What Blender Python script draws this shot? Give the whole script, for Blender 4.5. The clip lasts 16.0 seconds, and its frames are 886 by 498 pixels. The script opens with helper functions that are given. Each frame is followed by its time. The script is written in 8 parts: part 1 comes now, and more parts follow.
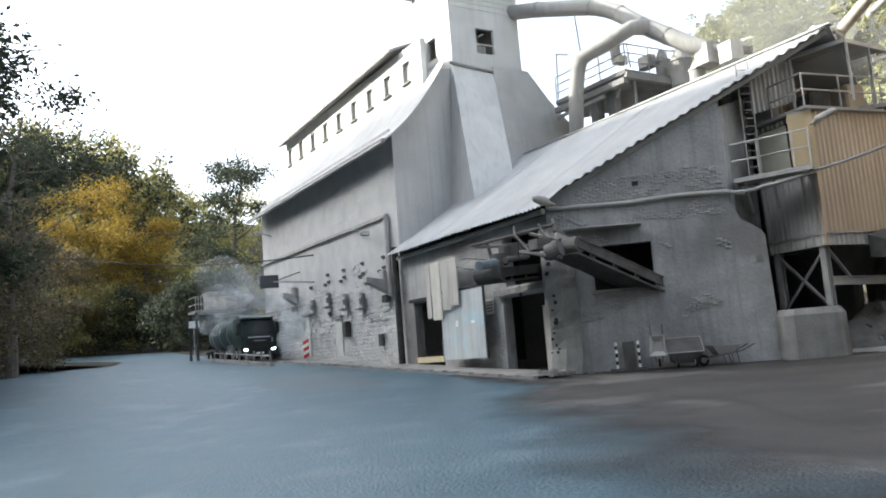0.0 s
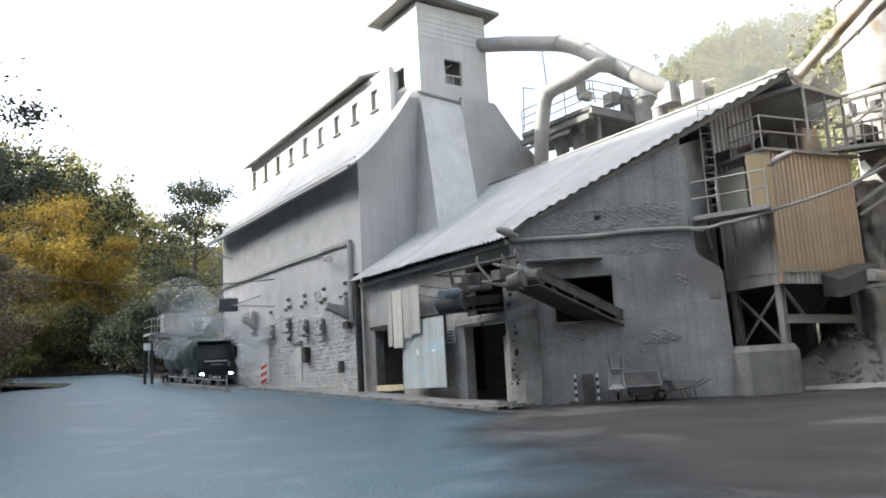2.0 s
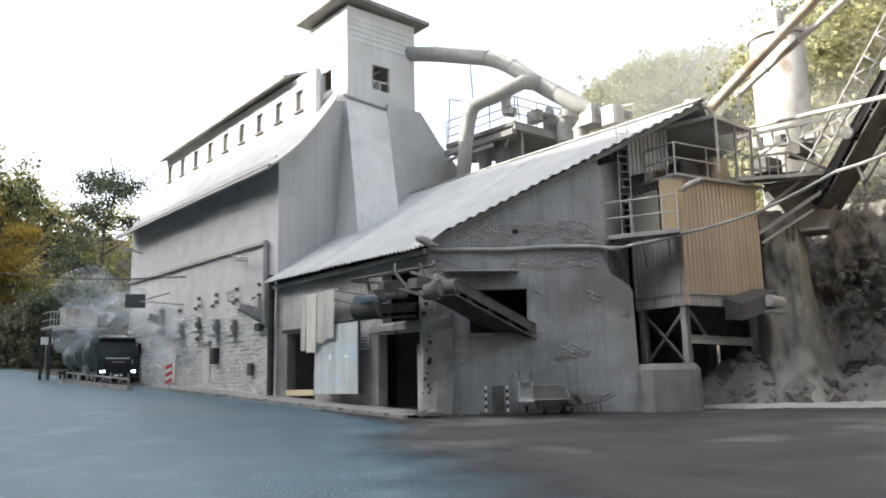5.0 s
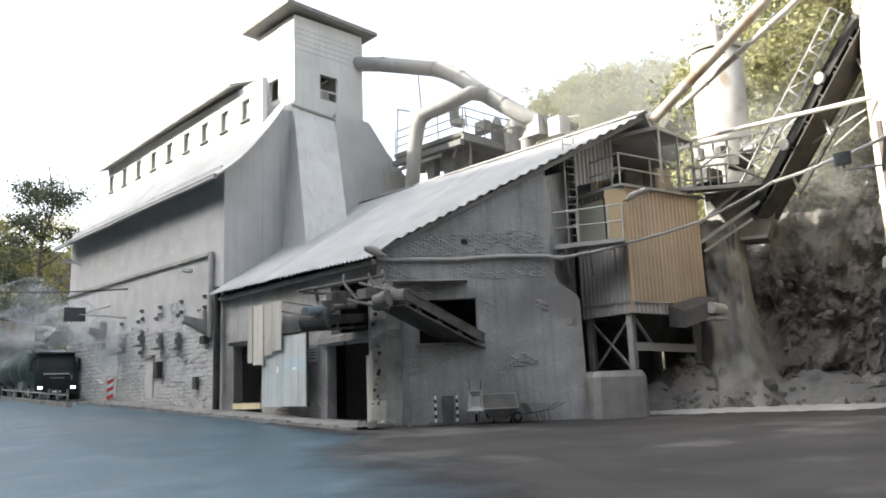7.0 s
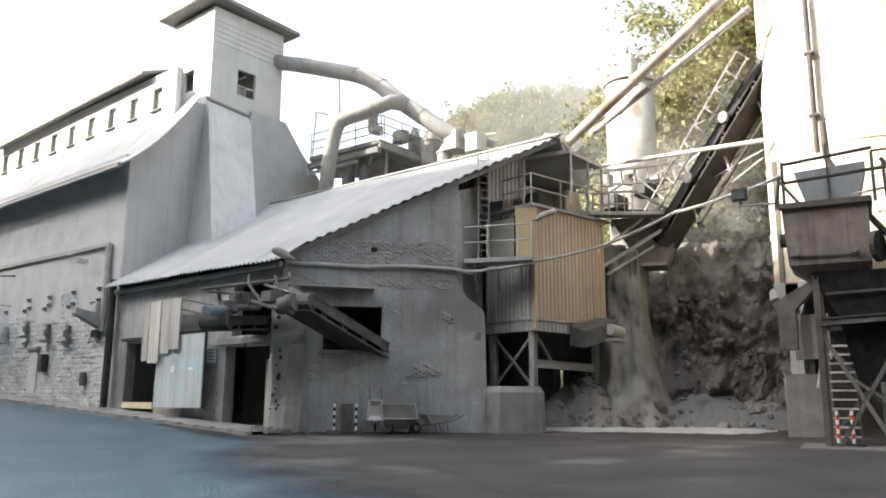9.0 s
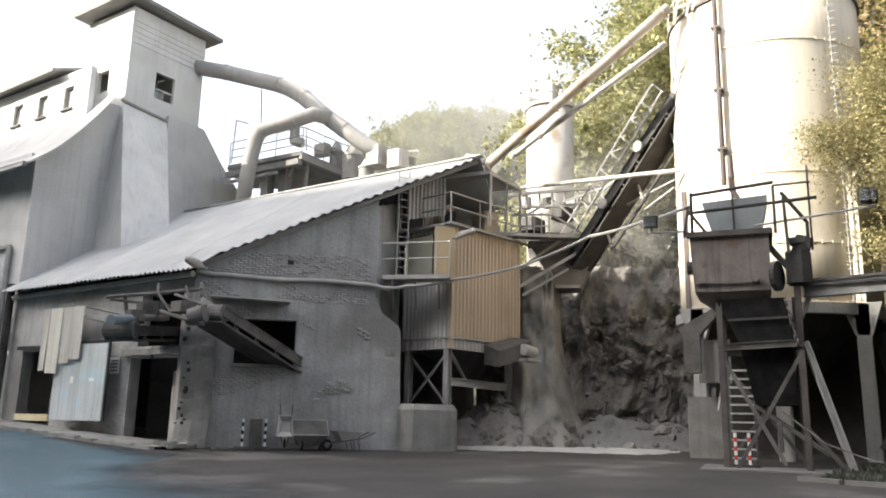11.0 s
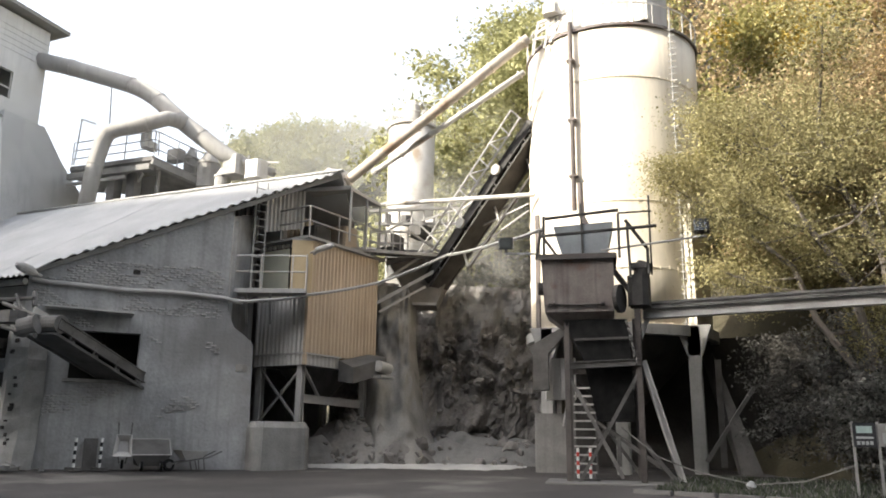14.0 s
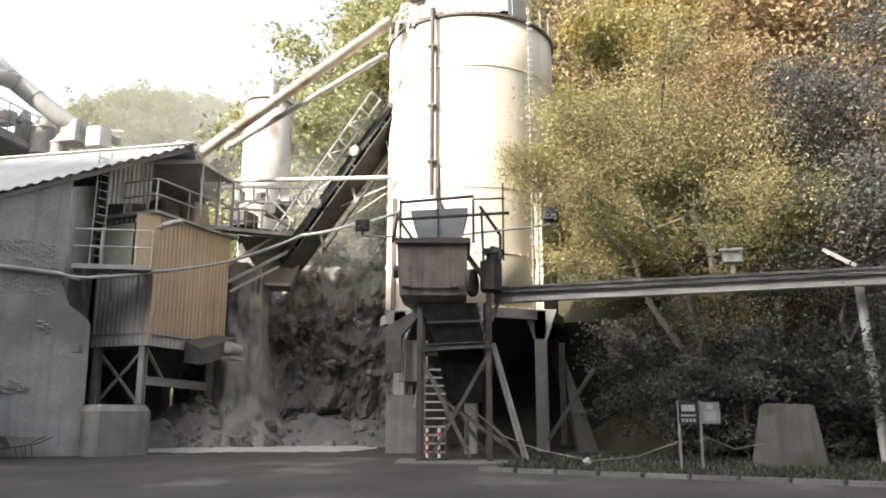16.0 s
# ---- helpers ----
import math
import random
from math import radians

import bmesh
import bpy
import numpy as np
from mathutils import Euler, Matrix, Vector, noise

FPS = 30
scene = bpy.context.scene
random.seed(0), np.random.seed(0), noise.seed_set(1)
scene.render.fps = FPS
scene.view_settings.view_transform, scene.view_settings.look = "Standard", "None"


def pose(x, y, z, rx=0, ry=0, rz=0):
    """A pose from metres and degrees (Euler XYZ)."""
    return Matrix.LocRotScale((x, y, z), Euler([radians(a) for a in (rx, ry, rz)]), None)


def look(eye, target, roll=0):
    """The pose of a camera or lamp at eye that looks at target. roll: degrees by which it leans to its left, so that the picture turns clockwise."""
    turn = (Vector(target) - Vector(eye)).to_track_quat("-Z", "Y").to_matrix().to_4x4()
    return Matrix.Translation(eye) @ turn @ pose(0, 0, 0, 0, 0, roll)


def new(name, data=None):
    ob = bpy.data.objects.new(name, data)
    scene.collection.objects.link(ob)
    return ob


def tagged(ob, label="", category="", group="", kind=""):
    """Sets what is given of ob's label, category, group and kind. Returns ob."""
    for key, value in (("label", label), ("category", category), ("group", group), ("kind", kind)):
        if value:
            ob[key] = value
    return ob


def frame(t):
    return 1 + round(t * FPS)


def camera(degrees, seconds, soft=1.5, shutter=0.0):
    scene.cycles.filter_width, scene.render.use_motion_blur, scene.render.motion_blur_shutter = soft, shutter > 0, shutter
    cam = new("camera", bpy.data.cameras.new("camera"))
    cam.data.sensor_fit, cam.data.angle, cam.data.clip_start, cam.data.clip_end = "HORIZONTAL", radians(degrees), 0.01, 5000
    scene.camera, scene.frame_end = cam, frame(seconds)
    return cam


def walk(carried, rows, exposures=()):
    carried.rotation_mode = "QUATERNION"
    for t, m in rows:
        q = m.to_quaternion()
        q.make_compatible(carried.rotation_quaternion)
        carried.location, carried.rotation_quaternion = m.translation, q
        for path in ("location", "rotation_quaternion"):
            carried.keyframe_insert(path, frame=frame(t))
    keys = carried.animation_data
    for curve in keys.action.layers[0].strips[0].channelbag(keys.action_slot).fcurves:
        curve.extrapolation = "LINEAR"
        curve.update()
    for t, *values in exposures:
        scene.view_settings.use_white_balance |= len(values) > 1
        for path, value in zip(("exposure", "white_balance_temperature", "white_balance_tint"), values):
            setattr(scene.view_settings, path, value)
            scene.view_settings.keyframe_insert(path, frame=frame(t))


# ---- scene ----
cam = camera(58.77, 16.0, soft=1.8)
EYE = (0.0, 0.0, 1.65)
PATH = [
    (0, (10.234, 16.990, 4.221), -4.58),
    (0.5, (10.366, 16.865, 4.497), -3.99),
    (1, (11.044, 16.337, 4.982), -2.86),
    (1.5, (11.094, 16.324, 4.880), -3.45),
    (2, (11.013, 16.383, 4.868), -3.32),
    (2.5, (11.333, 16.176, 4.795), -2.82),
    (3, (11.762, 15.874, 4.768), -2.55),
    (3.5, (11.896, 15.776, 4.749), -2.18),
    (4, (12.106, 15.601, 4.815), -1.87),
    (6.5, (13.389, 14.440, 5.146), -1.62),
    (7, (13.604, 14.224, 5.194), -2.23),
    (7.5, (14.104, 13.725, 5.212), -1.62),
    (8, (14.274, 13.561, 5.166), -1.05),
    (8.5, (14.610, 13.186, 5.213), -0.01),
    (9, (15.133, 12.527, 5.398), 0.34),
    (11.5, (16.535, 10.382, 5.990), 1.07),
    (12, (16.838, 9.807, 6.153), 0.72),
    (12.5, (17.175, 9.188, 6.186), 0.77),
    (13, (17.378, 8.786, 6.214), 0.63),
    (13.5, (17.498, 8.534, 6.232), 0.87),
    (14, (17.894, 7.623, 6.310), 0.81),
    (14.5, (18.190, 6.604, 6.701), 1.15),
    (15, (18.562, 5.616, 6.534), 0.53),
    (15.5, (18.799, 5.100, 6.188), -0.00),
    (16, (19.090, 4.185, 5.898), 0.17),
]
TINT = [(0, 1.43, 6050, 7), (4, 1.43, 6200, 8), (9, 1.44, 6350, 9), (12, 1.43, 6450, 10), (16, 1.40, 6450, 10)]
walk(cam, [(t, look(EYE, target, roll)) for t, target, roll in PATH], TINT)

# ---- daylight ----
SUN_FROM = Vector((-0.62, 0.60, 0.46)).normalized()
world = bpy.data.worlds.new("sky")
scene.world = world
world.use_nodes = True
wn = world.node_tree
sky = wn.nodes.new("ShaderNodeTexSky")
sky.sky_type, sky.sun_disc = "NISHITA", False
sky.sun_elevation = math.asin(SUN_FROM.z)
sky.sun_rotation = math.atan2(SUN_FROM.x, SUN_FROM.y)
sky.dust_density, sky.air_density = 4.0, 1.0
pale = wn.nodes.new("ShaderNodeHueSaturation")
pale.inputs["Saturation"].default_value, pale.inputs["Value"].default_value = 0.38, 1.5
wn.links.new(sky.outputs[0], pale.inputs["Color"])
wn.links.new(pale.outputs[0], wn.nodes["Background"].inputs[0])
wn.nodes["Background"].inputs[1].default_value = 0.15
sun = new("sun", bpy.data.lights.new("sun", "SUN"))
sun.data.energy, sun.data.angle, sun.data.color = 4.5, radians(0.6), (1.0, 0.93, 0.8)
sun.matrix_world = look(SUN_FROM * 100, (0, 0, 0))


# ---- materials ----
def mat(name, dark, light, rough=0.85, scale=2.0, fine=40.0, bump=0.15, metal=0.0, spec=0.3, spread=0.12,
        stain=None, stain_scale=0.6, stain_amount=0.0, streak=0.0, stretch=(1, 1, 1), gloss_var=0.1, grain=0.3):
    """Two scales of noise between two colours, stains on top, a fine bump, and a small change from piece to piece."""
    m = bpy.data.materials.new(name)
    m.use_nodes = True
    nt = m.node_tree
    L = nt.links.new
    b = nt.nodes["Principled BSDF"]
    tc = nt.nodes.new("ShaderNodeNewGeometry")
    mp = nt.nodes.new("ShaderNodeMapping")
    mp.inputs["Scale"].default_value = stretch
    L(tc.outputs["Position"], mp.inputs["Vector"])

    def tex(s, detail=5.0):
        n = nt.nodes.new("ShaderNodeTexNoise")
        n.inputs["Scale"].default_value, n.inputs["Detail"].default_value = s, detail
        L(mp.outputs[0], n.inputs["Vector"])
        return n.outputs["Fac"]

    def math_node(op, a, c):
        n = nt.nodes.new("ShaderNodeMath")
        n.operation = op
        for i, v in enumerate((a, c)):
            if isinstance(v, (int, float)):
                n.inputs[i].default_value = v
            else:
                L(v, n.inputs[i])
        return n.outputs[0]

    def mix(fac, a, c):
        n = nt.nodes.new("ShaderNodeMix")
        n.data_type = "RGBA"
        for sock, v in ((n.inputs[0], fac), (n.inputs[6], a), (n.inputs[7], c)):
            if isinstance(v, tuple):
                sock.default_value = (*v, 1)
            elif isinstance(v, (int, float)):
                sock.default_value = v
            else:
                L(v, sock)
        return n.outputs[2]

    def ramp(v, lo, hi):
        n = nt.nodes.new("ShaderNodeMapRange")
        n.inputs[1].default_value, n.inputs[2].default_value = lo, hi
        L(v, n.inputs[0])
        return n.outputs[0]

    big, small = tex(scale), tex(fine, 3.0)
    info = nt.nodes.new("ShaderNodeObjectInfo")
    v = math_node("ADD", math_node("MULTIPLY", big, 1 - grain), math_node("MULTIPLY", small, grain))
    v = ramp(v, 0.3, 0.7)
    v = math_node("ADD", v, math_node("MULTIPLY", math_node("SUBTRACT", info.outputs["Random"], 0.5), spread * 4))
    col = mix(ramp(v, 0.0, 1.0), dark, light)
    if stain:
        st = ramp(tex(stain_scale, 6.0), 0.62 - stain_amount * 0.3, 0.75 - stain_amount * 0.2)
        col = mix(st, col, stain)
    if streak:
        ms = nt.nodes.new("ShaderNodeMapping")
        ms.inputs["Scale"].default_value = (3.0, 3.0, 0.12)
        L(tc.outputs["Position"], ms.inputs["Vector"])
        ns = nt.nodes.new("ShaderNodeTexNoise")
        ns.inputs["Scale"].default_value = 1.5
        L(ms.outputs[0], ns.inputs["Vector"])
        col = mix(math_node("MULTIPLY", ramp(ns.outputs["Fac"], 0.5, 0.7), streak), col, tuple(c * 0.55 for c in dark))
    L(col, b.inputs["Base Color"])
    L(math_node("ADD", rough - gloss_var / 2, math_node("MULTIPLY", big, gloss_var)), b.inputs["Roughness"])
    b.inputs["Metallic"].default_value = metal
    b.inputs["Specular IOR Level"].default_value = spec
    if bump:
        bp = nt.nodes.new("ShaderNodeBump")
        bp.inputs["Strength"].default_value, bp.inputs["Distance"].default_value = bump, 0.03
        L(v, bp.inputs["Height"])
        L(bp.outputs[0], b.inputs["Normal"])
    return m


PLASTER = mat("dusty plaster", (0.25, 0.246, 0.24), (0.43, 0.423, 0.413), 0.95, 0.9, 9, 0.9, stain=(0.20, 0.192, 0.184), stain_scale=0.35, stain_amount=0.4, streak=0.32)
MORTAR = mat("mortar bed", (0.42, 0.416, 0.41), (0.56, 0.555, 0.545), 0.95, 1.0, 14, 0.8)
STONE = mat("rubble stone", (0.41, 0.405, 0.395), (0.58, 0.573, 0.56), 0.95, 1.5, 16, 0.9, spread=0.06)
BRICK = mat("dust covered brick", (0.25, 0.24, 0.23), (0.40, 0.385, 0.365), 0.95, 2.0, 25, 0.5, spread=0.10)
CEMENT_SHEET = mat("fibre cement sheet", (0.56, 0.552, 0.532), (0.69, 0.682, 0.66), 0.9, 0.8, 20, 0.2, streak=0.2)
ROOF_SHEET = mat("dusty corrugated roofing", (0.40, 0.395, 0.383), (0.525, 0.517, 0.502), 0.9, 0.7, 16, 0.25, spread=0.05, stain=(0.42, 0.41, 0.395), stain_scale=0.4, stain_amount=0.25)
ROOF_EDGE = mat("roof board", (0.20, 0.19, 0.18), (0.32, 0.31, 0.29), 0.9, 1.5, 20, 0.3)
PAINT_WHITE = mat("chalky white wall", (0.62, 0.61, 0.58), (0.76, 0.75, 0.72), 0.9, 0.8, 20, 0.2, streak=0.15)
ASPHALT = mat("worn asphalt", (0.008, 0.027, 0.039), (0.092, 0.165, 0.207), 0.42, 1.1, 20, 1.0, spec=0.5, spread=0, stain=(0.10, 0.15, 0.18), stain_scale=0.5, stain_amount=0.3, gloss_var=0.25, grain=0.62)
DIRT = mat("dark trodden dust and gravel", (0.030, 0.027, 0.0255), (0.068, 0.062, 0.0575), 0.85, 0.5, 25, 0.8, spread=0, stain=(0.14, 0.13, 0.12), stain_scale=0.3, stain_amount=0.25)
DUST = mat("pale stone dust", (0.34, 0.33, 0.31), (0.48, 0.47, 0.45), 0.95, 0.8, 25, 0.6, spread=0)
GRASS_SOIL = mat("grassy soil", (0.010, 0.013, 0.006), (0.034, 0.033, 0.020), 0.95, 0.8, 25, 0.8, spread=0)
FOREST_FLOOR = mat("forest floor", (0.035, 0.031, 0.02), (0.085, 0.074, 0.046), 0.95, 0.3, 8, 0.9, spread=0)
PALE_RENDER = mat("pale grey render", (0.40, 0.395, 0.385), (0.54, 0.533, 0.52), 0.95, 0.6, 10, 0.5, streak=0.22)
CONCRETE = mat("old concrete", (0.17, 0.163, 0.153), (0.30, 0.29, 0.272), 0.92, 1.0, 18, 0.5, stain=(0.15, 0.143, 0.135), stain_scale=0.8, stain_amount=0.3, streak=0.2)
# Stained concrete, with the overhanging trees' shade put into its colour.
OLD_BLOCK = mat("old concrete darkened for tree shade", (0.06, 0.057, 0.051), (0.12, 0.114, 0.104), 0.95, 1.2, 18, 0.6, stain=(0.06, 0.058, 0.045), stain_scale=0.9, stain_amount=0.3, streak=0.3)
ROCK = mat("dusty rock", (0.085, 0.078, 0.072), (0.31, 0.29, 0.268), 0.95, 0.5, 7, 0.9, spread=0.1)
RUST = mat("rusty painted steel", (0.10, 0.083, 0.075), (0.20, 0.175, 0.16), 0.8, 1.8, 25, 0.4, metal=0.2, streak=0.4, stain=(0.12, 0.07, 0.05), stain_scale=1.3, stain_amount=0.2)
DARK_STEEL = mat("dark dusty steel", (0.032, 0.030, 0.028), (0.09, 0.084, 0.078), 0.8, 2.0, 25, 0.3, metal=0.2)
GREY_STEEL = mat("dusty grey steel", (0.29, 0.28, 0.263), (0.45, 0.435, 0.413), 0.85, 2.0, 25, 0.3, metal=0.1)
PALE_STEEL = mat("pale painted steel", (0.42, 0.40, 0.37), (0.58, 0.56, 0.52), 0.7, 1.5, 20, 0.2, metal=0.1, stain=(0.30, 0.24, 0.18), stain_scale=0.9, stain_amount=0.25)
SILO_PAINT = mat("cream silo paint", (0.62, 0.55, 0.44), (0.78, 0.72, 0.60), 0.6, 0.5, 12, 0.1, stain=(0.56, 0.46, 0.34), stain_scale=0.35, stain_amount=0.3, streak=0.25, stretch=(1, 1, 0.35))
TAN_SHEET = mat("tan ribbed sheet", (0.44, 0.345, 0.245), (0.56, 0.45, 0.33), 0.7, 0.8, 20, 0.15, streak=0.25, spread=0.05)
GREY_SHEET = mat("dusty ribbed sheet", (0.42, 0.40, 0.375), (0.55, 0.53, 0.50), 0.8, 0.8, 20, 0.15, streak=0.2, spread=0.05)
# Near-black that stands for the shade inside openings, holes and gaps.
SHADE_DARK = mat("near-black for shaded insides", (0.02, 0.018, 0.016), (0.05, 0.046, 0.042), 0.9, 1.0, 12, 0.2)
WOOD = mat("bleached boards", (0.36, 0.34, 0.30), (0.52, 0.50, 0.46), 0.85, 1.5, 20, 0.3, stretch=(4, 4, 0.4), streak=0.2)
WOOD_WARM = mat("yellowed boards", (0.38, 0.29, 0.17), (0.52, 0.41, 0.25), 0.8, 1.5, 20, 0.3, stretch=(4, 4, 0.4))
DOOR_PAINT = mat("pale blue-grey door paint", (0.38, 0.41, 0.41), (0.52, 0.55, 0.55), 0.75, 0.8, 16, 0.2, streak=0.3, stain=(0.44, 0.56, 0.60), stain_scale=1.2, stain_amount=0.3)
RUBBER = mat("black rubber", (0.010, 0.010, 0.010), (0.026, 0.025, 0.024), 0.9, 3, 30, 0.2, spec=0.08)
TRUCK_GREEN = mat("dark green lacquer", (0.006, 0.020, 0.018), (0.010, 0.032, 0.028), 0.3, 1.0, 30, 0.0, spec=0.5)
CHROME_GREY = mat("grey tank metal", (0.30, 0.31, 0.31), (0.42, 0.43, 0.43), 0.45, 1.0, 20, 0.05, metal=0.6)
RED_PAINT = mat("red reflective stripe", (0.45, 0.03, 0.02), (0.60, 0.06, 0.04), 0.6, 3, 30, 0.05)
WHITE_PAINT = mat("white reflective stripe", (0.68, 0.67, 0.64), (0.82, 0.81, 0.78), 0.6, 3, 30, 0.05)
BLACK_PLASTIC = mat("black plastic", (0.012, 0.012, 0.014), (0.03, 0.03, 0.032), 0.5, 3, 30, 0.05)
BARK = mat("bark", (0.07, 0.06, 0.05), (0.17, 0.15, 0.13), 0.95, 4, 30, 0.6, stretch=(1, 1, 0.3))


def leaf_mat(name, dark, light):
    m = bpy.data.materials.new(name)
    m.use_nodes = True
    nt = m.node_tree
    L = nt.links.new
    b = nt.nodes["Principled BSDF"]
    g = nt.nodes.new("ShaderNodeNewGeometry")
    n = nt.nodes.new("ShaderNodeTexNoise")
    n.inputs["Scale"].default_value = 0.6
    L(g.outputs["Position"], n.inputs["Vector"])
    a = nt.nodes.new("ShaderNodeMath")
    a.operation = "MULTIPLY_ADD"
    L(g.outputs["Random Per Island"], a.inputs[0])
    a.inputs[1].default_value = 0.6
    L(n.outputs["Fac"], a.inputs[2])
    r = nt.nodes.new("ShaderNodeMapRange")
    r.inputs[1].default_value, r.inputs[2].default_value = 0.35, 1.15
    L(a.outputs[0], r.inputs[0])
    x = nt.nodes.new("ShaderNodeMix")
    x.data_type = "RGBA"
    x.inputs[6].default_value, x.inputs[7].default_value = (*dark, 1), (*light, 1)
    L(r.outputs[0], x.inputs[0])
    L(x.outputs[2], b.inputs["Base Color"])
    b.inputs["Roughness"].default_value = 0.7
    b.inputs["Specular IOR Level"].default_value = 0.25
    t = nt.nodes.new("ShaderNodeBsdfTranslucent")
    L(x.outputs[2], t.inputs[0])
    mx = nt.nodes.new("ShaderNodeMixShader")
    mx.inputs[0].default_value = 0.35
    L(b.outputs[0], mx.inputs[1])
    L(t.outputs[0], mx.inputs[2])
    L(mx.outputs[0], nt.nodes["Material Output"].inputs[0])
    return m


LEAF_GREEN = leaf_mat("green leaves", (0.04, 0.06, 0.014), (0.18, 0.20, 0.05))
LEAF_YELLOW = leaf_mat("yellowing leaves", (0.10, 0.074, 0.014), (0.44, 0.30, 0.05))
LEAF_OLIVE = leaf_mat("olive autumn leaves", (0.11, 0.11, 0.035), (0.36, 0.32, 0.12))
LEAF_DUST = leaf_mat("dust covered leaves", (0.014, 0.013, 0.010), (0.185, 0.179, 0.164))
# Dark copy of LEAF_DUST: the undergrowth's shade is in the colour.
LEAF_SHADE = leaf_mat("dust flecked leaves darkened for shade", (0.005, 0.006, 0.004), (0.15, 0.146, 0.133))
LEAF_FADED = leaf_mat("faded dusty yellow-green leaves", (0.095, 0.086, 0.037), (0.46, 0.41, 0.21))
LEAF_BROWN = leaf_mat("sparse brown leaves", (0.04, 0.035, 0.022), (0.17, 0.14, 0.078))
LEAF_LIME = leaf_mat("pale yellow-green leaves", (0.15, 0.153, 0.066), (0.42, 0.405, 0.20))
# Paler than LEAF_OLIVE: distance haze is put into the leaf colour.
LEAF_HAZE = leaf_mat("autumn leaves paled for haze", (0.15, 0.155, 0.08), (0.34, 0.325, 0.19))
LEAF_RUSSET = leaf_mat("russet dusty leaves", (0.11, 0.08, 0.042), (0.52, 0.39, 0.22))
LEAF_DARK = leaf_mat("dark shaded leaves", (0.018, 0.026, 0.019), (0.072, 0.082, 0.048))


# ---- mesh tools ----
class Shape:
    """Collects vertices and faces for one mesh."""

    def __init__(self):
        self.v, self.f = [], []

    def add(self, verts, faces):
        k = len(self.v)
        self.v += [tuple(p) for p in verts]
        self.f += [tuple(i + k for i in f) for f in faces]
        return self

    def box(self, c, s, m=None, cut=0.0):
        """A box, or with cut a box with chamfered upright edges."""
        hx, hy, hz = s[0] / 2, s[1] / 2, s[2] / 2
        if cut:
            ring = [(-hx + cut, -hy), (hx - cut, -hy), (hx, -hy + cut), (hx, hy - cut), (hx - cut, hy), (-hx + cut, hy), (-hx, hy - cut), (-hx, -hy + cut)]
        else:
            ring = [(-hx, -hy), (hx, -hy), (hx, hy), (-hx, hy)]
        n = len(ring)
        pts = [Vector((x, y, z)) for z in (-hz, hz) for x, y in ring]
        if m is not None:
            pts = [m @ p for p in pts]
        pts = [p + Vector(c) for p in pts]
        faces = [tuple(reversed(range(n))), tuple(range(n, 2 * n))] + [(i, (i + 1) % n, n + (i + 1) % n, n + i) for i in range(n)]
        return self.add(pts, faces)

    def beam(self, a, b, w, h=None, up=(0, 0, 1)):
        a, b = Vector(a), Vector(b)
        d = b - a
        x = d.cross(Vector(up))
        if x.length < 1e-4:
            x = d.cross(Vector((1, 0, 0)))
        x.normalize()
        y = x.cross(d).normalized()
        h = w if h is None else h
        pts = [p + x * sx * w / 2 + y * sy * h / 2 for p in (a, b) for sx, sy in ((-1, -1), (1, -1), (1, 1), (-1, 1))]
        return self.add(pts, [(0, 1, 2, 3), (7, 6, 5, 4)] + [(i, 4 + i, 4 + (i + 1) % 4, (i + 1) % 4) for i in range(4)])

    def ibeam(self, a, b, w, h, t=0.03, up=(0, 0, 1)):
        a, b = Vector(a), Vector(b)
        d = b - a
        x = d.cross(Vector(up))
        if x.length < 1e-4:
            x = d.cross(Vector((1, 0, 0)))
        x.normalize()
        y = x.cross(d).normalized()
        for s in (-1, 1):
            self.beam(a + y * s * (h - t) / 2, b + y * s * (h - t) / 2, w, t, up)
        return self.beam(a, b, t, h - 2 * t, up)

    def tube(self, pts, r, n=10, cap=True):
        """A round tube along points; r is one radius or one a point."""
        pts = [Vector(p) for p in pts]
        rs = r if isinstance(r, (list, tuple)) else [r] * len(pts)
        k = len(self.v)
        ref = None
        for i, p in enumerate(pts):
            d = (pts[min(i + 1, len(pts) - 1)] - pts[max(i - 1, 0)]).normalized()
            if ref is None:
                ref = d.cross(Vector((0, 0, 1)))
                if ref.length < 1e-3:
                    ref = d.cross(Vector((1, 0, 0)))
            x = (ref - d * ref.dot(d)).normalized()
            ref = x
            y = d.cross(x)
            for j in range(n):
                a = 2 * math.pi * j / n
                self.v.append(tuple(p + (x * math.cos(a) + y * math.sin(a)) * rs[i]))
        for i in range(len(pts) - 1):
            for j in range(n):
                a, b = k + i * n + j, k + i * n + (j + 1) % n
                self.f.append((a, b, b + n, a + n))
        if cap:
            self.f.append(tuple(reversed(range(k, k + n))))
            self.f.append(tuple(range(k + (len(pts) - 1) * n, k + len(pts) * n)))
        return self

    def slab(self, poly, depth):
        """A flat polygon in space, thickened by the vector depth."""
        n = len(poly)
        d = Vector(depth)
        pts = [Vector(p) for p in poly]
        return self.add(pts + [p + d for p in pts], [tuple(reversed(range(n))), tuple(range(n, 2 * n))] + [(i, (i + 1) % n, n + (i + 1) % n, n + i) for i in range(n)])

    def sheet(self, rows, thick=None):
        """A grid of points, row by row; thick: a vector by which it is doubled, with closed rims."""
        nr, nc = len(rows), len(rows[0])
        flat = [Vector(p) for r in rows for p in r]
        faces = [(i * nc + j, i * nc + j + 1, (i + 1) * nc + j + 1, (i + 1) * nc + j) for i in range(nr - 1) for j in range(nc - 1)]
        if thick is None:
            return self.add(flat, faces)
        t, n = Vector(thick), nr * nc
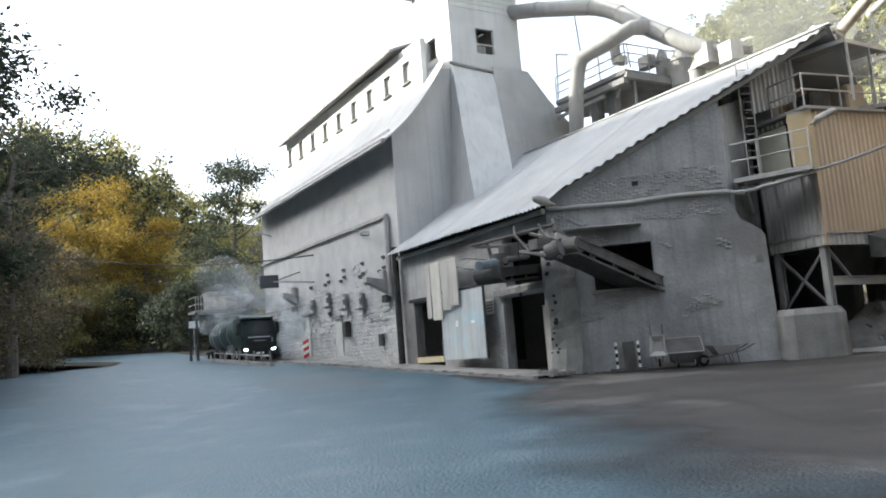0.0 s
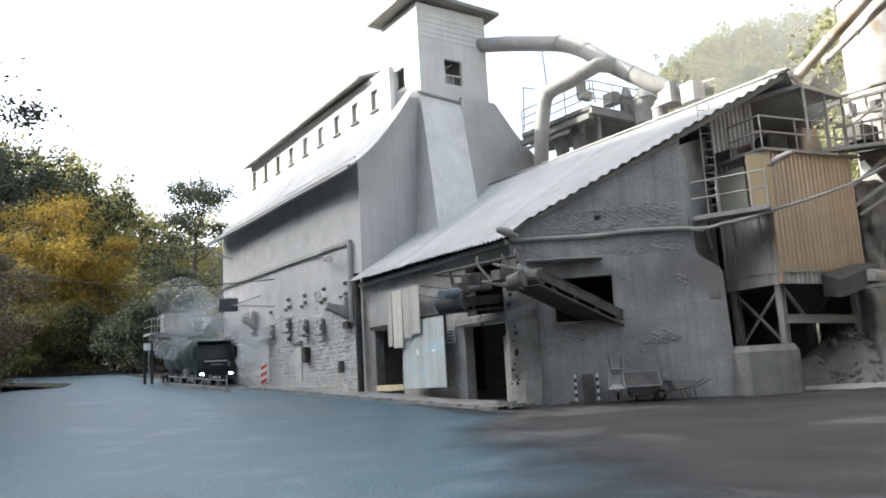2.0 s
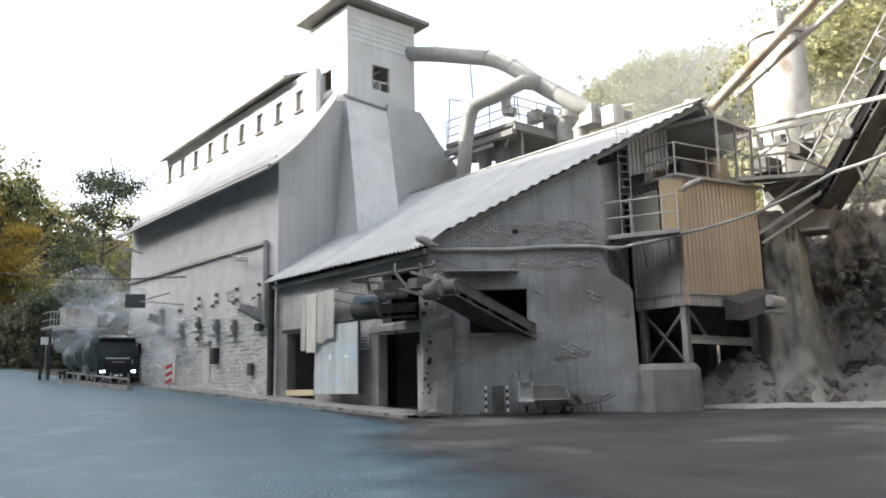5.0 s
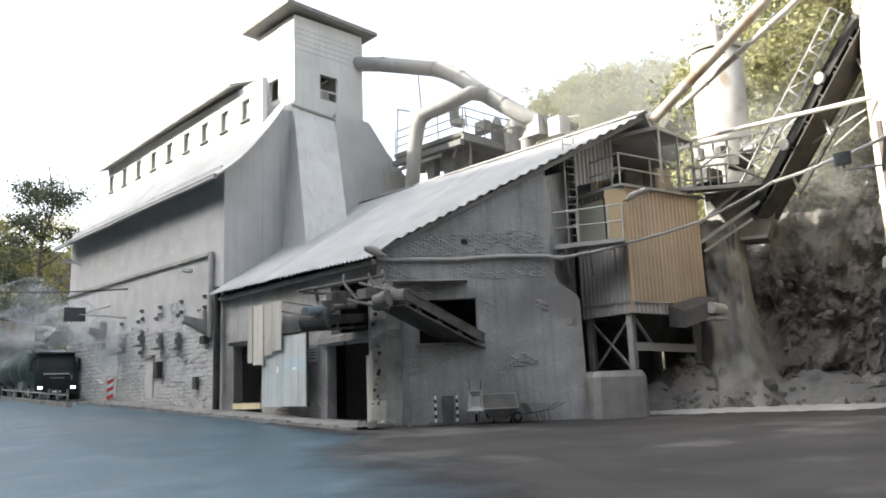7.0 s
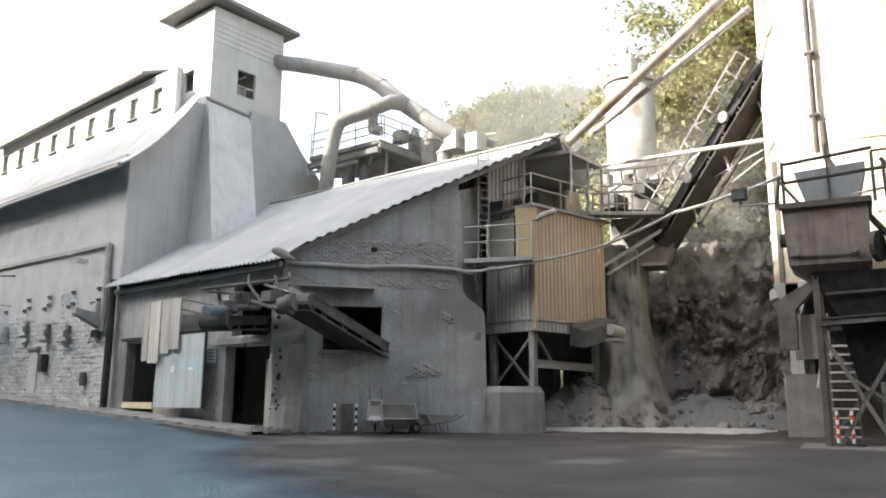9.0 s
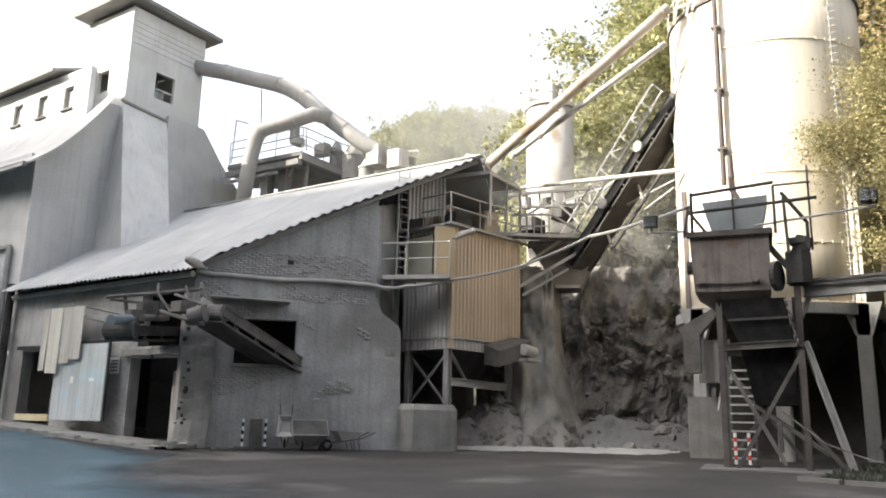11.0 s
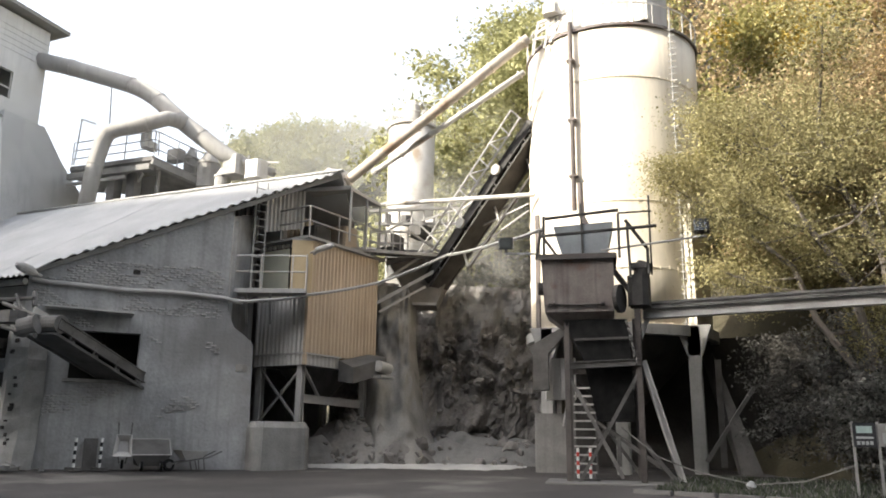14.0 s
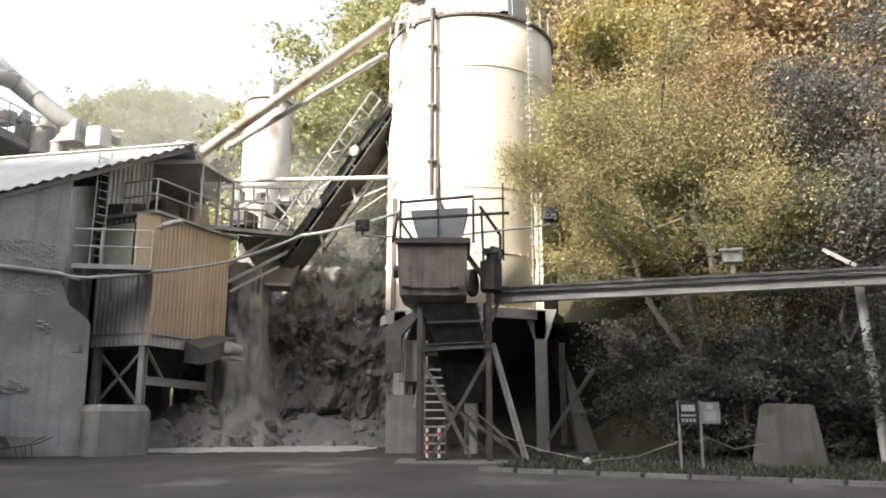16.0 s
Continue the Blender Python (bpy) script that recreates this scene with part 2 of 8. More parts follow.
        rim = [(i * nc, (i + 1) * nc) for i in range(nr - 1)] + [((i + 1) * nc - 1, (i + 2) * nc - 1) for i in range(nr - 1)]
        rim += [(j, j + 1) for j in range(nc - 1)] + [((nr - 1) * nc + j, (nr - 1) * nc + j + 1) for j in range(nc - 1)]
        return self.add(flat + [p + t for p in flat], faces + [tuple(n + i for i in reversed(f)) for f in faces] + [(a, b, b + n, a + n) for a, b in rim])

    def mesh(self, name, material, smooth=False):
        me = bpy.data.meshes.new(name)
        me.from_pydata(self.v, [], self.f)
        me.materials.append(material)
        if smooth:
            me.polygons.foreach_set("use_smooth", [True] * len(me.polygons))
        me.update()
        return me


def fix_normals(me):
    bm = bmesh.new()
    bm.from_mesh(me)
    bmesh.ops.recalc_face_normals(bm, faces=bm.faces)
    bm.to_mesh(me)
    bm.free()


def part(name, shape, material, parent=None, label="", smooth=False):
    me = shape.mesh(name, material, smooth)
    if len(me.polygons) < 20000:
        fix_normals(me)
    ob = new(name, me)
    if parent is not None:
        ob.parent = parent
    if label:
        tagged(ob, label)
    return ob


def thing(name, label, category, group="", kind="", at=(0, 0, 0), turn=0.0):
    """An Empty at the thing's base, which carries its parts."""
    ob = new(name)
    ob.empty_display_size = 0.1
    ob.matrix_basis = pose(*at, 0, 0, turn)
    return tagged(ob, label, category, group, kind)


def whole(name, shape, material, label, category, group="", kind="", smooth=False):
    return tagged(part(name, shape, material, None, "", smooth), label, category, group, kind)


rng = random.Random(7)


# ---- the lie of the land ----
def ground_z(x, y):
    """The road climbs up the valley; the yard rises a little towards the hill."""
    z = 0.021 * max(-12.0, min(x, 60.0))
    if y > 15:
        z += 0.05 * ((y - 15) ** 2 / 18 if y < 24 else y - 19.5)
    return z


GABLE_A = Vector((18.0, 22.4, 0))
GABLE_DIR = Vector((0.743, -0.669, 0))
GABLE_OUT = Vector((-0.669, -0.743, 0))


def gable(s, z, out=0.0):
    """A point on the slanting end wall: metres along it, height, metres in front of it."""
    p = GABLE_A + GABLE_DIR * s + GABLE_OUT * out
    return Vector((p.x, p.y, z))


def polar(az, rng_, z):
    a = radians(az)
    return Vector((math.sin(a) * rng_, math.cos(a) * rng_, z))


def wall_mesh(us, zs, holes, place, depth):
    """One connected wall: a grid over us and zs without the cells in holes (u0, u1, z0, z1), set out by place(u, z)."""
    s = Shape()
    us = sorted(set(us) | {v for h in holes for v in h[:2]})
    zs = sorted(set(zs) | {v for h in holes for v in h[2:]})
    ids = {}

    def vert(i, j, back):
        key = (i, j, back)
        if key not in ids:
            ids[key] = len(s.v)
            s.v.append(tuple(Vector(place(us[i], zs[j])) + (Vector(depth) if back else Vector())))
        return ids[key]

    def solid(i, j):
        if not (0 <= i < len(us) - 1 and 0 <= j < len(zs) - 1):
            return False
        u, z = (us[i] + us[i + 1]) / 2, (zs[j] + zs[j + 1]) / 2
        return not any(a < u < b and c < z < d for a, b, c, d in holes)

    for i in range(len(us) - 1):
        for j in range(len(zs) - 1):
            if not solid(i, j):
                continue
            q = [(i, j), (i + 1, j), (i + 1, j + 1), (i, j + 1)]
            s.f.append(tuple(vert(a, b, 0) for a, b in q))
            s.f.append(tuple(vert(a, b, 1) for a, b in reversed(q)))
            for (ni, nj), (p, r) in (((i, j - 1), (0, 1)), ((i + 1, j), (1, 2)), ((i, j + 1), (2, 3)), ((i - 1, j), (3, 0))):
                if not solid(ni, nj):
                    a, b = q[p], q[r]
                    s.f.append((vert(*a, 0), vert(*b, 0), vert(*b, 1), vert(*a, 1)))
    return s


def corrugated(a, b, up, pitch, amp, thick=0.02):
    """A ribbed sheet from a to b, rising by the vector up, its ribs standing along up."""
    a, b, up = Vector(a), Vector(b), Vector(up)
    d = b - a
    n = max(2, int(d.length / pitch))
    out = d.cross(up).normalized()
    rows = [[], []]
    for i in range(n + 1):
        for k, h in ((0.0, 0), (0.3, 1), (0.5, 1), (0.8, 0)):
            t = min(1.0, (i + k) / n)
            p = a + d * t + out * amp * h
            rows[0].append(p)
            rows[1].append(p + up)
            if t >= 1.0:
                break
    return Shape().sheet(rows, out * -thick)


# ---- ground ----
def smooth(v, a, b):
    t = max(0.0, min(1.0, (v - a) / (b - a)))
    return t * t * (3 - 2 * t)


def build_ground():
    s = Shape()
    xs = [-600, -300, -150, -80, -40] + [-24 + 2 * i for i in range(37)] + [60, 90, 150, 300, 700]
    ys = [-600, -300, -120, -60] + [-30 + 2 * i for i in range(66)] + [110, 130, 160, 220, 300, 500, 900]
    s.sheet([[(x, y, ground_z(x, y) - 0.02) for x in xs] for y in ys])
    whole("ground", s, DIRT, "grey-brown trodden dust and gravel ground", "ground", kind="structure", smooth=True)


def road_edges(y):
    """West and east edge of the carriageway at y; it bends to the west up the valley."""
    bend = 0.0 if y < 86 else (y - 86) ** 2 / 28.0
    west = 0.4 + 0.23 * max(0.0, min(y, 88.0) - 56.0) - bend - 0.2 * max(0, 40 - y)
    if y > 20:
        east = 16.3 + 0.06 * max(0.0, min(y, 88.0) - 60.0) - bend
    elif y > 4:
        east = 16.3 - 0.45 * (20 - y) + 0.5 * math.sin(y * 0.7)
    else:
        east = 9.1 + 0.15 * (y - 4) + 0.4 * math.sin(y * 0.6)
    return west, max(east, west + 2)


def verge_x(y):
    """The kerb line of the grass verge south of the yard."""
    return 20.2 + 0.25 * max(-20, y - 4)


def dust_film_material():
    """The yard's dirt, thinning out in patches over the asphalt."""
    m = DIRT.copy()
    m.name = "dirt film on asphalt"
    nt = m.node_tree
    at = nt.nodes.new("ShaderNodeAttribute")
    at.attribute_name = "cover"
    geo = nt.nodes.new("ShaderNodeNewGeometry")
    n = nt.nodes.new("ShaderNodeTexNoise")
    n.inputs["Scale"].default_value, n.inputs["Detail"].default_value = 0.55, 9.0
    nt.links.new(geo.outputs["Position"], n.inputs["Vector"])
    a = nt.nodes.new("ShaderNodeMath")
    a.operation = "MULTIPLY_ADD"
    nt.links.new(at.outputs["Fac"], a.inputs[0])
    a.inputs[1].default_value = 1.1
    nt.links.new(n.outputs["Fac"], a.inputs[2])
    r = nt.nodes.new("ShaderNodeMapRange")
    r.inputs[1].default_value, r.inputs[2].default_value = 0.62, 1.40
    nt.links.new(a.outputs[0], r.inputs[0])
    nt.links.new(r.outputs[0], nt.nodes["Principled BSDF"].inputs["Alpha"])
    return m


def build_dust_film():
    """Dirt trodden from the yard on to the asphalt's edge."""
    verts, faces, cover = [], [], []
    steps = ((-6.0, 0.0), (-5.0, 0.06), (-3.6, 0.3), (-2.2, 0.6), (-1.0, 0.85), (0.0, 1.0), (0.4, 1.0))
    ys = [-40 + 0.5 * k for k in range(134)]
    for j, y in enumerate(ys):
        e = road_edges(y)[1]
        narrow = 1.0 - 0.75 * smooth(y, 12, 24)
        for d, c in steps:
            x = e + d * (narrow if d < 0 else 1)
            verts.append((x, y, ground_z(x, y) + (0.022 if d < 0.3 else -0.012)))
            cover.append(c)
    w = len(steps)
    for j in range(len(ys) - 1):
        for i in range(w - 1):
            faces.append((j * w + i, j * w + i + 1, (j + 1) * w + i + 1, (j + 1) * w + i))
    me = bpy.data.meshes.new("dirt_film")
    me.from_pydata(verts, [], faces)
    me.attributes.new("cover", "FLOAT", "POINT").data.foreach_set("value", cover)
    me.materials.append(dust_film_material())
    tagged(new("dirt_film", me), "thin brown dirt film along the asphalt's edge", "dirt", kind="structure")


def build_road():
    s = Shape()
    rows = []
    y = -60.0
    while y <= 112:
        w, e = road_edges(y)
        rows.append([(w + (e - w) * k / 20, y, ground_z(w + (e - w) * k / 20, y) + 0.008 + 0.004 * noise.noise((w + (e - w) * k / 20 * 0.4, y * 0.3, 0))) for k in range(21)])
        y += 1.0
    s.sheet(rows)
    build_dust_film()
    whole("road", s, ASPHALT, "worn blue-grey asphalt road with patches", "road", kind="structure", smooth=True)
    for i, (x, y, w, d, turn) in enumerate(((12.2, 31.0, 4.6, 9.5, -8), (5.8, 24.7, 1.5, 0.55, 12), (12.8, 18.2, 2.6, 0.5, -38))):
        s = Shape()
        m = pose(0, 0, 0, 0, 0, turn)
        ring = []
        for k in range(18):
            a = 2 * math.pi * k / 18
            r = 1 + 0.25 * noise.noise((math.cos(a) * 1.5 + i * 7, math.sin(a) * 1.5, 0))
            p = m @ Vector((w / 2 * math.cos(a) * r, d / 2 * math.sin(a) * r, 0))
            ring.append((x + p.x, y + p.y, ground_z(x + p.x, y + p.y) + 0.016))
        s.add(ring, [tuple(range(18))])
        whole("road_patch", s, ASPHALT_PATCH, "darker tar repair patch in the asphalt", "road patch", "tar patches on the road", "structure")


ASPHALT_PATCH = mat("tar patch", (0.035, 0.055, 0.068), (0.115, 0.155, 0.178), 0.45, 0.6, 50, 0.8, spec=0.5, spread=0.05)


def build_kerbs():
    # stone kerb and narrow pavement along the buildings
    s = Shape()
    rows = []
    for k in range(27):
        y = 21.6 + k
        z = ground_z(16.5, y)
        rows.append([(16.25, y, z - 0.1), (16.27, y, z + 0.1), (18.05, y, z + 0.12)])
    s.sheet(rows)
    whole("pavement", s, CONCRETE, "dusty concrete pavement strip along the facade", "pavement", kind="structure")
    for k in range(26):
        y = 22.0 + k
        z = ground_z(16.2, y)
        s = Shape().box((0, 0, 0), (0.22, 0.98, 0.3), cut=0.03)
        o = whole("kerb_stone", s, KERB, "worn grey concrete kerb stone by the road", "kerb stone", "kerb along the facade", "structure")
        o.matrix_basis = pose(16.2 + rng.uniform(-0.02, 0.02), y, z - 0.03 + rng.uniform(-0.015, 0.015), 0, 0, rng.uniform(-1.2, 1.2))
    for k in range(26):
        y = 3.0 - k
        x = verge_x(y) + 0.12
        s = Shape().box((0, 0, 0), (0.2, 0.96, 0.3), cut=0.03)
        o = whole("kerb_stone", s, KERB_DARK, "low dusty kerb stone along the grass verge", "kerb stone", "kerb along the verge", "structure")
        o.matrix_basis = pose(x, y, ground_z(x, y) - 0.07, 0, 0, -14 + rng.uniform(-1.5, 1.5))


KERB_DARK = mat("dirty kerb concrete", (0.10, 0.095, 0.09), (0.18, 0.172, 0.162), 0.92, 1.0, 18, 0.5, spread=0.08)
KERB = mat("worn kerb concrete", (0.17, 0.165, 0.16), (0.28, 0.275, 0.265), 0.92, 1.0, 18, 0.5, spread=0.08)

build_ground()
build_road()
build_kerbs()


# ---- main building ----
def eave_roof(t):
    """Profile of the bell-cast roof: t from the eave (0) to the clerestory (1)."""
    return 16.9 + 4.1 * t, 11.85 + 4.75 * (0.55 * t + 0.45 * t * t)


CLERE_Y = [54.75 - 2.33 * i for i in range(9)]


def build_main():
    b = thing("main_building", "tall grey dust-covered stone mill building with flared roof", "building", at=(18, 34, 1))
    o = Vector((-18, -34, -1))

    def P(x, y, z):
        return Vector((x, y, z)) + o

    prof = [eave_roof(k / 14) for k in range(15)]
    part("wall", wall_mesh([34.4, 40, 46, 52, 55.2], [0.2, 4, 8.7, 13.0], [], lambda u, z: P(18, u, z), (0.5, 0, 0)), MORTAR, b, "grey rubble stone wall under pale dust")
    s = Shape()
    poly = [P(18.0, 34.0, 0.5), P(30, 34.0, 0.5), P(30, 34.0, 13.5), P(27, 34, 17)] + [P(x, 34.0, z - 0.15) for x, z in reversed(prof) if x > 18.0]
    poly += [P(18.0, 34, 12.6)]
    s.slab(poly, (0, 0.4, 0))
    part("wall", s, PALE_RENDER, b, "smooth grey rendered end wall")
    s = Shape()
    s.slab([P(18.5, 54.8, 0.5), P(30, 54.8, 0.5), P(30, 54.8, 12.5), P(26.5, 54.8, 16), P(20.6, 54.8, 15.6), P(18.5, 54.8, 12.5)], (0, 0.4, 0))
    part("wall", s, PLASTER, b)
    # roof in sheets along the length
    n = 20
    for k in range(n):
        y0, y1 = 33.0 + 22.4 * k / n, 33.0 + 22.4 * (k + 1) / n - 0.015
        dz = rng.uniform(0, 0.03)
        part("roof_sheet", Shape().sheet([[P(x, y, z + dz) for x, z in prof] for y in (y0, y1)], (0, 0, 0.1)), ROOF_SHEET, b)
    s = Shape()
    s.sheet([[P(47.5 - x, y, z) for x, z in prof] for y in (33.7, 55.3)], (0, 0, 0.12))
    part("roof", s, ROOF_SHEET, b)
    s = Shape()
    s.beam(P(17.0, 33.0, 11.98), P(17.0, 55.4, 11.98), 0.16, 0.2)
    part("fascia", s, ROOF_EDGE, b, "dark weathered eaves board")
    holes = [(y - 0.41, y + 0.41, 16.25, 17.46) for y in CLERE_Y]
    part("wall", wall_mesh([34.4, 55.4], [15.4, 18.2], holes, lambda u, z: P(20.3, u, z), (0.3, 0, 0)), PAINT_WHITE, b, "pale clerestory wall with open windows")
    for y in CLERE_Y:
        w = part("window_frame", Shape().beam(P(20.42, y + 0.38, 16.25), P(20.42, y + 0.38, 17.46), 0.06).beam(P(20.42, y - 0.41, 17.42), P(20.42, y + 0.41, 17.42), 0.06), ROOF_EDGE, b)
        part("sill", Shape().box(P(20.27, y, 16.22), (0.2, 0.95, 0.07)), CONCRETE, w)
        part("shutter", Shape().box(P(20.53, y, 16.84), (0.05, 0.82, 1.2)), PALE_RENDER, w, "dusty board set back in the opening")
    s = Shape()
    s.slab([P(26.0, 38.0, 15.4), P(26.0, 55.0, 15.4), P(26.0, 55.0, 18.1), P(26.0, 38.0, 18.1)], (0.3, 0, 0))
    part("wall", s, PAINT_WHITE, b)
    s = Shape()
    s.slab([P(20.6, 55.0, 15.4), P(26.3, 55.0, 15.4), P(26.3, 55.0, 18.0), P(23.2, 55.0, 19.2), P(20.6, 55.0, 18.0)], (0, 0.2, 0))
    part("wall", s, PAINT_WHITE, b)
    s = Shape()
    s.sheet([[P(19.7, y, z), P(23.2, y, z + 1.4), P(26.7, y, z)] for y, z in ((36.8, 18.25), (55.7, 17.83))], (0, 0, 0.15))
    part("roof", s, ROOF_EDGE, b, "weathered grey clerestory roof with deep eaves")
    # cornice beam across the facade with its down-pipe
    s = Shape()
    s.beam(P(17.9, 55.2, 8.84), P(17.9, 35.0, 8.68), 0.12, 0.16)
    part("ledge", s, GREY_STEEL, b)
    part("pipe", Shape().tube([P(17.85, 35.0, 8.7), P(17.85, 35.0, 4.6)], 0.13), GREY_STEEL, b)
    part("drain_pipe", Shape().tube([P(17.75, 34.1, 6.9), P(17.75, 34.1, 1.2)], 0.16), DARK_STEEL, b, "thick dark drain pipe")
    # small pale doors in the facade
    for y, w, h, z in ((42.0, 0.95, 2.1, 1.85), (46.9, 0.95, 2.5, 1.95)):
        d = part("door", Shape().box(P(17.96, y, z + h / 2), (0.08, w, h), cut=0.01), DOOR_GREY, b, "pale grey plank door")
        part("lintel", Shape().box(P(17.9, y, z + h + 0.1), (0.24, w + 0.35, 0.16)), ROOF_EDGE, d)


DOOR_GREY = mat("chalky door paint", (0.46, 0.46, 0.44), (0.58, 0.58, 0.56), 0.8, 1.0, 20, 0.2, streak=0.2)


def build_tower():
    t = thing("tower", "pale sheet-clad elevator tower with a flat overhanging roof", "tower", at=(24, 36, 9))
    o = Vector((-24, -36, -9))

    def P(x, y, z):
        return Vector((x, y, z)) + o

    x0, x1, y0, y1, zb, zt = 22.0, 26.6, 34.0, 37.9, 16.4, 22.1
    hole = (23.65, 24.84, 17.65, 19.09)
    part("wall", wall_mesh([x0, x1], [zb, zt], [hole], lambda u, z: P(u, y0, z), (0, 0.2, 0)), CEMENT_SHEET, t)
    for k in range(5):
        z = 20.15 + 0.3 * k
        part("board", Shape().slab([P(x0 - 0.02, y0 - 0.03, z), P(x1 + 0.02, y0 - 0.03, z), P(x1 + 0.02, y0 - 0.012, z + 0.27), P(x0 - 0.02, y0 - 0.012, z + 0.27)], (0, 0.03, 0)), CEMENT_SHEET, t)
    # Sun on this side is in the colour: whiter than the other walls.
    part("wall", wall_mesh([y0 + 0.2, y1], [zb - 3, zt], [(35.58, 36.55, 17.76, 18.96)], lambda u, z: P(x0, u, z), (0.2, 0, 0)), PAINT_WHITE, t, "side wall whitened for the sun on it, with a broken window")
    part("wall", Shape().slab([P(x1, y0 + 0.2, zb - 3), P(x1, y1, zb - 3), P(x1, y1, zt), P(x1, y0 + 0.2, zt)], (-0.2, 0, 0)), CEMENT_SHEET, t)
    part("wall", Shape().slab([P(x0 + 0.2, y1, zb - 3), P(x1 - 0.2, y1, zb - 3), P(x1 - 0.2, y1, zt), P(x0 + 0.2, y1, zt)], (0, -0.2, 0)), CEMENT_SHEET, t)
    w = part("window", Shape().beam(P(23.65, 34.1, 18.2), P(24.84, 34.1, 18.2), 0.08).beam(P(23.68, 34.1, 17.65), P(23.68, 34.1, 19.09), 0.06).beam(P(24.81, 34.1, 17.65), P(24.81, 34.1, 19.09), 0.06).beam(P(24.25, 34.12, 18.2), P(24.25, 34.12, 17.65), 0.06).beam(P(23.7, 34.3, 18.5), P(24.5, 34.5, 19.05), 0.07), PALE_STEEL, t, "broken window with a pale frame")
    part("pane", Shape().box(P(23.96, 34.12, 17.93), (0.5, 0.012, 0.5)), GLASS, w)
    part("floor", Shape().box(P(24.15, 36.2, 16.5), (4.0, 4.0, 0.15)), SHADE_DARK, t)
    s = Shape()
    s.sheet([[P(x0 - 0.7, y0 - 0.55, zt + 0.28), P(x1 + 0.75, y0 - 0.55, zt + 0.1)], [P(x0 - 0.7, y1 + 0.5, zt + 0.22), P(x1 + 0.75, y1 + 0.5, zt + 0.05)]], (0, 0, 0.2))
    part("roof", s, ROOF_EDGE, t, "weathered flat roof with overhang")
    # flared skirt: leaning chute in front, wing to the side
    s = Shape()
    s.add([P(21.85, 33.85, 16.75), P(24.5, 33.85, 16.6), P(20.95, 31.4, 8.8), P(23.4, 31.4, 10.35), P(21.85, 34.3, 16.75), P(24.5, 34.3, 16.6), P(21.25, 34.3, 8.6), P(23.4, 34.3, 9.8)],
          [(0, 2, 3, 1), (0, 4, 6, 2), (1, 3, 7, 5), (4, 5, 7, 6), (0, 1, 5, 4), (2, 6, 7, 3)])
    part("chute", s, CEMENT_SHEET, t, "pale leaning sheet-clad chute")
    part("flashing", Shape().beam(P(21.7, 33.78, 16.78), P(24.9, 33.78, 16.5), 0.1, 0.12), ROOF_EDGE, t)
    part("flashing", Shape().beam(P(21.62, 33.15, 14.0), P(24.1, 33.15, 14.0), 0.04, 0.06), ROOF_EDGE, t)
    s = Shape()
    s.add([P(24.5, 33.75, 16.9), P(26.4, 33.75, 16.9), P(29.6, 33.4, 13.6), P(29.6, 33.2, 10.5), P(23.4, 32.6, 9.8)] + [P(24.5, 34.3, 16.9), P(26.4, 34.3, 16.9), P(29.6, 36, 13.6), P(29.6, 36, 10.5), P(23.4, 34.3, 9.8)],
          [(0, 4, 3, 2, 1), (5, 6, 7, 8, 9), (0, 1, 6, 5), (1, 2, 7, 6), (2, 3, 8, 7), (3, 4, 9, 8), (4, 0, 5, 9)])
    part("skirt", s, PALE_RENDER, t, "grey flared skirt of the tower")


GLASS = bpy.data.materials.new("window glass")
GLASS.use_nodes = True
_g = GLASS.node_tree.nodes["Principled BSDF"]
_g.inputs["Base Color"].default_value, _g.inputs["Roughness"].default_value, _g.inputs["Transmission Weight"].default_value = (0.8, 0.85, 0.85, 1), 0.08, 0.9


def roof_z(x):
    return 6.95 + 0.641 * (x - 18.0)


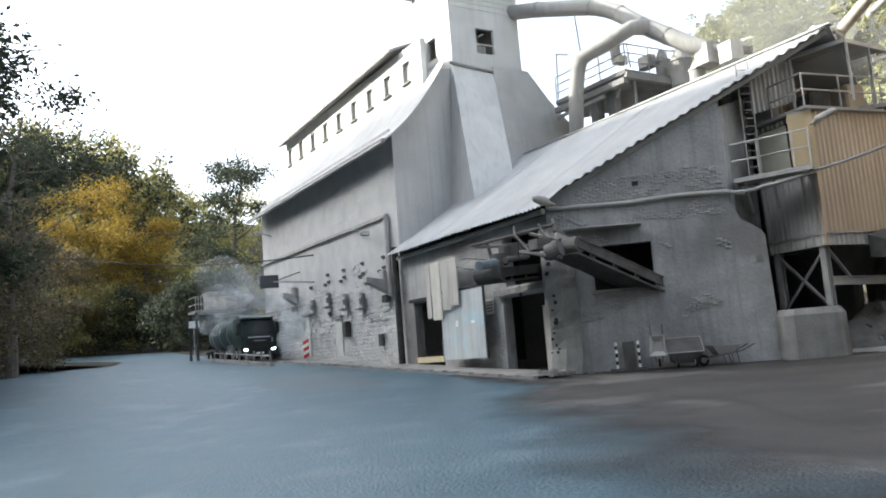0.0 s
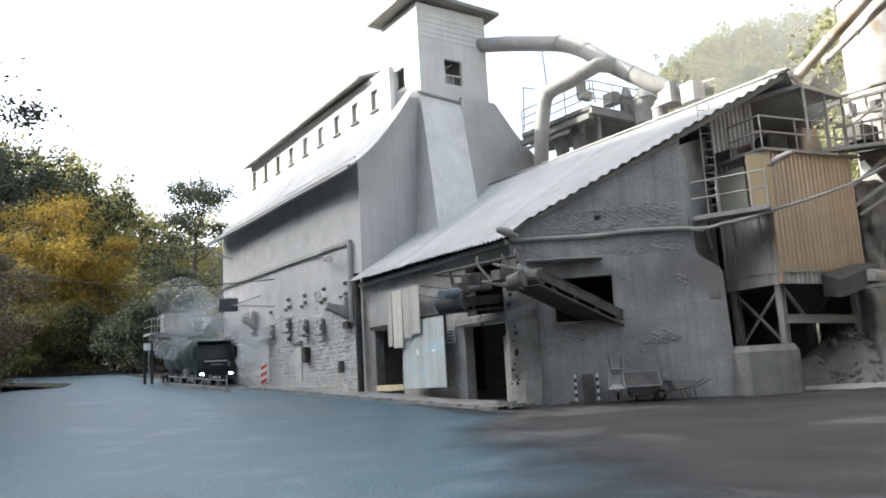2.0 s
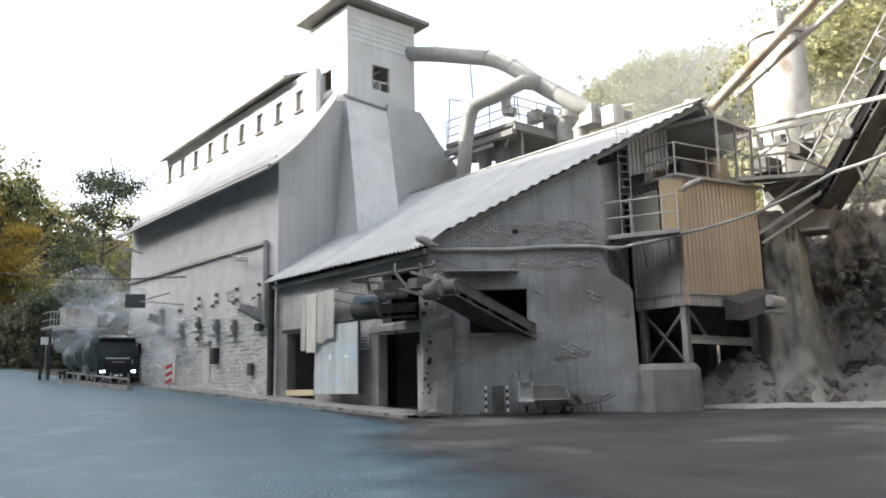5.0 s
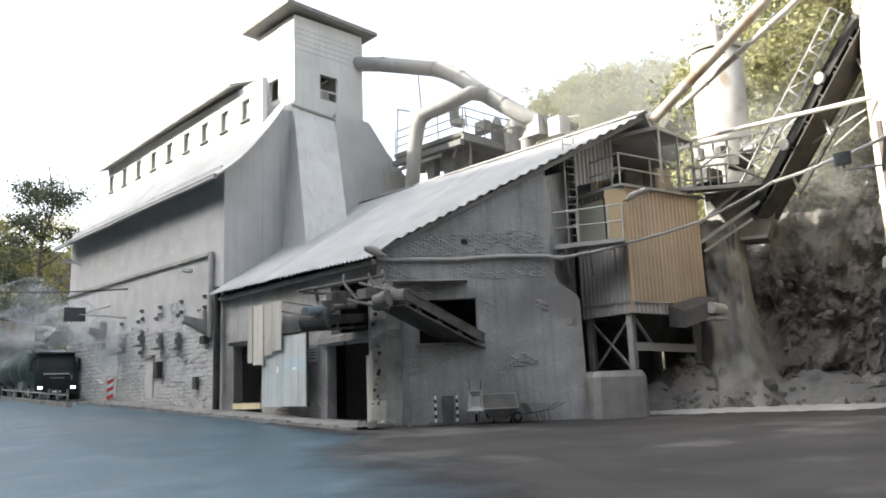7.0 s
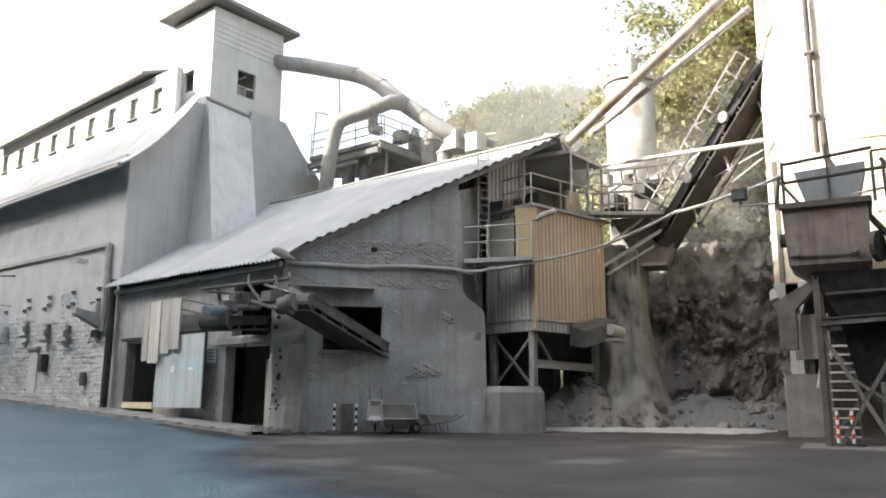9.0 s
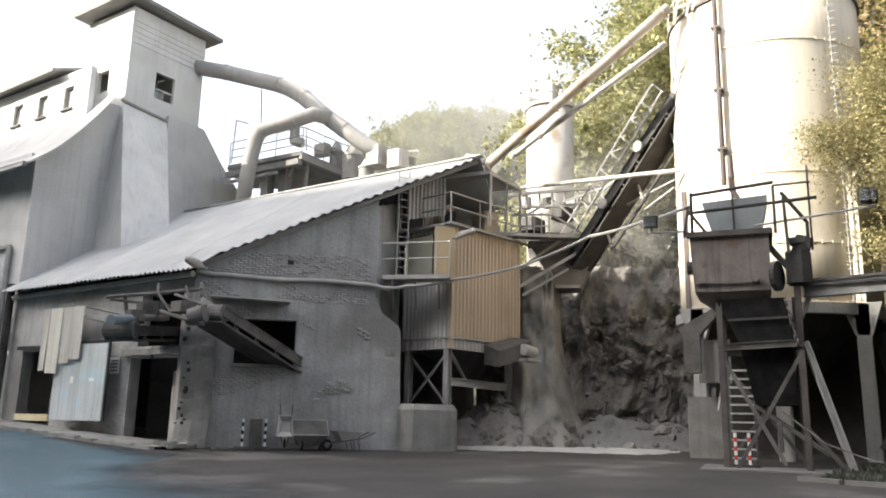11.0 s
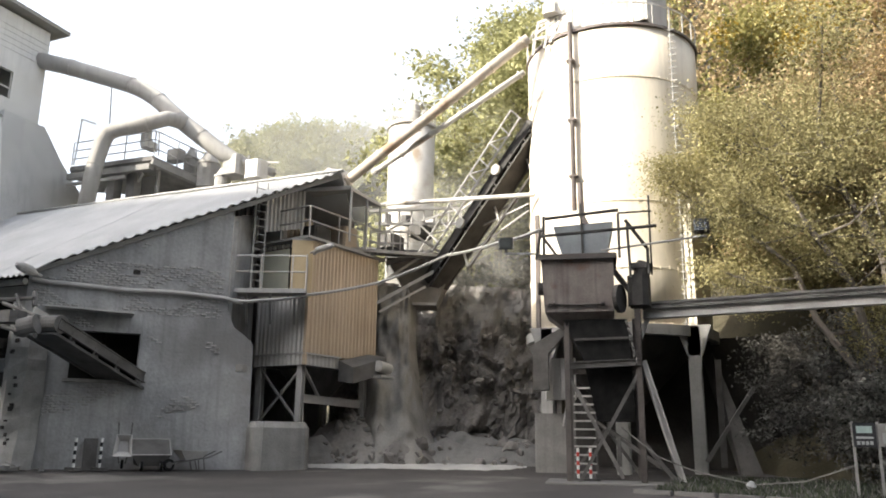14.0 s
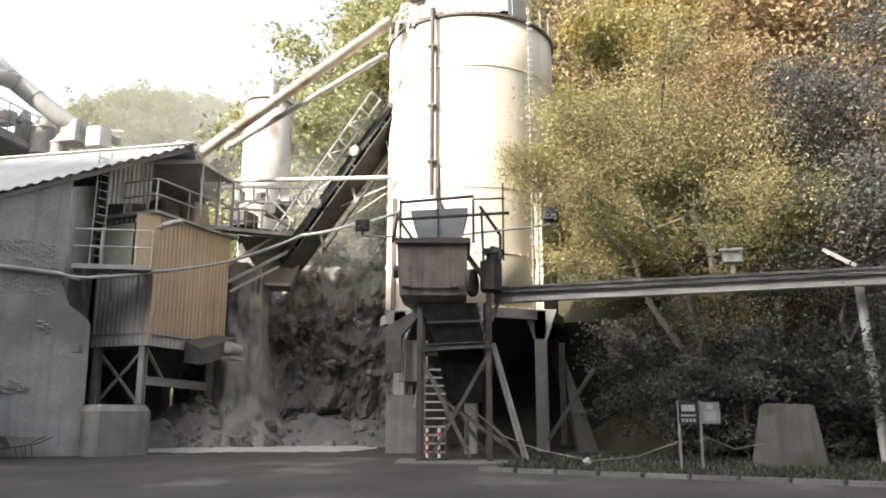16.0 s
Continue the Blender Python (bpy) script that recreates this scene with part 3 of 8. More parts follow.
def build_leanto():
    b = thing("crusher_house", "low grey brick crusher house with a corrugated pent roof", "building", at=(18, 22.4, 0.5))
    o = Vector((-18, -22.4, -0.5))

    def P(x, y, z):
        return Vector((x, y, z)) + o

    def G(a, z, out=0.0):
        return gable(a, z, out) + o

    holes = [(22.85, 25.62, 0.35, 3.55), (22.95, 25.3, 3.95, 5.9), (30.45, 32.95, 0.35, 4.0)]
    part("wall", wall_mesh([22.4, 28, 34], [0.3, 2, 5, 6.3], holes, lambda u, z: P(18, u, z), (0.45, 0, 0)), PLASTER, b, "dusty rendered road-side wall with two doorways")
    part("lintel", Shape().beam(P(17.93, 22.7, 3.75), P(17.93, 25.9, 3.72), 0.3, 0.22), CONCRETE, b)
    part("lintel", Shape().beam(P(17.95, 30.3, 4.1), P(17.95, 33.2, 4.12), 0.2, 0.14), DARK_STEEL, b)
    inw = -GABLE_OUT * 0.45

    def top(a):
        return roof_z(gable(a, 0).x) - 0.12

    def place(u, z):
        end = 6.42 + 1.0 * smooth(-z, -5.75, -4.75)
        a = u if u <= 4.2 else 4.2 + (u - 4.2) * (end - 4.2) / 2.22
        if z > 5.6:
            z = 5.6 + (z - 5.6) * (top(a) - 5.6) / 1.4
        bulge = 0.5 * max(0.0, 5.5 - z) / 5.5 * max(0.0, u - 4.2) / 2.2
        return G(a, z, bulge)

    part("wall", wall_mesh([0, 0.7, 1.5, 2.5, 3.6, 4.6, 5.6, 6.0, 6.42], [0.1, 1.2, 2.2, 3.35, 4.2, 4.75, 4.95, 5.15, 5.4, 5.75, 6.0, 7.0], [(1.5, 3.6, 3.35, 4.95)], place, inw), PLASTER, b, "slanting grey end wall with a conveyor opening")
    # crumbling corner pillar
    s = Shape()
    rows = []
    for k in range(14):
        z = 0.3 + 0.36 * k
        r = []
        for x, y in ((-0.12, 0.3), (-0.3, -0.1), (-0.05, -0.6), (0.55, -0.75)):
            j = 0.12 * noise.noise((x * 3, k * 0.9, y * 3)) + (0.35 * (1 - k / 3.5) if k < 3 else 0)
            r.append(P(18 + x - j, 22.5 + y - j * 0.7, z))
        rows.append(r)
    s.sheet(rows, (0.25, 0.25, 0))
    part("pillar", s, CONCRETE, b, "crumbling rendered corner pillar")
    # Dark boxes on the pillar; their colour gives the holes their shade.
    for k in range(16):
        z = 1.2 + rng.uniform(0, 3.4)
        part("hole", Shape().box(P(17.69, 22.1, z) + Vector((0, rng.uniform(-0.15, 0.3), 0)), (0.06, rng.uniform(0.06, 0.14), rng.uniform(0.06, 0.12))), SHADE_DARK, b)
    part("wall", Shape().slab([G(6.4, 0.2, -0.1), P(25.5, 19.0, 0.2), P(25.5, 19.0, 10.4), G(6.4, 9.5, -0.1)], (0.1, 0.3, 0)), PLASTER, b, "grey return wall beside the cabin")
    part("wall", Shape().slab([G(6.35, 0.2, -0.3), G(6.35, 0.2, -6.0), G(6.35, 10.2, -6.0), G(6.35, 9.4, -0.3)], GABLE_DIR * 0.3), PLASTER, b)
    part("wall", Shape().slab([P(25.6, 17.9, 8.5), P(25.6, 34, 8.5), P(25.6, 34, 11.5), P(25.6, 17.9, 11.5)], (0.3, 0, 0)), PLASTER, b)
    part("wall", Shape().slab([P(31, 19, 0.5), P(31, 34, 0.5), P(31, 34, 10), P(31, 19, 10)], (0.3, 0, 0)), PLASTER, b)
    part("floor", Shape().slab([P(18.4, 22.6, 0.35), P(30.9, 22.6, 0.35), P(30.9, 34, 0.35), P(18.4, 34, 0.35)], (0, 0, 0.1)), CONCRETE, b)
    # pent roof in corrugated strips running down the slope
    e0, e1 = gable(0.15, 0, 0.3), gable(10.35, 0, 0.3)
    ex = 17.25
    wave = 0.36
    y, k = 34.0, 0

    def verge_y(x):
        return e0.y + (e1.y - e0.y) * (x - e0.x) / (e1.x - e0.x)

    step = 1.08
    while y > e1.y:
        ylo = max(y - step, e1.y)
        ribs = int((y - ylo) / 0.043) + 1
        xs = [ex, 19.6, 21.8, 24.0, e1.x]
        rows = []
        for i in range(ribs + 1):
            yy = y - (y - ylo) * i / ribs
            h = 0.044 * math.sin(2 * math.pi * yy / 0.26)
            lo = ex if yy >= e0.y - 0.4 else e0.x + (e0.y - yy) * (e1.x - e0.x) / (e0.y - e1.y)
            if e1.x - lo < 0.05:
                continue
            rows.append([P(lo + (e1.x - lo) * q / 4, yy, roof_z(lo + (e1.x - lo) * q / 4) + h + 0.012 * (k % 2) + 0.05 * noise.noise((yy * 0.2, q, 3))) for q in range(5)])
        if len(rows) > 1:
            part("roof_sheet", Shape().sheet(rows, (0, 0, 0.02)), ROOF_SHEET, b)
        y -= step
        k += 1
    s = Shape()
    s.sheet([[P(e1.x, e1.y, roof_z(e1.x)), P(e1.x + 6, e1.y + 2, roof_z(e1.x) - 3)], [P(e1.x, 34, roof_z(e1.x)), P(e1.x + 6, 34, roof_z(e1.x) - 3)]], (0, 0, 0.06))
    part("roof", s, ROOF_SHEET, b)
    part("ridge_cap", Shape().beam(P(e1.x, e1.y - 0.1, roof_z(e1.x) + 0.06), P(e1.x, 34, roof_z(e1.x) + 0.06), 0.3, 0.05), ROOF_SHEET, b)
    v0, v1 = gable(0.1, 0, 0.06), gable(10.3, 0, 0.06)
    part("verge_board", Shape().beam(P(v0.x, v0.y, roof_z(v0.x) - 0.2), P(v1.x, v1.y, roof_z(v1.x) - 0.2), 0.05, 0.16), ROOF_EDGE, b)
    # Added dark slabs behind the openings, in place of interior shade.
    part("inner_wall", Shape().slab([G(-1.5, 0.5, -3.2), G(6.0, 0.5, -3.2), G(6.0, 8.0, -3.2), G(-1.5, 7.0, -3.2)], -GABLE_OUT * 0.2), SHADE_DARK, b)
    part("inner_wall", Shape().slab([P(22.0, 23.0, 0.4), P(22.0, 33.8, 0.4), P(22.0, 33.8, 8.5), P(22.0, 23.0, 8.5)], (0.2, 0, 0)), SHADE_DARK, b)
    # Dark colour stands for the shade between wall top and roof.
    part("wall_plate", Shape().beam(P(18.25, 22.9, 6.45), P(18.25, 34, 6.45), 0.2, 0.25), DARK_STEEL, b, "eaves beam coloured dark for the shade under the roof")
    for i in range(12):
        yy = 22.6 + i * 1.0
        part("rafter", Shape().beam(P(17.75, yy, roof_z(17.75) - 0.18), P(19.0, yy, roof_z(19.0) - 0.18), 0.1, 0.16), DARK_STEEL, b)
    part("gutter_pipe", Shape().tube([P(17.8, 22.3, 6.4), P(17.8, 33.9, 6.3)], 0.11), GREY_STEEL, b)
    # cable duct across the end wall
    pts = [G(0.1, 6.5, 0.1)] + [G(0.6 * k, 6.43 + 0.03 * math.sin(k), 0.1) for k in range(1, 10)] + [G(6.3, 6.4, 0.12), G(6.9, 6.25, 0.3)]
    part("conduit", Shape().tube(pts, 0.075), GREY_STEEL, b, "dusty conduit across the end wall")
    part("sill", Shape().beam(G(1.35, 3.3, 0.06), G(3.75, 3.3, 0.06), 0.2, 0.12), CONCRETE, b)
    part("hood", Shape().beam(G(0.6, 5.62, 0.3), G(3.3, 5.55, 0.3), 0.7, 0.05), GREY_STEEL, b, "thin sheet hood over the opening")
    # Dark box in place of a small shaded hole.
    part("hole", Shape().box(G(3.27, 7.07, 0.01), (0.16, 0.16, 0.14)), SHADE_DARK, b)
    part("bracket", Shape().box(G(6.95, 3.9, 0.65), (0.35, 0.3, 0.25), cut=0.05), CONCRETE, b)


build_main()
build_tower()
build_leanto()


# ---- things on the facades ----
def cable(points, r, material, label, sag=0.0, name="cable", group=""):
    pts = []
    for a, b in zip(points, points[1:]):
        a, b = Vector(a), Vector(b)
        for k in range(8):
            t = k / 8
            pts.append(a.lerp(b, t) - Vector((0, 0, sag * 4 * t * (1 - t))))
    pts.append(Vector(points[-1]))
    return whole(name, Shape().tube(pts, r, 6), material, label, "cable", group)


def build_hanging_sign():
    a, b, c = Vector((17.95, 45.48, 6.49)), Vector((16.00, 48.09, 6.86)), Vector((17.95, 47.80, 7.42))
    t = thing("hanging_sign", "dark rectangular sign on a long wall bracket", "sign", at=a)
    part("board", Shape().box(b - a, (1.15, 0.06, 0.82), pose(0, 0, 0, 0, 0, -15), cut=0.01), SIGN_BACK, t)
    part("arm", Shape().tube([(0, 0, 0), b - a + Vector((0.2, 0, 0))], 0.05), GREY_STEEL, t)
    part("arm", Shape().tube([c - a, b - a + Vector((0.3, 0, 0))], 0.04), GREY_STEEL, t)


SIGN_BACK = mat("bare grey sign back", (0.07, 0.075, 0.08), (0.11, 0.115, 0.12), 0.7, 1.5, 20, 0.05)


DUSTY_IRON = mat("dust-caked iron", (0.13, 0.127, 0.12), (0.24, 0.235, 0.225), 0.9, 2.0, 25, 0.4)


def build_facade_fittings():
    spots = ((17.90, 45.45, 4.81), (17.90, 42.93, 5.02), (17.90, 40.50, 4.69), (17.90, 38.33, 4.54))
    for p in spots:
        t = thing("wall_bracket", "rusty iron bracket with bolts set in the stone wall", "bracket", "iron brackets on the stone wall", at=p)
        part("plate", Shape().box((-0.04, 0, 0.1), (0.12, 0.3, 0.8), cut=0.03), DUSTY_IRON, t)
        part("block", Shape().box((-0.16, -0.06, 0.1), (0.24, 0.24, 0.3), cut=0.06), DUSTY_IRON, t)
        part("shelf", Shape().box((-0.2, 0.1, -0.3), (0.4, 0.55, 0.1)), ROOF_EDGE, t)
        part("cap", Shape().box((-0.12, 0.05, 0.48), (0.22, 0.24, 0.16), cut=0.04), GREY_STEEL, t)
    small = ((17.95, 43.09, 6.62), (17.95, 40.73, 6.60), (17.95, 38.21, 6.64), (17.95, 35.66, 6.62), (17.95, 43.52, 6.08), (17.95, 42.98, 6.19), (17.95, 41.19, 6.03), (17.95, 40.70, 6.20), (17.95, 38.57, 5.97), (17.95, 38.18, 6.10), (17.95, 36.17, 5.96), (17.95, 35.64, 6.08), (17.95, 45.86, 6.16), (17.95, 43.15, 4.34))
    for p in small:
        t = thing("anchor_plate", "small weathered tie anchor on the wall", "anchor", "tie anchors on the wall", at=p)
        part("plate", Shape().box((-0.05, 0, 0), (0.12, 0.22, 0.2), cut=0.04), DUSTY_IRON, t)
        part("bolt", Shape().tube([(0, 0, 0.02), (-0.18, 0, 0.02)], 0.045, 8), RUST_GREY, t)
    # loading spouts
    for p, w, name in (((17.90, 35.44, 4.85), 0.62, "a"), ((17.90, 48.64, 5.43), 0.45, "b")):
        t = thing("loading_spout", "grey sheet-metal chute slanting out of the wall", "chute", "chutes on the wall", at=p)
        part("body", Shape().add([(0, -0.28, 0.55), (0, 0.28, 0.55), (-2.0 * w, 0.22, 0.75), (-2.0 * w, -0.22, 0.75), (0, -0.28, -0.1), (0, 0.28, -0.1), (-2.0 * w, 0.22, 0.5), (-2.0 * w, -0.22, 0.5)],
                              [(0, 1, 2, 3), (4, 7, 6, 5), (0, 3, 7, 4), (1, 5, 6, 2), (2, 6, 7, 3), (0, 4, 5, 1)]), GREY_STEEL, t)
        part("inlet", Shape().box((-0.16, 0, 0.8), (0.32, 0.46, 0.5), cut=0.05), GREY_STEEL, t)
        part("bracket", Shape().box((-0.1, 0, -0.35), (0.3, 0.5, 0.35), cut=0.04), RUST_GREY, t)
    p = (17.90, 40.55, 3.29)
    t = thing("wall_box", "dark switch box on the stone wall", "box", at=p)
    part("body", Shape().box((-0.12, 0, 0), (0.3, 0.5, 0.85), cut=0.03), DARK_STEEL, t)
    part("lid", Shape().box((-0.29, 0, 0), (0.03, 0.42, 0.75), cut=0.02), RUST_GREY, t)
    p = (17.95, 36.41, 2.47)
    t = thing("wall_box", "small rusted niche cover on the wall", "box", at=p)
    part("body", Shape().box((-0.08, 0, 0), (0.25, 0.35, 0.6), cut=0.05), RUST_GREY, t)
    # lamp under the cornice
    for a, b in (((17.90, 39.34, 8.72), (17.40, 36.61, 8.01)), ((17.90, 52.82, 10.56), (17.00, 52.81, 10.79))):
        t = thing("facade_lamp", "weathered lamp on a short arm under the cornice", "lamp", "facade lamps", at=a)
        d = Vector(b) - Vector(a)
        part("arm", Shape().tube([(0, 0, 0), d], 0.04, 8), GREY_STEEL, t)
        part("shade", Shape().box(d, (0.55, 0.3, 0.18), cut=0.05), PALE_STEEL, t)
    p = (38.41, 74.83, 1.20)
    t = thing("stone_slab", "broken pale slab leaning by the drain pipe", "slab", at=(17.3, 35.2, 1.15))
    part("slab", Shape().add([(0, -0.7, 0), (0.25, 0.6, 0), (0.1, 0.7, 0.75), (0.1, -0.7, 0), (0.35, 0.6, 0), (0.2, 0.7, 0.75)], [(0, 1, 2), (5, 4, 3), (0, 3, 4, 1), (1, 4, 5, 2), (2, 5, 3, 0)]), PALE_STEEL, t)


RUST_GREY = mat("dust-grey iron", (0.055, 0.052, 0.048), (0.135, 0.128, 0.12), 0.85, 2.0, 25, 0.4)


def build_doors():
    # hanging pale shutter of upright boards
    t = thing("shutter_panel", "pale hanging shutter of upright translucent boards", "shutter", at=(17.30, 29.10, 3.02))
    for k, (y, w, z) in enumerate(((1.15, 0.42, 0.1), (0.72, 0.4, 0.0), (0.28, 0.44, -0.02), (-0.3, 0.66, 0.35), (-1.0, 0.7, 0.5))):
        part("board", Shape().box((0.02 * (k % 2), y, 1.25 + z / 2), (0.04, w - 0.02, 2.5 - z), cut=0.01), (WOOD, WOOD_CREAM, WOOD_CREAM, WOOD, WOOD)[k], t)
    part("rail", Shape().beam((0.1, -1.4, 2.5), (0.1, 1.4, 2.5), 0.08), GREY_STEEL, t)
    t = thing("sliding_door", "pale blue-grey sliding door with a dark edge rail", "door", at=(17.45, 27.85, 1.25))
    part("leaf", Shape().box((0, 0, 1.42), (0.09, 3.3, 2.8), cut=0.02), DOOR_PAINT, t)
    for y in (-1.1, 0.0, 1.1):
        part("batten", Shape().box((-0.046, y, 1.42), (0.01, 0.1, 2.7)), DOOR_PAINT, t)
    part("rail", Shape().beam((0.02, -1.68, 0.0), (0.02, -1.68, 2.9), 0.08), DARK_STEEL, t)
    part("rail", Shape().tube([(0.05, -2.0, 2.92), (0.05, 1.8, 2.92)], 0.04, 8), DARK_STEEL, t)
    for y, z, w, h, m in ((0.35, 1.5, 0.18, 0.25, WHITE_PAINT), (-0.9, 1.5, 0.3, 0.1, WHITE_PAINT)):
        part("sticker", Shape().box((-0.075, y, z), (0.006, w, h)), m, t, "small faded sticker with unreadable bars")
    t = thing("wall_notice", "small white notice plate with grey bars", "sign", at=(17.94, 26.48, 3.29))
    part("plate", Shape().box((0, 0, 0), (0.02, 0.62, 0.62)), WHITE_PAINT, t)
    for k in range(4):
        part("bar", Shape().box((-0.014, 0, 0.18 - 0.12 * k), (0.006, 0.42, 0.04)), RUST_GREY, t)
    t = thing("threshold_board", "yellow board across the doorway", "board", at=(18.00, 31.72, 1.32))
    part("plank", Shape().box((0, 0, 0.0), (0.1, 2.45, 0.26), cut=0.02), YELLOW_BOARD, t)
    # things just inside the doorways
    t = thing("wooden_partition", "bleached board partition inside the doorway", "partition", at=(18.9, 23.6, 0.45))
    for k in range(5):
        part("plank", Shape().box((0, -0.5 + 0.26 * k, 1.15), (0.04, 0.25, 2.3 if k < 4 else 3.0)), (WOOD, WOOD_WARM)[k % 2], t)
    t = thing("machine_housing", "dark machine housing in the doorway", "machine", at=(19.3, 31.6, 0.45))
    part("body", Shape().box((0, 0, 0.9), (0.9, 1.1, 1.8), cut=0.12), DARK_STEEL, t)
    part("hood", Shape().tube([(0, 0, 1.8), (0, 0.1, 2.4)], [0.35, 0.15]), DARK_STEEL, t)


WOOD_CREAM = mat("cream sheet boards", (0.50, 0.48, 0.42), (0.62, 0.60, 0.53), 0.7, 1.2, 20, 0.1, streak=0.15)
YELLOW_BOARD = mat("yellow board", (0.52, 0.45, 0.28), (0.64, 0.56, 0.36), 0.8, 2, 20, 0.1)


def belt_conveyor(name, a, b, width, depth, label, frame_mat, drum=0.28, lattice=False):
    """A belt conveyor with two side beams, belt, rollers and a head drum; a is the outer end."""
    a, b = Vector(a), Vector(b)
    t = thing(name, label, "conveyor", at=a)
    d = b - a
    side = d.cross(Vector((0, 0, 1))).normalized()
    up = side.cross(d).normalized()
    n = d.normalized()
    for s in (-1, 1):
        part("side_beam", Shape().ibeam(side * s * width / 2, d + side * s * width / 2, 0.1, depth, 0.04), frame_mat, t)
        part("angle_iron", Shape().beam(side * s * width / 2 - up * depth * 1.0, d + side * s * width / 2 - up * depth * 1.0, 0.08), frame_mat, t)
    part("belt", Shape().beam(up * depth * 0.35, d + up * depth * 0.35, width - 0.16, 0.05), RUBBER, t)
    part("underside", Shape().beam(-up * depth * 0.95, d - up * depth * 0.95, width - 0.1, 0.05), DARK_STEEL, t)
    part("drum", Shape().tube([-side * width / 2 + n * 0.1, side * width / 2 + n * 0.1], drum, 16), RUST_GREY, t)
    k = 0
    while 0.8 + k * 1.1 < d.length:
        p = n * (0.8 + k * 1.1) - up * depth * 0.75
        part("roller", Shape().tube([p - side * (width / 2 - 0.02), p + side * (width / 2 - 0.02)], 0.07, 8), DARK_STEEL, t)
        q = n * (0.6 + k * 1.1)
        for s in (-1, 1):
            part("strut", Shape().beam(q + side * s * width / 2, q + side * s * width / 2 - up * depth, 0.06), frame_mat, t)
        k += 1
    return t, side, up, n


def build_wall_conveyors():
    t, side, up, n = belt_conveyor("belt_conveyor", (16.79, 19.99, 4.78), (21.65, 20.46, 3.21), 1.1, 0.34, "dusty grey belt conveyor sticking out of the wall opening", RUST_GREY)
    part("side_board", Shape().beam(side * -0.62 + up * 0.35, side * -0.62 + up * 0.35 + n * 4.6, 0.04, 0.5), GREY_STEEL, t)
    part("motor", Shape().tube([side * -0.3 + n * 0.2 - up * 0.1, side * -1.1 + n * 0.2 - up * 0.1], 0.2, 14), RUST_GREY, t, "dust-caked drive motor")
    t, side, up, n = belt_conveyor("belt_conveyor", (15.00, 22.06, 4.12), (19.40, 24.25, 4.60), 1.0, 0.32, "dark dusty belt conveyor jutting over the doorway", DARK_STEEL)
    part("motor", Shape().tube([side * 0.2 + n * 0.2 + up * 0.35, side * 0.2 - n * 0.9 + up * 0.3], 0.16, 14), BLUE_GREY, t, "blue-grey gear motor")
    part("gearbox", Shape().box(n * 0.9 + up * 0.45, (0.55, 0.5, 0.4), cut=0.12), RUST_GREY, t)
    part("guard", Shape().tube([n * 0.5 + up * 0.4 + side * 0.45, n * 2.2 + up * 0.45 + side * 0.45], 0.11, 12), RUST_GREY, t)
    part("cover", Shape().box(n * 1.7 + up * 0.7, (0.6, 0.5, 0.4), cut=0.1), RUST_GREY, t)
    part("motor", Shape().box(n * 2.4 + up * 0.75, (0.45, 0.4, 0.4), cut=0.1), RUST_GREY, t)
    # rods, brackets and a rack over the door
    for a, b, r in (((17.60, 28.39, 5.59), (15.40, 21.79, 4.52), 0.03), ((17.60, 28.39, 5.18), (15.20, 22.87, 4.38), 0.03),
                    ((16.40, 25.05, 5.56), (17.00, 20.83, 5.62), 0.06), ((16.40, 24.85, 5.47), (17.60, 22.91, 5.25), 0.05),
                    ((16.60, 22.53, 5.56), (16.40, 21.36, 4.71), 0.05), ((16.80, 21.36, 5.73), (16.60, 20.66, 4.94), 0.05),
                    ((16.80, 21.86, 5.49), (16.60, 20.05, 4.97), 0.06), ((17.20, 23.34, 6.00), (16.80, 22.80, 5.51), 0.05),
                    ((16.40, 22.18, 4.70), (16.40, 22.13, 5.20), 0.05), ((16.20, 21.74, 4.84), (16.20, 19.59, 4.33), 0.07),
                    ((17.40, 25.27, 5.07), (17.00, 24.90, 5.67), 0.07), ((17.40, 21.31, 5.91), (17.20, 20.99, 5.41), 0.07), ((18.00, 24.41, 3.91), (18.00, 24.38, 3.52), 0.06)):
        whole("iron_rod", Shape().tube([a, b], r, 8), RUST_GREY, "dusty iron rod of the conveyor bracing over the doorway", "rod", "rods over the doorway")
    whole("drum_housing", Shape().tube([(16.10, 20.11, 4.55), (16.30, 19.70, 4.68)], 0.28, 16), RUST_GREY, "dust-caked round drum housing", "drum")
    whole("dust_hood", Shape().box((16.60, 22.89, 4.99), (0.6, 1.0, 0.55), cut=0.2), RUST_GREY, "bent sheet dust hood over the belt", "hood")
    whole("gear_box", Shape().box((16.40, 20.88, 4.95), (0.6, 0.8, 0.35), cut=0.15), RUST_GREY, "dust-caked gear box on the bracket", "gear box")
    # corner lamp
    t = thing("street_lamp", "pale street lamp head under the roof corner", "lamp", at=(18.07, 21.94, 6.60))
    h = Vector((17.37, 21.76, 6.68)) - Vector((18.07, 21.94, 6.60))
    part("arm", Shape().tube([(0, 0, 0), h], 0.05, 8), GREY_STEEL, t)
    part("head", Shape().tube([h * 0.4, h * 0.8, h * 1.5, h * 1.7], [0.08, 0.17, 0.14, 0.06], 12), GREY_STEEL, t)


BLUE_GREY = mat("blue-grey machine paint", (0.10, 0.13, 0.15), (0.2, 0.23, 0.25), 0.7, 2, 20, 0.2, spread=0.05)

build_hanging_sign()
build_facade_fittings()
build_doors()
build_wall_conveyors()

# ---- corrugated cabin with its balcony ----
CAB = Vector((24.94, 16.15, 0))
CAB_U = Vector((0.985, -0.172, 0))
CAB_W = Vector((0.172, 0.985, 0))


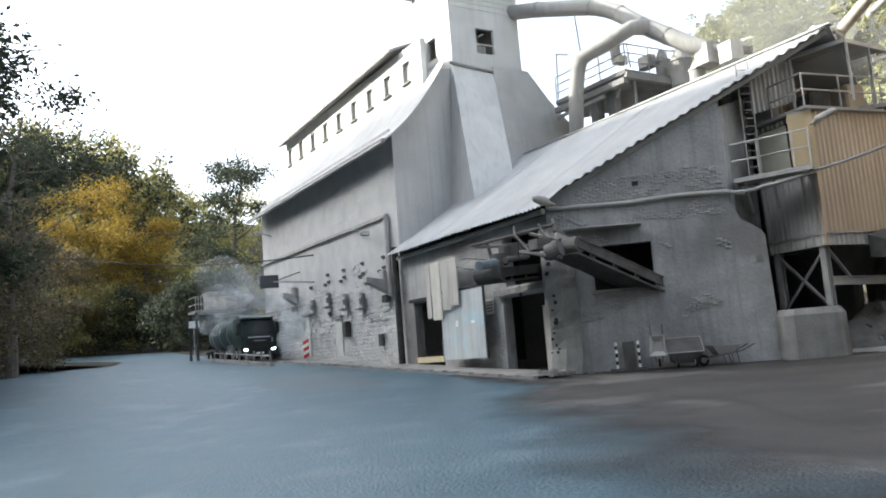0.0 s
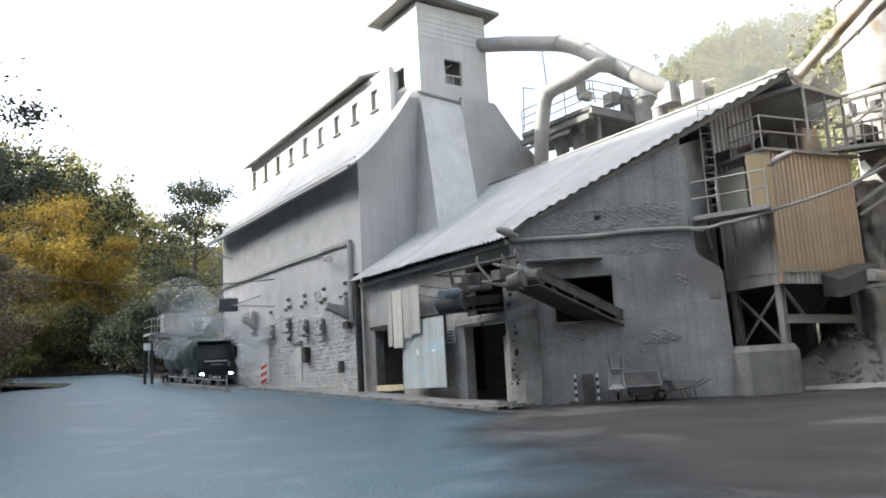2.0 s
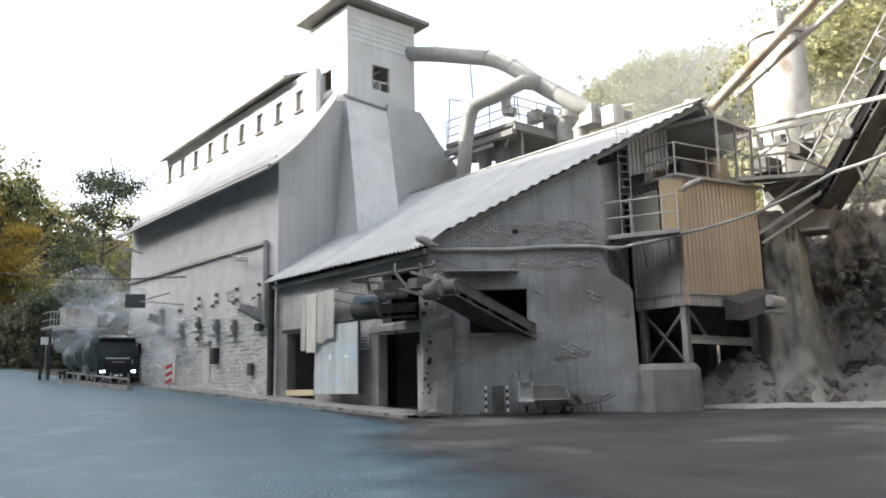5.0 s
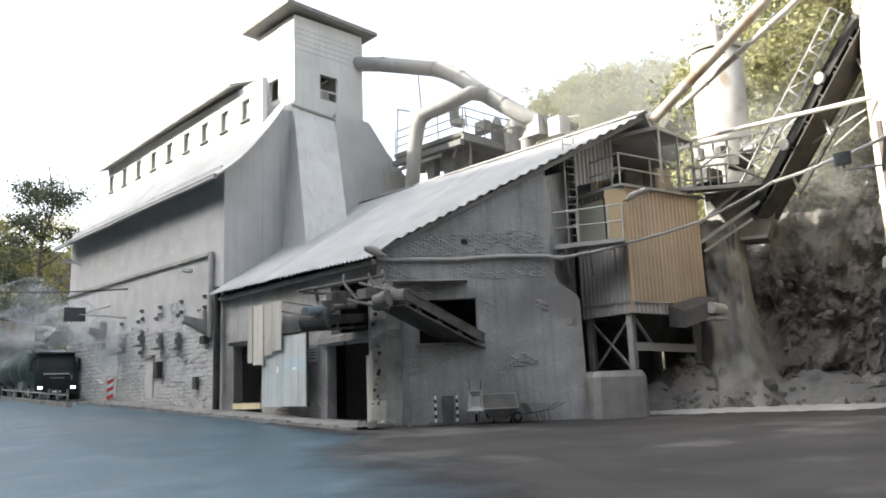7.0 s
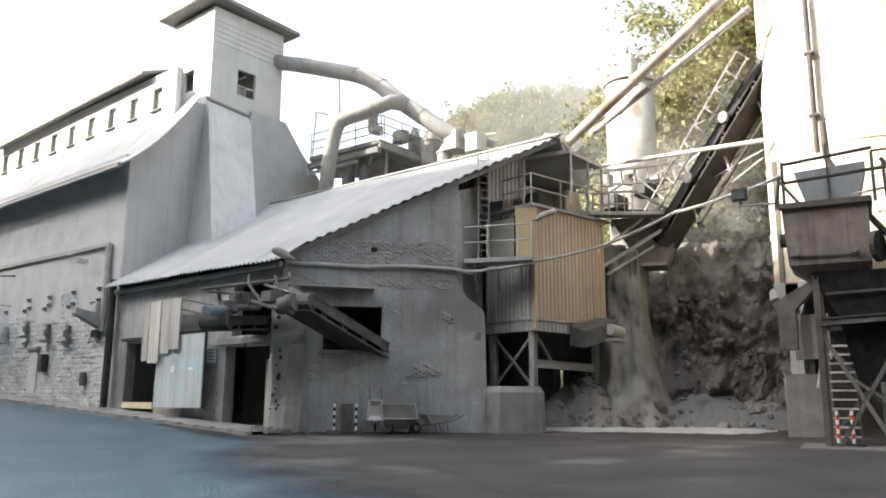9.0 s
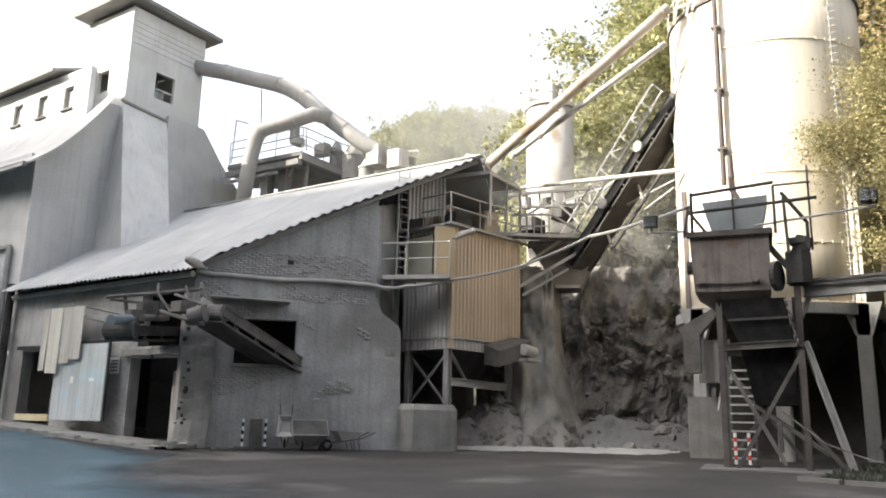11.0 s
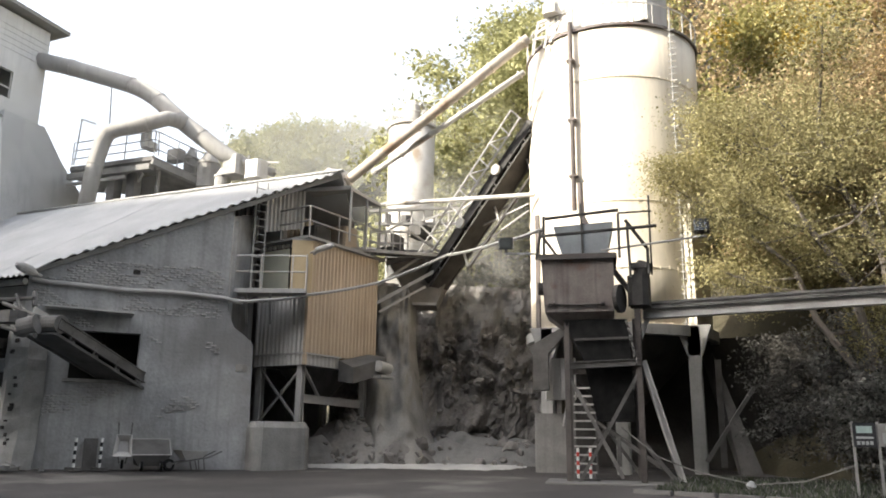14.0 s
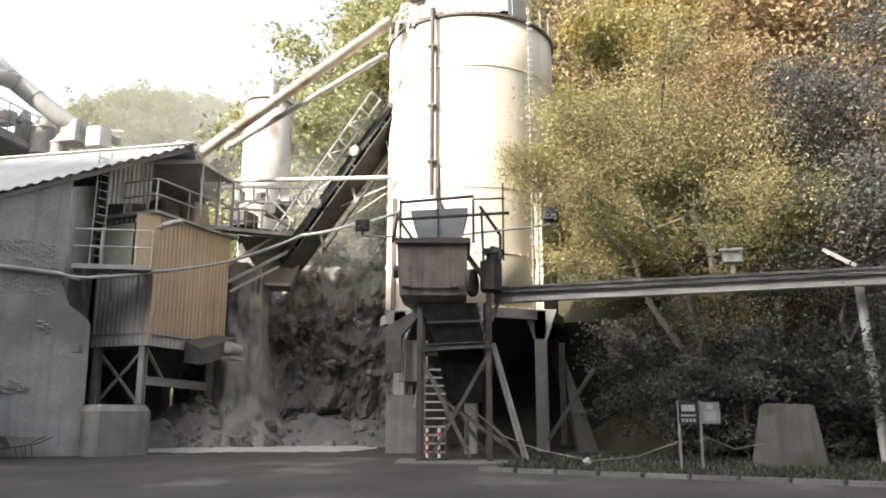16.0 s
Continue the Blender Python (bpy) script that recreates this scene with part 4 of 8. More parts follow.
def cab(u, w, z):
    p = CAB + CAB_U * u + CAB_W * w
    return Vector((p.x, p.y, z))


def railing(name, posts, height, label, group, mids=1, r=0.03, material=None):
    t = thing(name, label, "railing", group, at=posts[0])
    o = Vector(posts[0])
    pts = [Vector(p) - o for p in posts]
    m = material or GREY_STEEL
    for p in pts:
        part("post", Shape().tube([p, p + Vector((0, 0, height))], r, 6), m, t)
    for k in range(mids + 1):
        z = height * (k + 1) / (mids + 1)
        for a, b in zip(pts, pts[1:]):
            part("rail", Shape().tube([a + Vector((0, 0, z)), b + Vector((0, 0, z))], r, 6), m, t)
    return t


def build_cabin():
    t = thing("sheet_cabin", "tan corrugated sheet cabin raised on steel columns", "cabin", at=cab(0, 0, 0.5))
    o = -cab(0, 0, 0.5)
    c = lambda u, w, z: cab(u, w, z) + o
    zb, zm, zt = 4.2, 4.62, 8.95
    n = 5
    for k in range(n):
        part("sheet", corrugated(c(4.3 * k / n, 0, zm), c(4.3 * (k + 1) / n - 0.01, 0, zm), (0, 0, zt - zm), 0.19, 0.055), TAN_SHEET, t)
    for k in range(3):
        part("sheet", corrugated(c(0, 2.6 - 2.6 * k / 3, zm), c(0, 2.6 - 2.6 * (k + 1) / 3 + 0.01, zm), (0, 0, 6.7 - zm), 0.2, 0.05), GREY_SHEET, t)
    part("sheet", corrugated(c(0, 2.6, zb), c(0, 0, zb), (0, 0, 0.42), 0.2, 0.06), GREY_SHEET, t)
    part("sheet", corrugated(c(0, 0, zb), c(2.0, 0, zb - 0.02), (0, 0, 0.42), 0.2, 0.06), GREY_SHEET, t)
    part("band", Shape().beam(c(-0.04, 2.65, zm), c(-0.04, -0.05, zm), 0.12, 0.06), GREY_STEEL, t)
    part("band", Shape().beam(c(-0.05, -0.05, zm), c(2.0, -0.05, zm), 0.12, 0.06), GREY_STEEL, t)
    part("back_wall", Shape().slab([c(0.03, 2.6, zb), c(4.3, 2.6, zb), c(4.3, 2.6, zt), c(0.03, 2.6, zt)], CAB_W * 0.06), GREY_SHEET, t)
    part("side_wall", Shape().slab([c(4.3, 0.02, zb), c(4.3, 2.6, zb), c(4.3, 2.6, zt), c(4.3, 0.02, zt)], CAB_U * -0.06), TAN_SHEET, t)
    # Dark slab that stands for the cabin's shaded inside.
    part("inner_wall", Shape().slab([c(0.06, 0.02, zb), c(0.06, 2.55, zb), c(0.06, 2.55, zt), c(0.06, 0.02, zt)], CAB_U * 0.04), SHADE_DARK, t)
    part("floor", Shape().slab([c(0.05, 0.05, zb), c(4.25, 0.05, zb), c(4.25, 2.5, zb), c(0.05, 2.5, zb)], (0, 0, 0.1)), DARK_STEEL, t)
    part("corner_trim", Shape().beam(c(-0.03, -0.05, zb), c(-0.03, -0.05, zt), 0.12, 0.12), TAN_SHEET, t)
    part("roof", Shape().slab([c(-0.35, -0.25, zt), c(4.5, -0.2, zt), c(4.5, 2.8, zt), c(-0.35, 2.8, zt)], (0, 0, 0.1)), ROOF_EDGE, t)
    # entrance: pale fixed panel, dark strip as the gap's shade, tan open door leaf
    part("panel", Shape().box(c(-0.03, 1.75, 7.72), (0.06, 1.5, 2.0), CAB_ROT), PANEL_CREAM, t, "cream fixed door panel")
    part("gap", Shape().box(c(-0.02, 0.85, 7.72), (0.03, 0.3, 2.0), CAB_ROT), SHADE_DARK, t)
    d = part("door", Shape().box(c(-0.3, 0.1, 7.78), (0.8, 0.07, 2.2), pose(0, 0, 0, 0, 0, -58)), TAN_DOOR, t, "tan door leaf standing open")
    part("door_edge", Shape().box(c(-0.3, 0.1, 8.9), (0.84, 0.1, 0.06), pose(0, 0, 0, 0, 0, -58)), GREY_STEEL, d)
    for k in range(7):
        part("vent_slat", Shape().box(c(-0.05, 2.3 - 0.24 * k, 8.83), (0.08, 0.14, 0.16), CAB_ROT), PALE_STEEL, t)
    part("lamp_arm", Shape().tube([c(-0.1, -0.1, 8.4), c(-0.25, -0.9, 8.45)], 0.04, 8), GREY_STEEL, t)
    part("lamp_head", Shape().tube([c(-0.1, -0.3, 8.35), c(-0.22, -0.6, 8.45), c(-0.3, -1.3, 8.5), c(-0.32, -1.45, 8.5)], [0.06, 0.12, 0.11, 0.05], 10), GREY_STEEL, t, "pale lamp head on the corner")
    # legs and bracing
    for u, w, z0 in ((0.2, 0.3, 2.0), (3.9, 0.3, 0.8), (0.2, 2.4, 0.5), (3.9, 2.4, 0.8)):
        part("column", Shape().ibeam(c(u, w, z0), c(u, w, zb), 0.22, 0.26, 0.03, up=(1, 0, 0)), GREY_STEEL, t)
    part("brace", Shape().beam(c(0.2, 0.3, 2.1), c(0.2, 2.4, 4.1), 0.08), GREY_STEEL, t)
    part("brace", Shape().beam(c(0.2, 2.4, 2.1), c(0.2, 0.3, 4.1), 0.08), GREY_STEEL, t)
    part("cross_beam", Shape().ibeam(c(0.2, 0.3, 3.0), c(3.9, 0.3, 2.9), 0.16, 0.3), GREY_STEEL, t)
    part("brace", Shape().beam(c(0.4, 0.4, 4.2), c(2.0, 0.9, 3.0), 0.1), GREY_STEEL, t)
    part("hopper", Shape().add([c(0.9, 0.6, zb), c(3.6, 0.6, zb), c(3.6, 2.2, zb), c(0.9, 2.2, zb), c(2.0, 1.1, 3.0), c(2.6, 1.1, 3.0), c(2.6, 1.7, 3.0), c(2.0, 1.7, 3.0)], [(0, 4, 5, 1), (1, 5, 6, 2), (2, 6, 7, 3), (3, 7, 4, 0), (4, 7, 6, 5), (0, 1, 2, 3)]), DARK_STEEL, t)
    # outlet with drive motor
    m = part("outlet", Shape().add([c(1.8, -0.15, 4.5), c(3.6, -0.15, 4.9), c(3.6, -1.1, 4.75), c(1.8, -0.9, 4.2), c(1.8, -0.15, 3.7), c(3.6, -0.15, 4.2), c(3.6, -1.1, 4.1), c(1.8, -0.9, 3.6)], [(0, 1, 2, 3), (4, 7, 6, 5), (0, 3, 7, 4), (1, 5, 6, 2), (2, 6, 7, 3), (0, 4, 5, 1)]), RUST_GREY, t, "dusty sheet outlet chute")
    part("motor", Shape().tube([c(3.0, -1.15, 4.35), c(3.9, -1.0, 4.3)], 0.22, 14), PALE_STEEL, m)
    part("mount", Shape().box(c(3.5, -1.0, 3.95), (1.2, 0.5, 0.1)), GREY_STEEL, m)


CAB_ROT = pose(0, 0, 0, 0, 0, -9.9)
PANEL_CREAM = mat("cream door panel", (0.60, 0.59, 0.47), (0.72, 0.71, 0.58), 0.7, 1.2, 20, 0.1, streak=0.15)
TAN_DOOR = mat("tan door paint", (0.48, 0.37, 0.22), (0.60, 0.48, 0.30), 0.7, 1.0, 20, 0.1, streak=0.15)


def build_balcony():
    a, b = Vector((22.84, 17.87, 6.58)), Vector((23.79, 15.51, 6.59))
    z = 6.72
    t = thing("balcony", "steel balcony with tube railing in front of the cabin door", "balcony", at=(a.x, a.y, z))
    o = -Vector((a.x, a.y, z))
    A, B = Vector((a.x, a.y, z)) + o, Vector((b.x, b.y, z)) + o
    back = Vector((0.85, 0.53, 0)) * 1.35
    C = B + back * 0.8
    part("deck", Shape().slab([A, B, C, A + back], (0, 0, 0.07)), GREY_STEEL, t)
    part("edge_beam", Shape().beam(A, B, 0.1, 0.16), GREY_STEEL, t)
    part("edge_beam", Shape().beam(B, C, 0.1, 0.16), GREY_STEEL, t)
    for k in range(3):
        p = A.lerp(B, 0.15 + 0.35 * k)
        part("strut", Shape().beam(p, p + back + Vector((0, 0, -1.0)), 0.08), GREY_STEEL, t)
    posts = [A, A.lerp(B, 0.35), A.lerp(B, 0.8), B, C]
    for p in posts[1:]:
        part("post", Shape().tube([p, p + Vector((0, 0, 1.35))], 0.03, 6), PALE_STEEL, t)
    for h in (0.7, 1.3):
        pts = [p + Vector((0, 0, h)) for p in (A, B, C)]
        part("rail", Shape().tube(pts, 0.032, 6), PALE_STEEL, t)
    # caged ladder behind
    lad = thing("ladder", "steel ladder up to the roof platform", "ladder", at=(23.92, 17.77, 6.87))
    for s in (-0.22, 0.22):
        part("stile", Shape().tube([(s, -s * 0.4, -0.2), (s, -s * 0.4, 4.3)], 0.03, 6), GREY_STEEL, lad)
    for k in range(14):
        part("rung", Shape().tube([(-0.22, 0.09, 0.1 + 0.3 * k), (0.22, -0.09, 0.1 + 0.3 * k)], 0.02, 6), GREY_STEEL, lad)


def build_upper_platform():
    z = 9.06
    t = thing("canopy", "thin rusty sheet canopy on posts over the platform", "canopy", at=cab(1, 0.2, z))
    o = -cab(1, 0.2, z)
    L, M, R = Vector((25.46, 17.16, 11.21)) + o, Vector((25.93, 15.09, 11.23)) + o, Vector((28.65, 15.14, 11.25)) + o
    K = L + (R - M)
    part("sheet", Shape().slab([L, M, R, K], (0, 0, 0.06)), ROOF_EDGE, t)
    part("rim", Shape().beam(L, M, 0.08, 0.14), PALE_STEEL, t)
    part("rim", Shape().beam(M, R, 0.08, 0.14), GREY_STEEL, t)
    for p, m in ((M.lerp(R, 0.05), PALE_STEEL), (M.lerp(R, 0.55), GREY_STEEL), (R, GREY_STEEL), (L.lerp(M, 0.1), GREY_STEEL)):
        part("post", Shape().tube([Vector((p.x, p.y, 0.0)), p], 0.05, 8), m, t)
    railing("platform_railing", [cab(-0.3, 2.6, z), cab(-0.3, 1.3, z), cab(-0.3, -0.2, z), cab(1.4, -0.2, z), cab(3.0, -0.2, z), cab(4.5, -0.2, z)], 1.15, "dusty tube railing round the cabin roof", "platform railings", 1, 0.035)
    # sheet-clad room behind, machines
    s = thing("sheet_hut", "ribbed pale sheet hut under the roof end", "hut", at=cab(0.2, 2.7, z))
    o = -cab(0.2, 2.7, z)
    part("sheet", corrugated(cab(-0.7, 4.2, 8.7) + o, cab(0.7, 2.3, 8.7) + o, (0, 0, 2.2), 0.16, 0.04), GREY_SHEET, s)
    part("sheet", corrugated(cab(0.7, 2.3, 8.7) + o, cab(2.4, 2.1, 8.7) + o, (0, 0, 1.9), 0.16, 0.04), TAN_SHEET, s)
    part("sheet", corrugated(Vector((24.33, 17.89, 9.27)) + o, Vector((25.78, 17.03, 9.68)) + o, (0, 0, 1.75), 0.16, 0.05), GREY_SHEET, s)
    for u, w, sz, m in ((1.7, 1.3, (1.0, 0.9, 0.9), RUST_GREY), (2.9, 1.0, (0.9, 1.2, 1.1), CRATE_TAN), (3.8, 1.3, (0.7, 0.7, 0.8), GREY_STEEL)):
        whole("machine_box", Shape().box(cab(u, w, z + sz[2] / 2), sz, CAB_ROT, cut=0.08), m, "dusty machine housing on the platform", "machine", "machines on the platform")


CRATE_TAN = mat("dusty tan casing", (0.34, 0.27, 0.2), (0.46, 0.38, 0.29), 0.85, 1.5, 20, 0.2)


def build_gallery():
    """Walkway from the cabin roof to the foot of the inclined belt."""
    t = thing("gallery", "dusty lattice steel gallery with handrails and a pale pipe", "gallery", at=(29.20, 15.37, 9.25))
    o = -Vector((29.20, 15.37, 9.25))
    P = lambda p: Vector(p) + o
    members = (
        ("chord", (27.74, 15.96, 9.20), (29.34, 14.21, 9.24), 0.14), ("chord", (29.34, 14.21, 9.24), (31.52, 12.74, 9.48), 0.14),
        ("rail", (28.28, 15.40, 10.05), (29.41, 14.06, 10.17), 0.08), ("rail", (29.41, 14.06, 10.17), (31.33, 13.21, 9.49), 0.08),
        ("rail", (28.28, 15.39, 9.56), (29.37, 14.15, 9.67), 0.06), ("chord", (29.48, 16.12, 11.34), (31.90, 12.87, 11.84), 0.12),
        ("chord", (29.78, 15.99, 10.82), (31.95, 12.76, 11.08), 0.12), ("chord", (30.87, 14.25, 11.07), (31.85, 11.89, 11.96), 0.08),
        ("brace", (30.20, 15.62, 10.53), (30.71, 14.60, 11.20), 0.07), ("brace", (30.71, 14.60, 11.20), (31.18, 13.55, 10.14), 0.07),
        ("brace", (31.48, 12.84, 11.67), (31.62, 12.49, 11.05), 0.08), ("brace", (31.33, 13.21, 9.62), (31.62, 12.50, 10.65), 0.08),
        ("brace", (31.58, 12.61, 11.58), (31.13, 10.95, 12.42), 0.07), ("brace", (31.67, 12.38, 10.65), (30.52, 9.62, 11.42), 0.07),
        ("strut", (29.15, 15.47, 7.87), (30.71, 13.63, 9.66), 0.12), ("strut", (29.15, 15.46, 7.13), (30.81, 13.40, 8.76), 0.14),
        ("strut", (29.21, 15.35, 6.76), (30.61, 13.86, 8.00), 0.1), ("strut", (30.20, 15.61, 9.09), (31.08, 13.79, 9.62), 0.2),
        ("chord", (30.91, 11.57, 9.62), (29.22, 8.75, 10.54), 0.06), ("chord", (30.82, 11.79, 10.38), (29.22, 8.74, 10.83), 0.05))
    for n, a, b, w in members:
        part(n, Shape().beam(P(a), P(b), w), GREY_STEEL, t)
    part("pipe", Shape().tube([P((28.57, 15.49, 11.23)), P((28.86, 14.95, 11.36)), P((28.04, 8.15, 10.81))], 0.085, 10), PALE_STEEL, t, "pale pipe running to the silo")
    part("deck", Shape().slab([P((27.74, 15.96, 9.12)), P((29.34, 14.21, 9.17)), P((31.57, 12.63, 9.40)), P((33.43, 13.37, 10.08)), P((30.59, 17.00, 10.05))], (0, 0, -0.12)), DARK_STEEL, t)
    for k in range(6):
        a = Vector((28.29, 15.38, 9.06)).lerp(Vector((29.37, 14.15, 9.24)), k / 5) + o
        part("post", Shape().tube([a, a + Vector((0, 0, 1.05))], 0.035, 6), GREY_STEEL, t)
    for k in range(7):
        a = Vector((30.02, 15.54, 10.82)).lerp(Vector((31.95, 12.76, 11.08)), k / 6) + o
        part("post", Shape().beam(a, a + Vector((0, 0, 0.75)), 0.07), GREY_STEEL, t)
    for p, sz, m in (((31.53, 16.32, 11.48), (0.5, 0.4, 0.5), GREY_STEEL), ((31.95, 15.48, 11.48), (0.6, 0.5, 0.4), RUST_GREY), ((32.45, 14.39, 11.40), (0.5, 0.6, 0.4), GREY_STEEL), ((31.78, 14.67, 10.80), (1.1, 0.8, 0.5), RUST_GREY), ((30.76, 15.62, 10.13), (1.2, 0.8, 0.6), RUST_GREY)):
        whole("drive_unit", Shape().box(p, sz, cut=0.15), m, "dust-caked drive unit on the gallery", "machine", "drive units on the gallery")
    s = thing("feed_bunker", "dark sheet bunker hanging under the gallery", "bunker", at=(31.32, 14.46, 7.65))
    o2 = -Vector((31.32, 14.46, 7.65))
    a, b, c, d = (Vector(p) + o2 for p in ((30.20, 15.61, 9.35), (31.52, 12.75, 9.35), (31.18, 13.57, 7.31), (30.74, 14.52, 7.31)))
    dep = Vector((1.8, 0.7, 0))
    part("body", Shape().slab([a, b, c, d], dep), DUSTY_BROWN, s)
    part("rim", Shape().beam(d, c, 0.12), GREY_STEEL, s)


DUSTY_BROWN = mat("dust-brown sheet", (0.16, 0.145, 0.13), (0.27, 0.25, 0.225), 0.9, 1.2, 20, 0.2)


def build_incline():
    a, b = Vector((29.23, 8.36, 14.03)), Vector((31.31, 13.76, 8.32))
    t, side, up, n = belt_conveyor("inclined_belt", a, b, 1.0, 0.42, "long inclined belt gallery with handrails up to the silo", DARK_STEEL)
    L = (b - a).length
    for s, m in ((1, PALE_STEEL), (-1, GREY_STEEL)):
        e = side * s * 0.75 + up * 0.3
        part("handrail", Shape().tube([e + up * 0.75, e + up * 0.75 + n * L * 0.92], 0.045, 6), m, t)
        part("handrail", Shape().tube([e + up * 0.1, e + up * 0.1 + n * L * 0.92], 0.045, 6), m, t)
        k = 0
        while k * 0.8 < L * 0.92:
            p = e + n * 0.8 * k
            part("post", Shape().tube([p, p + up * 0.75], 0.035, 6), m, t)
            if k % 2:
                part("brace", Shape().tube([p, p + up * 0.75 + n * 0.8], 0.03, 6), m, t)
            k += 1
    for f in (0.28, 0.62):
        p = n * L * f - side * 0.62
        part("pulley", Shape().tube([p, p - side * 0.12], 0.22, 16), GREY_STEEL, t)
    for f in (0.15, 0.45, 0.75):
        p = n * L * f - up * 0.5
        part("rib", Shape().beam(p, p - up * 0.7 + n * 0.3, 0.08), GREY_STEEL, t)
    part("lower_chord", Shape().beam(-up * 1.2, -up * 1.2 + n * L * 0.8, 0.1), DARK_STEEL, t)


build_cabin()
build_balcony()
build_upper_platform()
build_gallery()
build_incline()


# ---- silo ----
SILO = polar(79.75, 31.0, 0)
SILO_R = 3.4


COLUMN_GREY = mat("dusty concrete column", (0.20, 0.195, 0.185), (0.32, 0.312, 0.298), 0.92, 1.0, 18, 0.4, streak=0.3)


def silo_at(az_deg, z, out=0.0):
    """A point on the silo's shell, by the bearing from the camera's spot on its near side."""
    d = polar(az_deg, 1.0, 0)
    along = SILO.dot(d)
    off = (SILO - d * along).length
    r = SILO_R + out
    if off >= r:
        return Vector(((d * along).x, (d * along).y, z))
    p = d * (along - math.sqrt(r * r - off * off))
    return Vector((p.x, p.y, z))


def ring(radius, z, w, h, n=64):
    s = Shape()
    k = len(s.v)
    for i in range(n):
        a = 2 * math.pi * i / n
        for r, dz in ((radius, -h / 2), (radius + w, -h / 2), (radius + w, h / 2), (radius, h / 2)):
            s.v.append((r * math.cos(a), r * math.sin(a), z + dz))
    for i in range(n):
        for j in range(4):
            a, b = i * 4 + j, i * 4 + (j + 1) % 4
            c, d = ((i + 1) % n) * 4 + (j + 1) % 4, ((i + 1) % n) * 4 + j
            s.f.append((a, b, c, d))
    return s


def build_silo():
    t = thing("silo", "tall cream steel silo with riveted seams and rust streaks", "silo", at=(SILO.x, SILO.y, 0.6))
    o = -Vector((SILO.x, SILO.y, 0.6))
    part("shell", Shape().tube([(0, 0, 4.85), (0, 0, 7.0), (0, 0, 9.4), (0, 0, 14.2), (0, 0, 16.3)], SILO_R, 96), SILO_PAINT, t, smooth=True)
    part("roof", Shape().tube([(0, 0, 16.3), (0, 0, 16.6), (0, 0, 17.0)], [3.42, 2.9, 1.9], 64), SILO_PAINT, t)
    part("cone", Shape().tube([(0, 0, 4.85), (0, 0, 2.3)], [3.2, 0.8], 40), DARK_STEEL, t)
    for z in (4.95, 6.95, 9.4, 14.2):
        f = part("flange", ring(SILO_R, z, 0.03, 0.05), SILO_PAINT, t)
        for k in range(60):
            a = 2 * math.pi * k / 60
            part("rivet", Shape().box(((SILO_R + 0.02) * math.cos(a), (SILO_R + 0.02) * math.sin(a), z), (0.05, 0.06, 0.1), pose(0, 0, 0, 0, 0, math.degrees(a))), SILO_PAINT, f)
    part("rim", ring(SILO_R, 16.3, 0.09, 0.10), RUST, t, "rust-brown rim round the silo top")
    for i in range(28):
        a = 2 * math.pi * i / 28
        p = Vector((3.45 * math.cos(a), 3.45 * math.sin(a), 16.35))
        part("rail_post", Shape().tube([p, p + Vector((0, 0, 0.9))], 0.025, 6), GREY_STEEL, t)
    part("rail", ring(3.43, 17.2, 0.04, 0.04), GREY_STEEL, t)
    pts = [silo_at(76.75, z, 0.22) + o for z in (17.2, 14, 11, 9.7)]
    part("pipe", Shape().tube(pts, 0.09, 10), RUST, t, "rust-brown down-pipe")
    for z in (15.6, 13.2, 11.0):
        part("clamp", Shape().box(silo_at(76.75, z, 0.18) + o, (0.3, 0.3, 0.08)), RUST, t)
    lad = part("ladder", Shape().tube([silo_at(84.3, 17.0, 0.12) + o, silo_at(84.3, 5.5, 0.12) + o], 0.025, 6), GREY_STEEL, t)
    for k in range(44):
        p = silo_at(84.1, 5.6 + 0.26 * k, 0.12) + o
        part("rung", Shape().tube([p, p + Vector((0.0, -0.28, 0))], 0.02, 5), GREY_STEEL, lad)
    part("pilaster", Shape().beam(silo_at(84.75, 5.4, 0.1) + o, silo_at(84.75, 10.0, 0.1) + o, 0.28, 0.16), SILO_PAINT, t)
    part("pilaster", Shape().beam(silo_at(74.0, 5.0, 0.05) + o, silo_at(74.0, 10.0, 0.05) + o, 0.16, 0.16), RUST, t)
    # columns with flared heads
    for az_deg in (74.6, 79.7, 84.75):
        p = silo_at(az_deg, 0.5, 0.15) + o
        part("column", Shape().ibeam(p, Vector((p.x, p.y, 4.9)), 0.42, 0.4, 0.06, up=(1, 0, 0)), COLUMN_GREY, t)
        part("column_head", Shape().add([Vector((p.x - 0.2, p.y - 0.25, 3.9)), Vector((p.x - 0.2, p.y + 0.25, 3.9)), Vector((p.x - 0.2, p.y + 0.6, 4.95)), Vector((p.x - 0.2, p.y - 0.6, 4.95)),
                                         Vector((p.x + 0.1, p.y - 0.25, 3.9)), Vector((p.x + 0.1, p.y + 0.25, 3.9)), Vector((p.x + 0.1, p.y + 0.6, 4.95)), Vector((p.x + 0.1, p.y - 0.6, 4.95))],
                                        [(0, 1, 2, 3), (7, 6, 5, 4), (0, 4, 5, 1), (1, 5, 6, 2), (2, 6, 7, 3), (3, 7, 4, 0)]), COLUMN_GREY, t)
    for a in (0.3, 2.2):
        p = Vector((3.0 * math.cos(a), 3.0 * math.sin(a), 0))
        part("column", Shape().ibeam(p, p + Vector((0, 0, 4.9)), 0.4, 0.4, 0.06, up=(1, 0, 0)), COLUMN_GREY, t)
    part("ring_beam", ring(SILO_R - 0.1, 4.75, 0.3, 0.35), COLUMN_GREY, t)
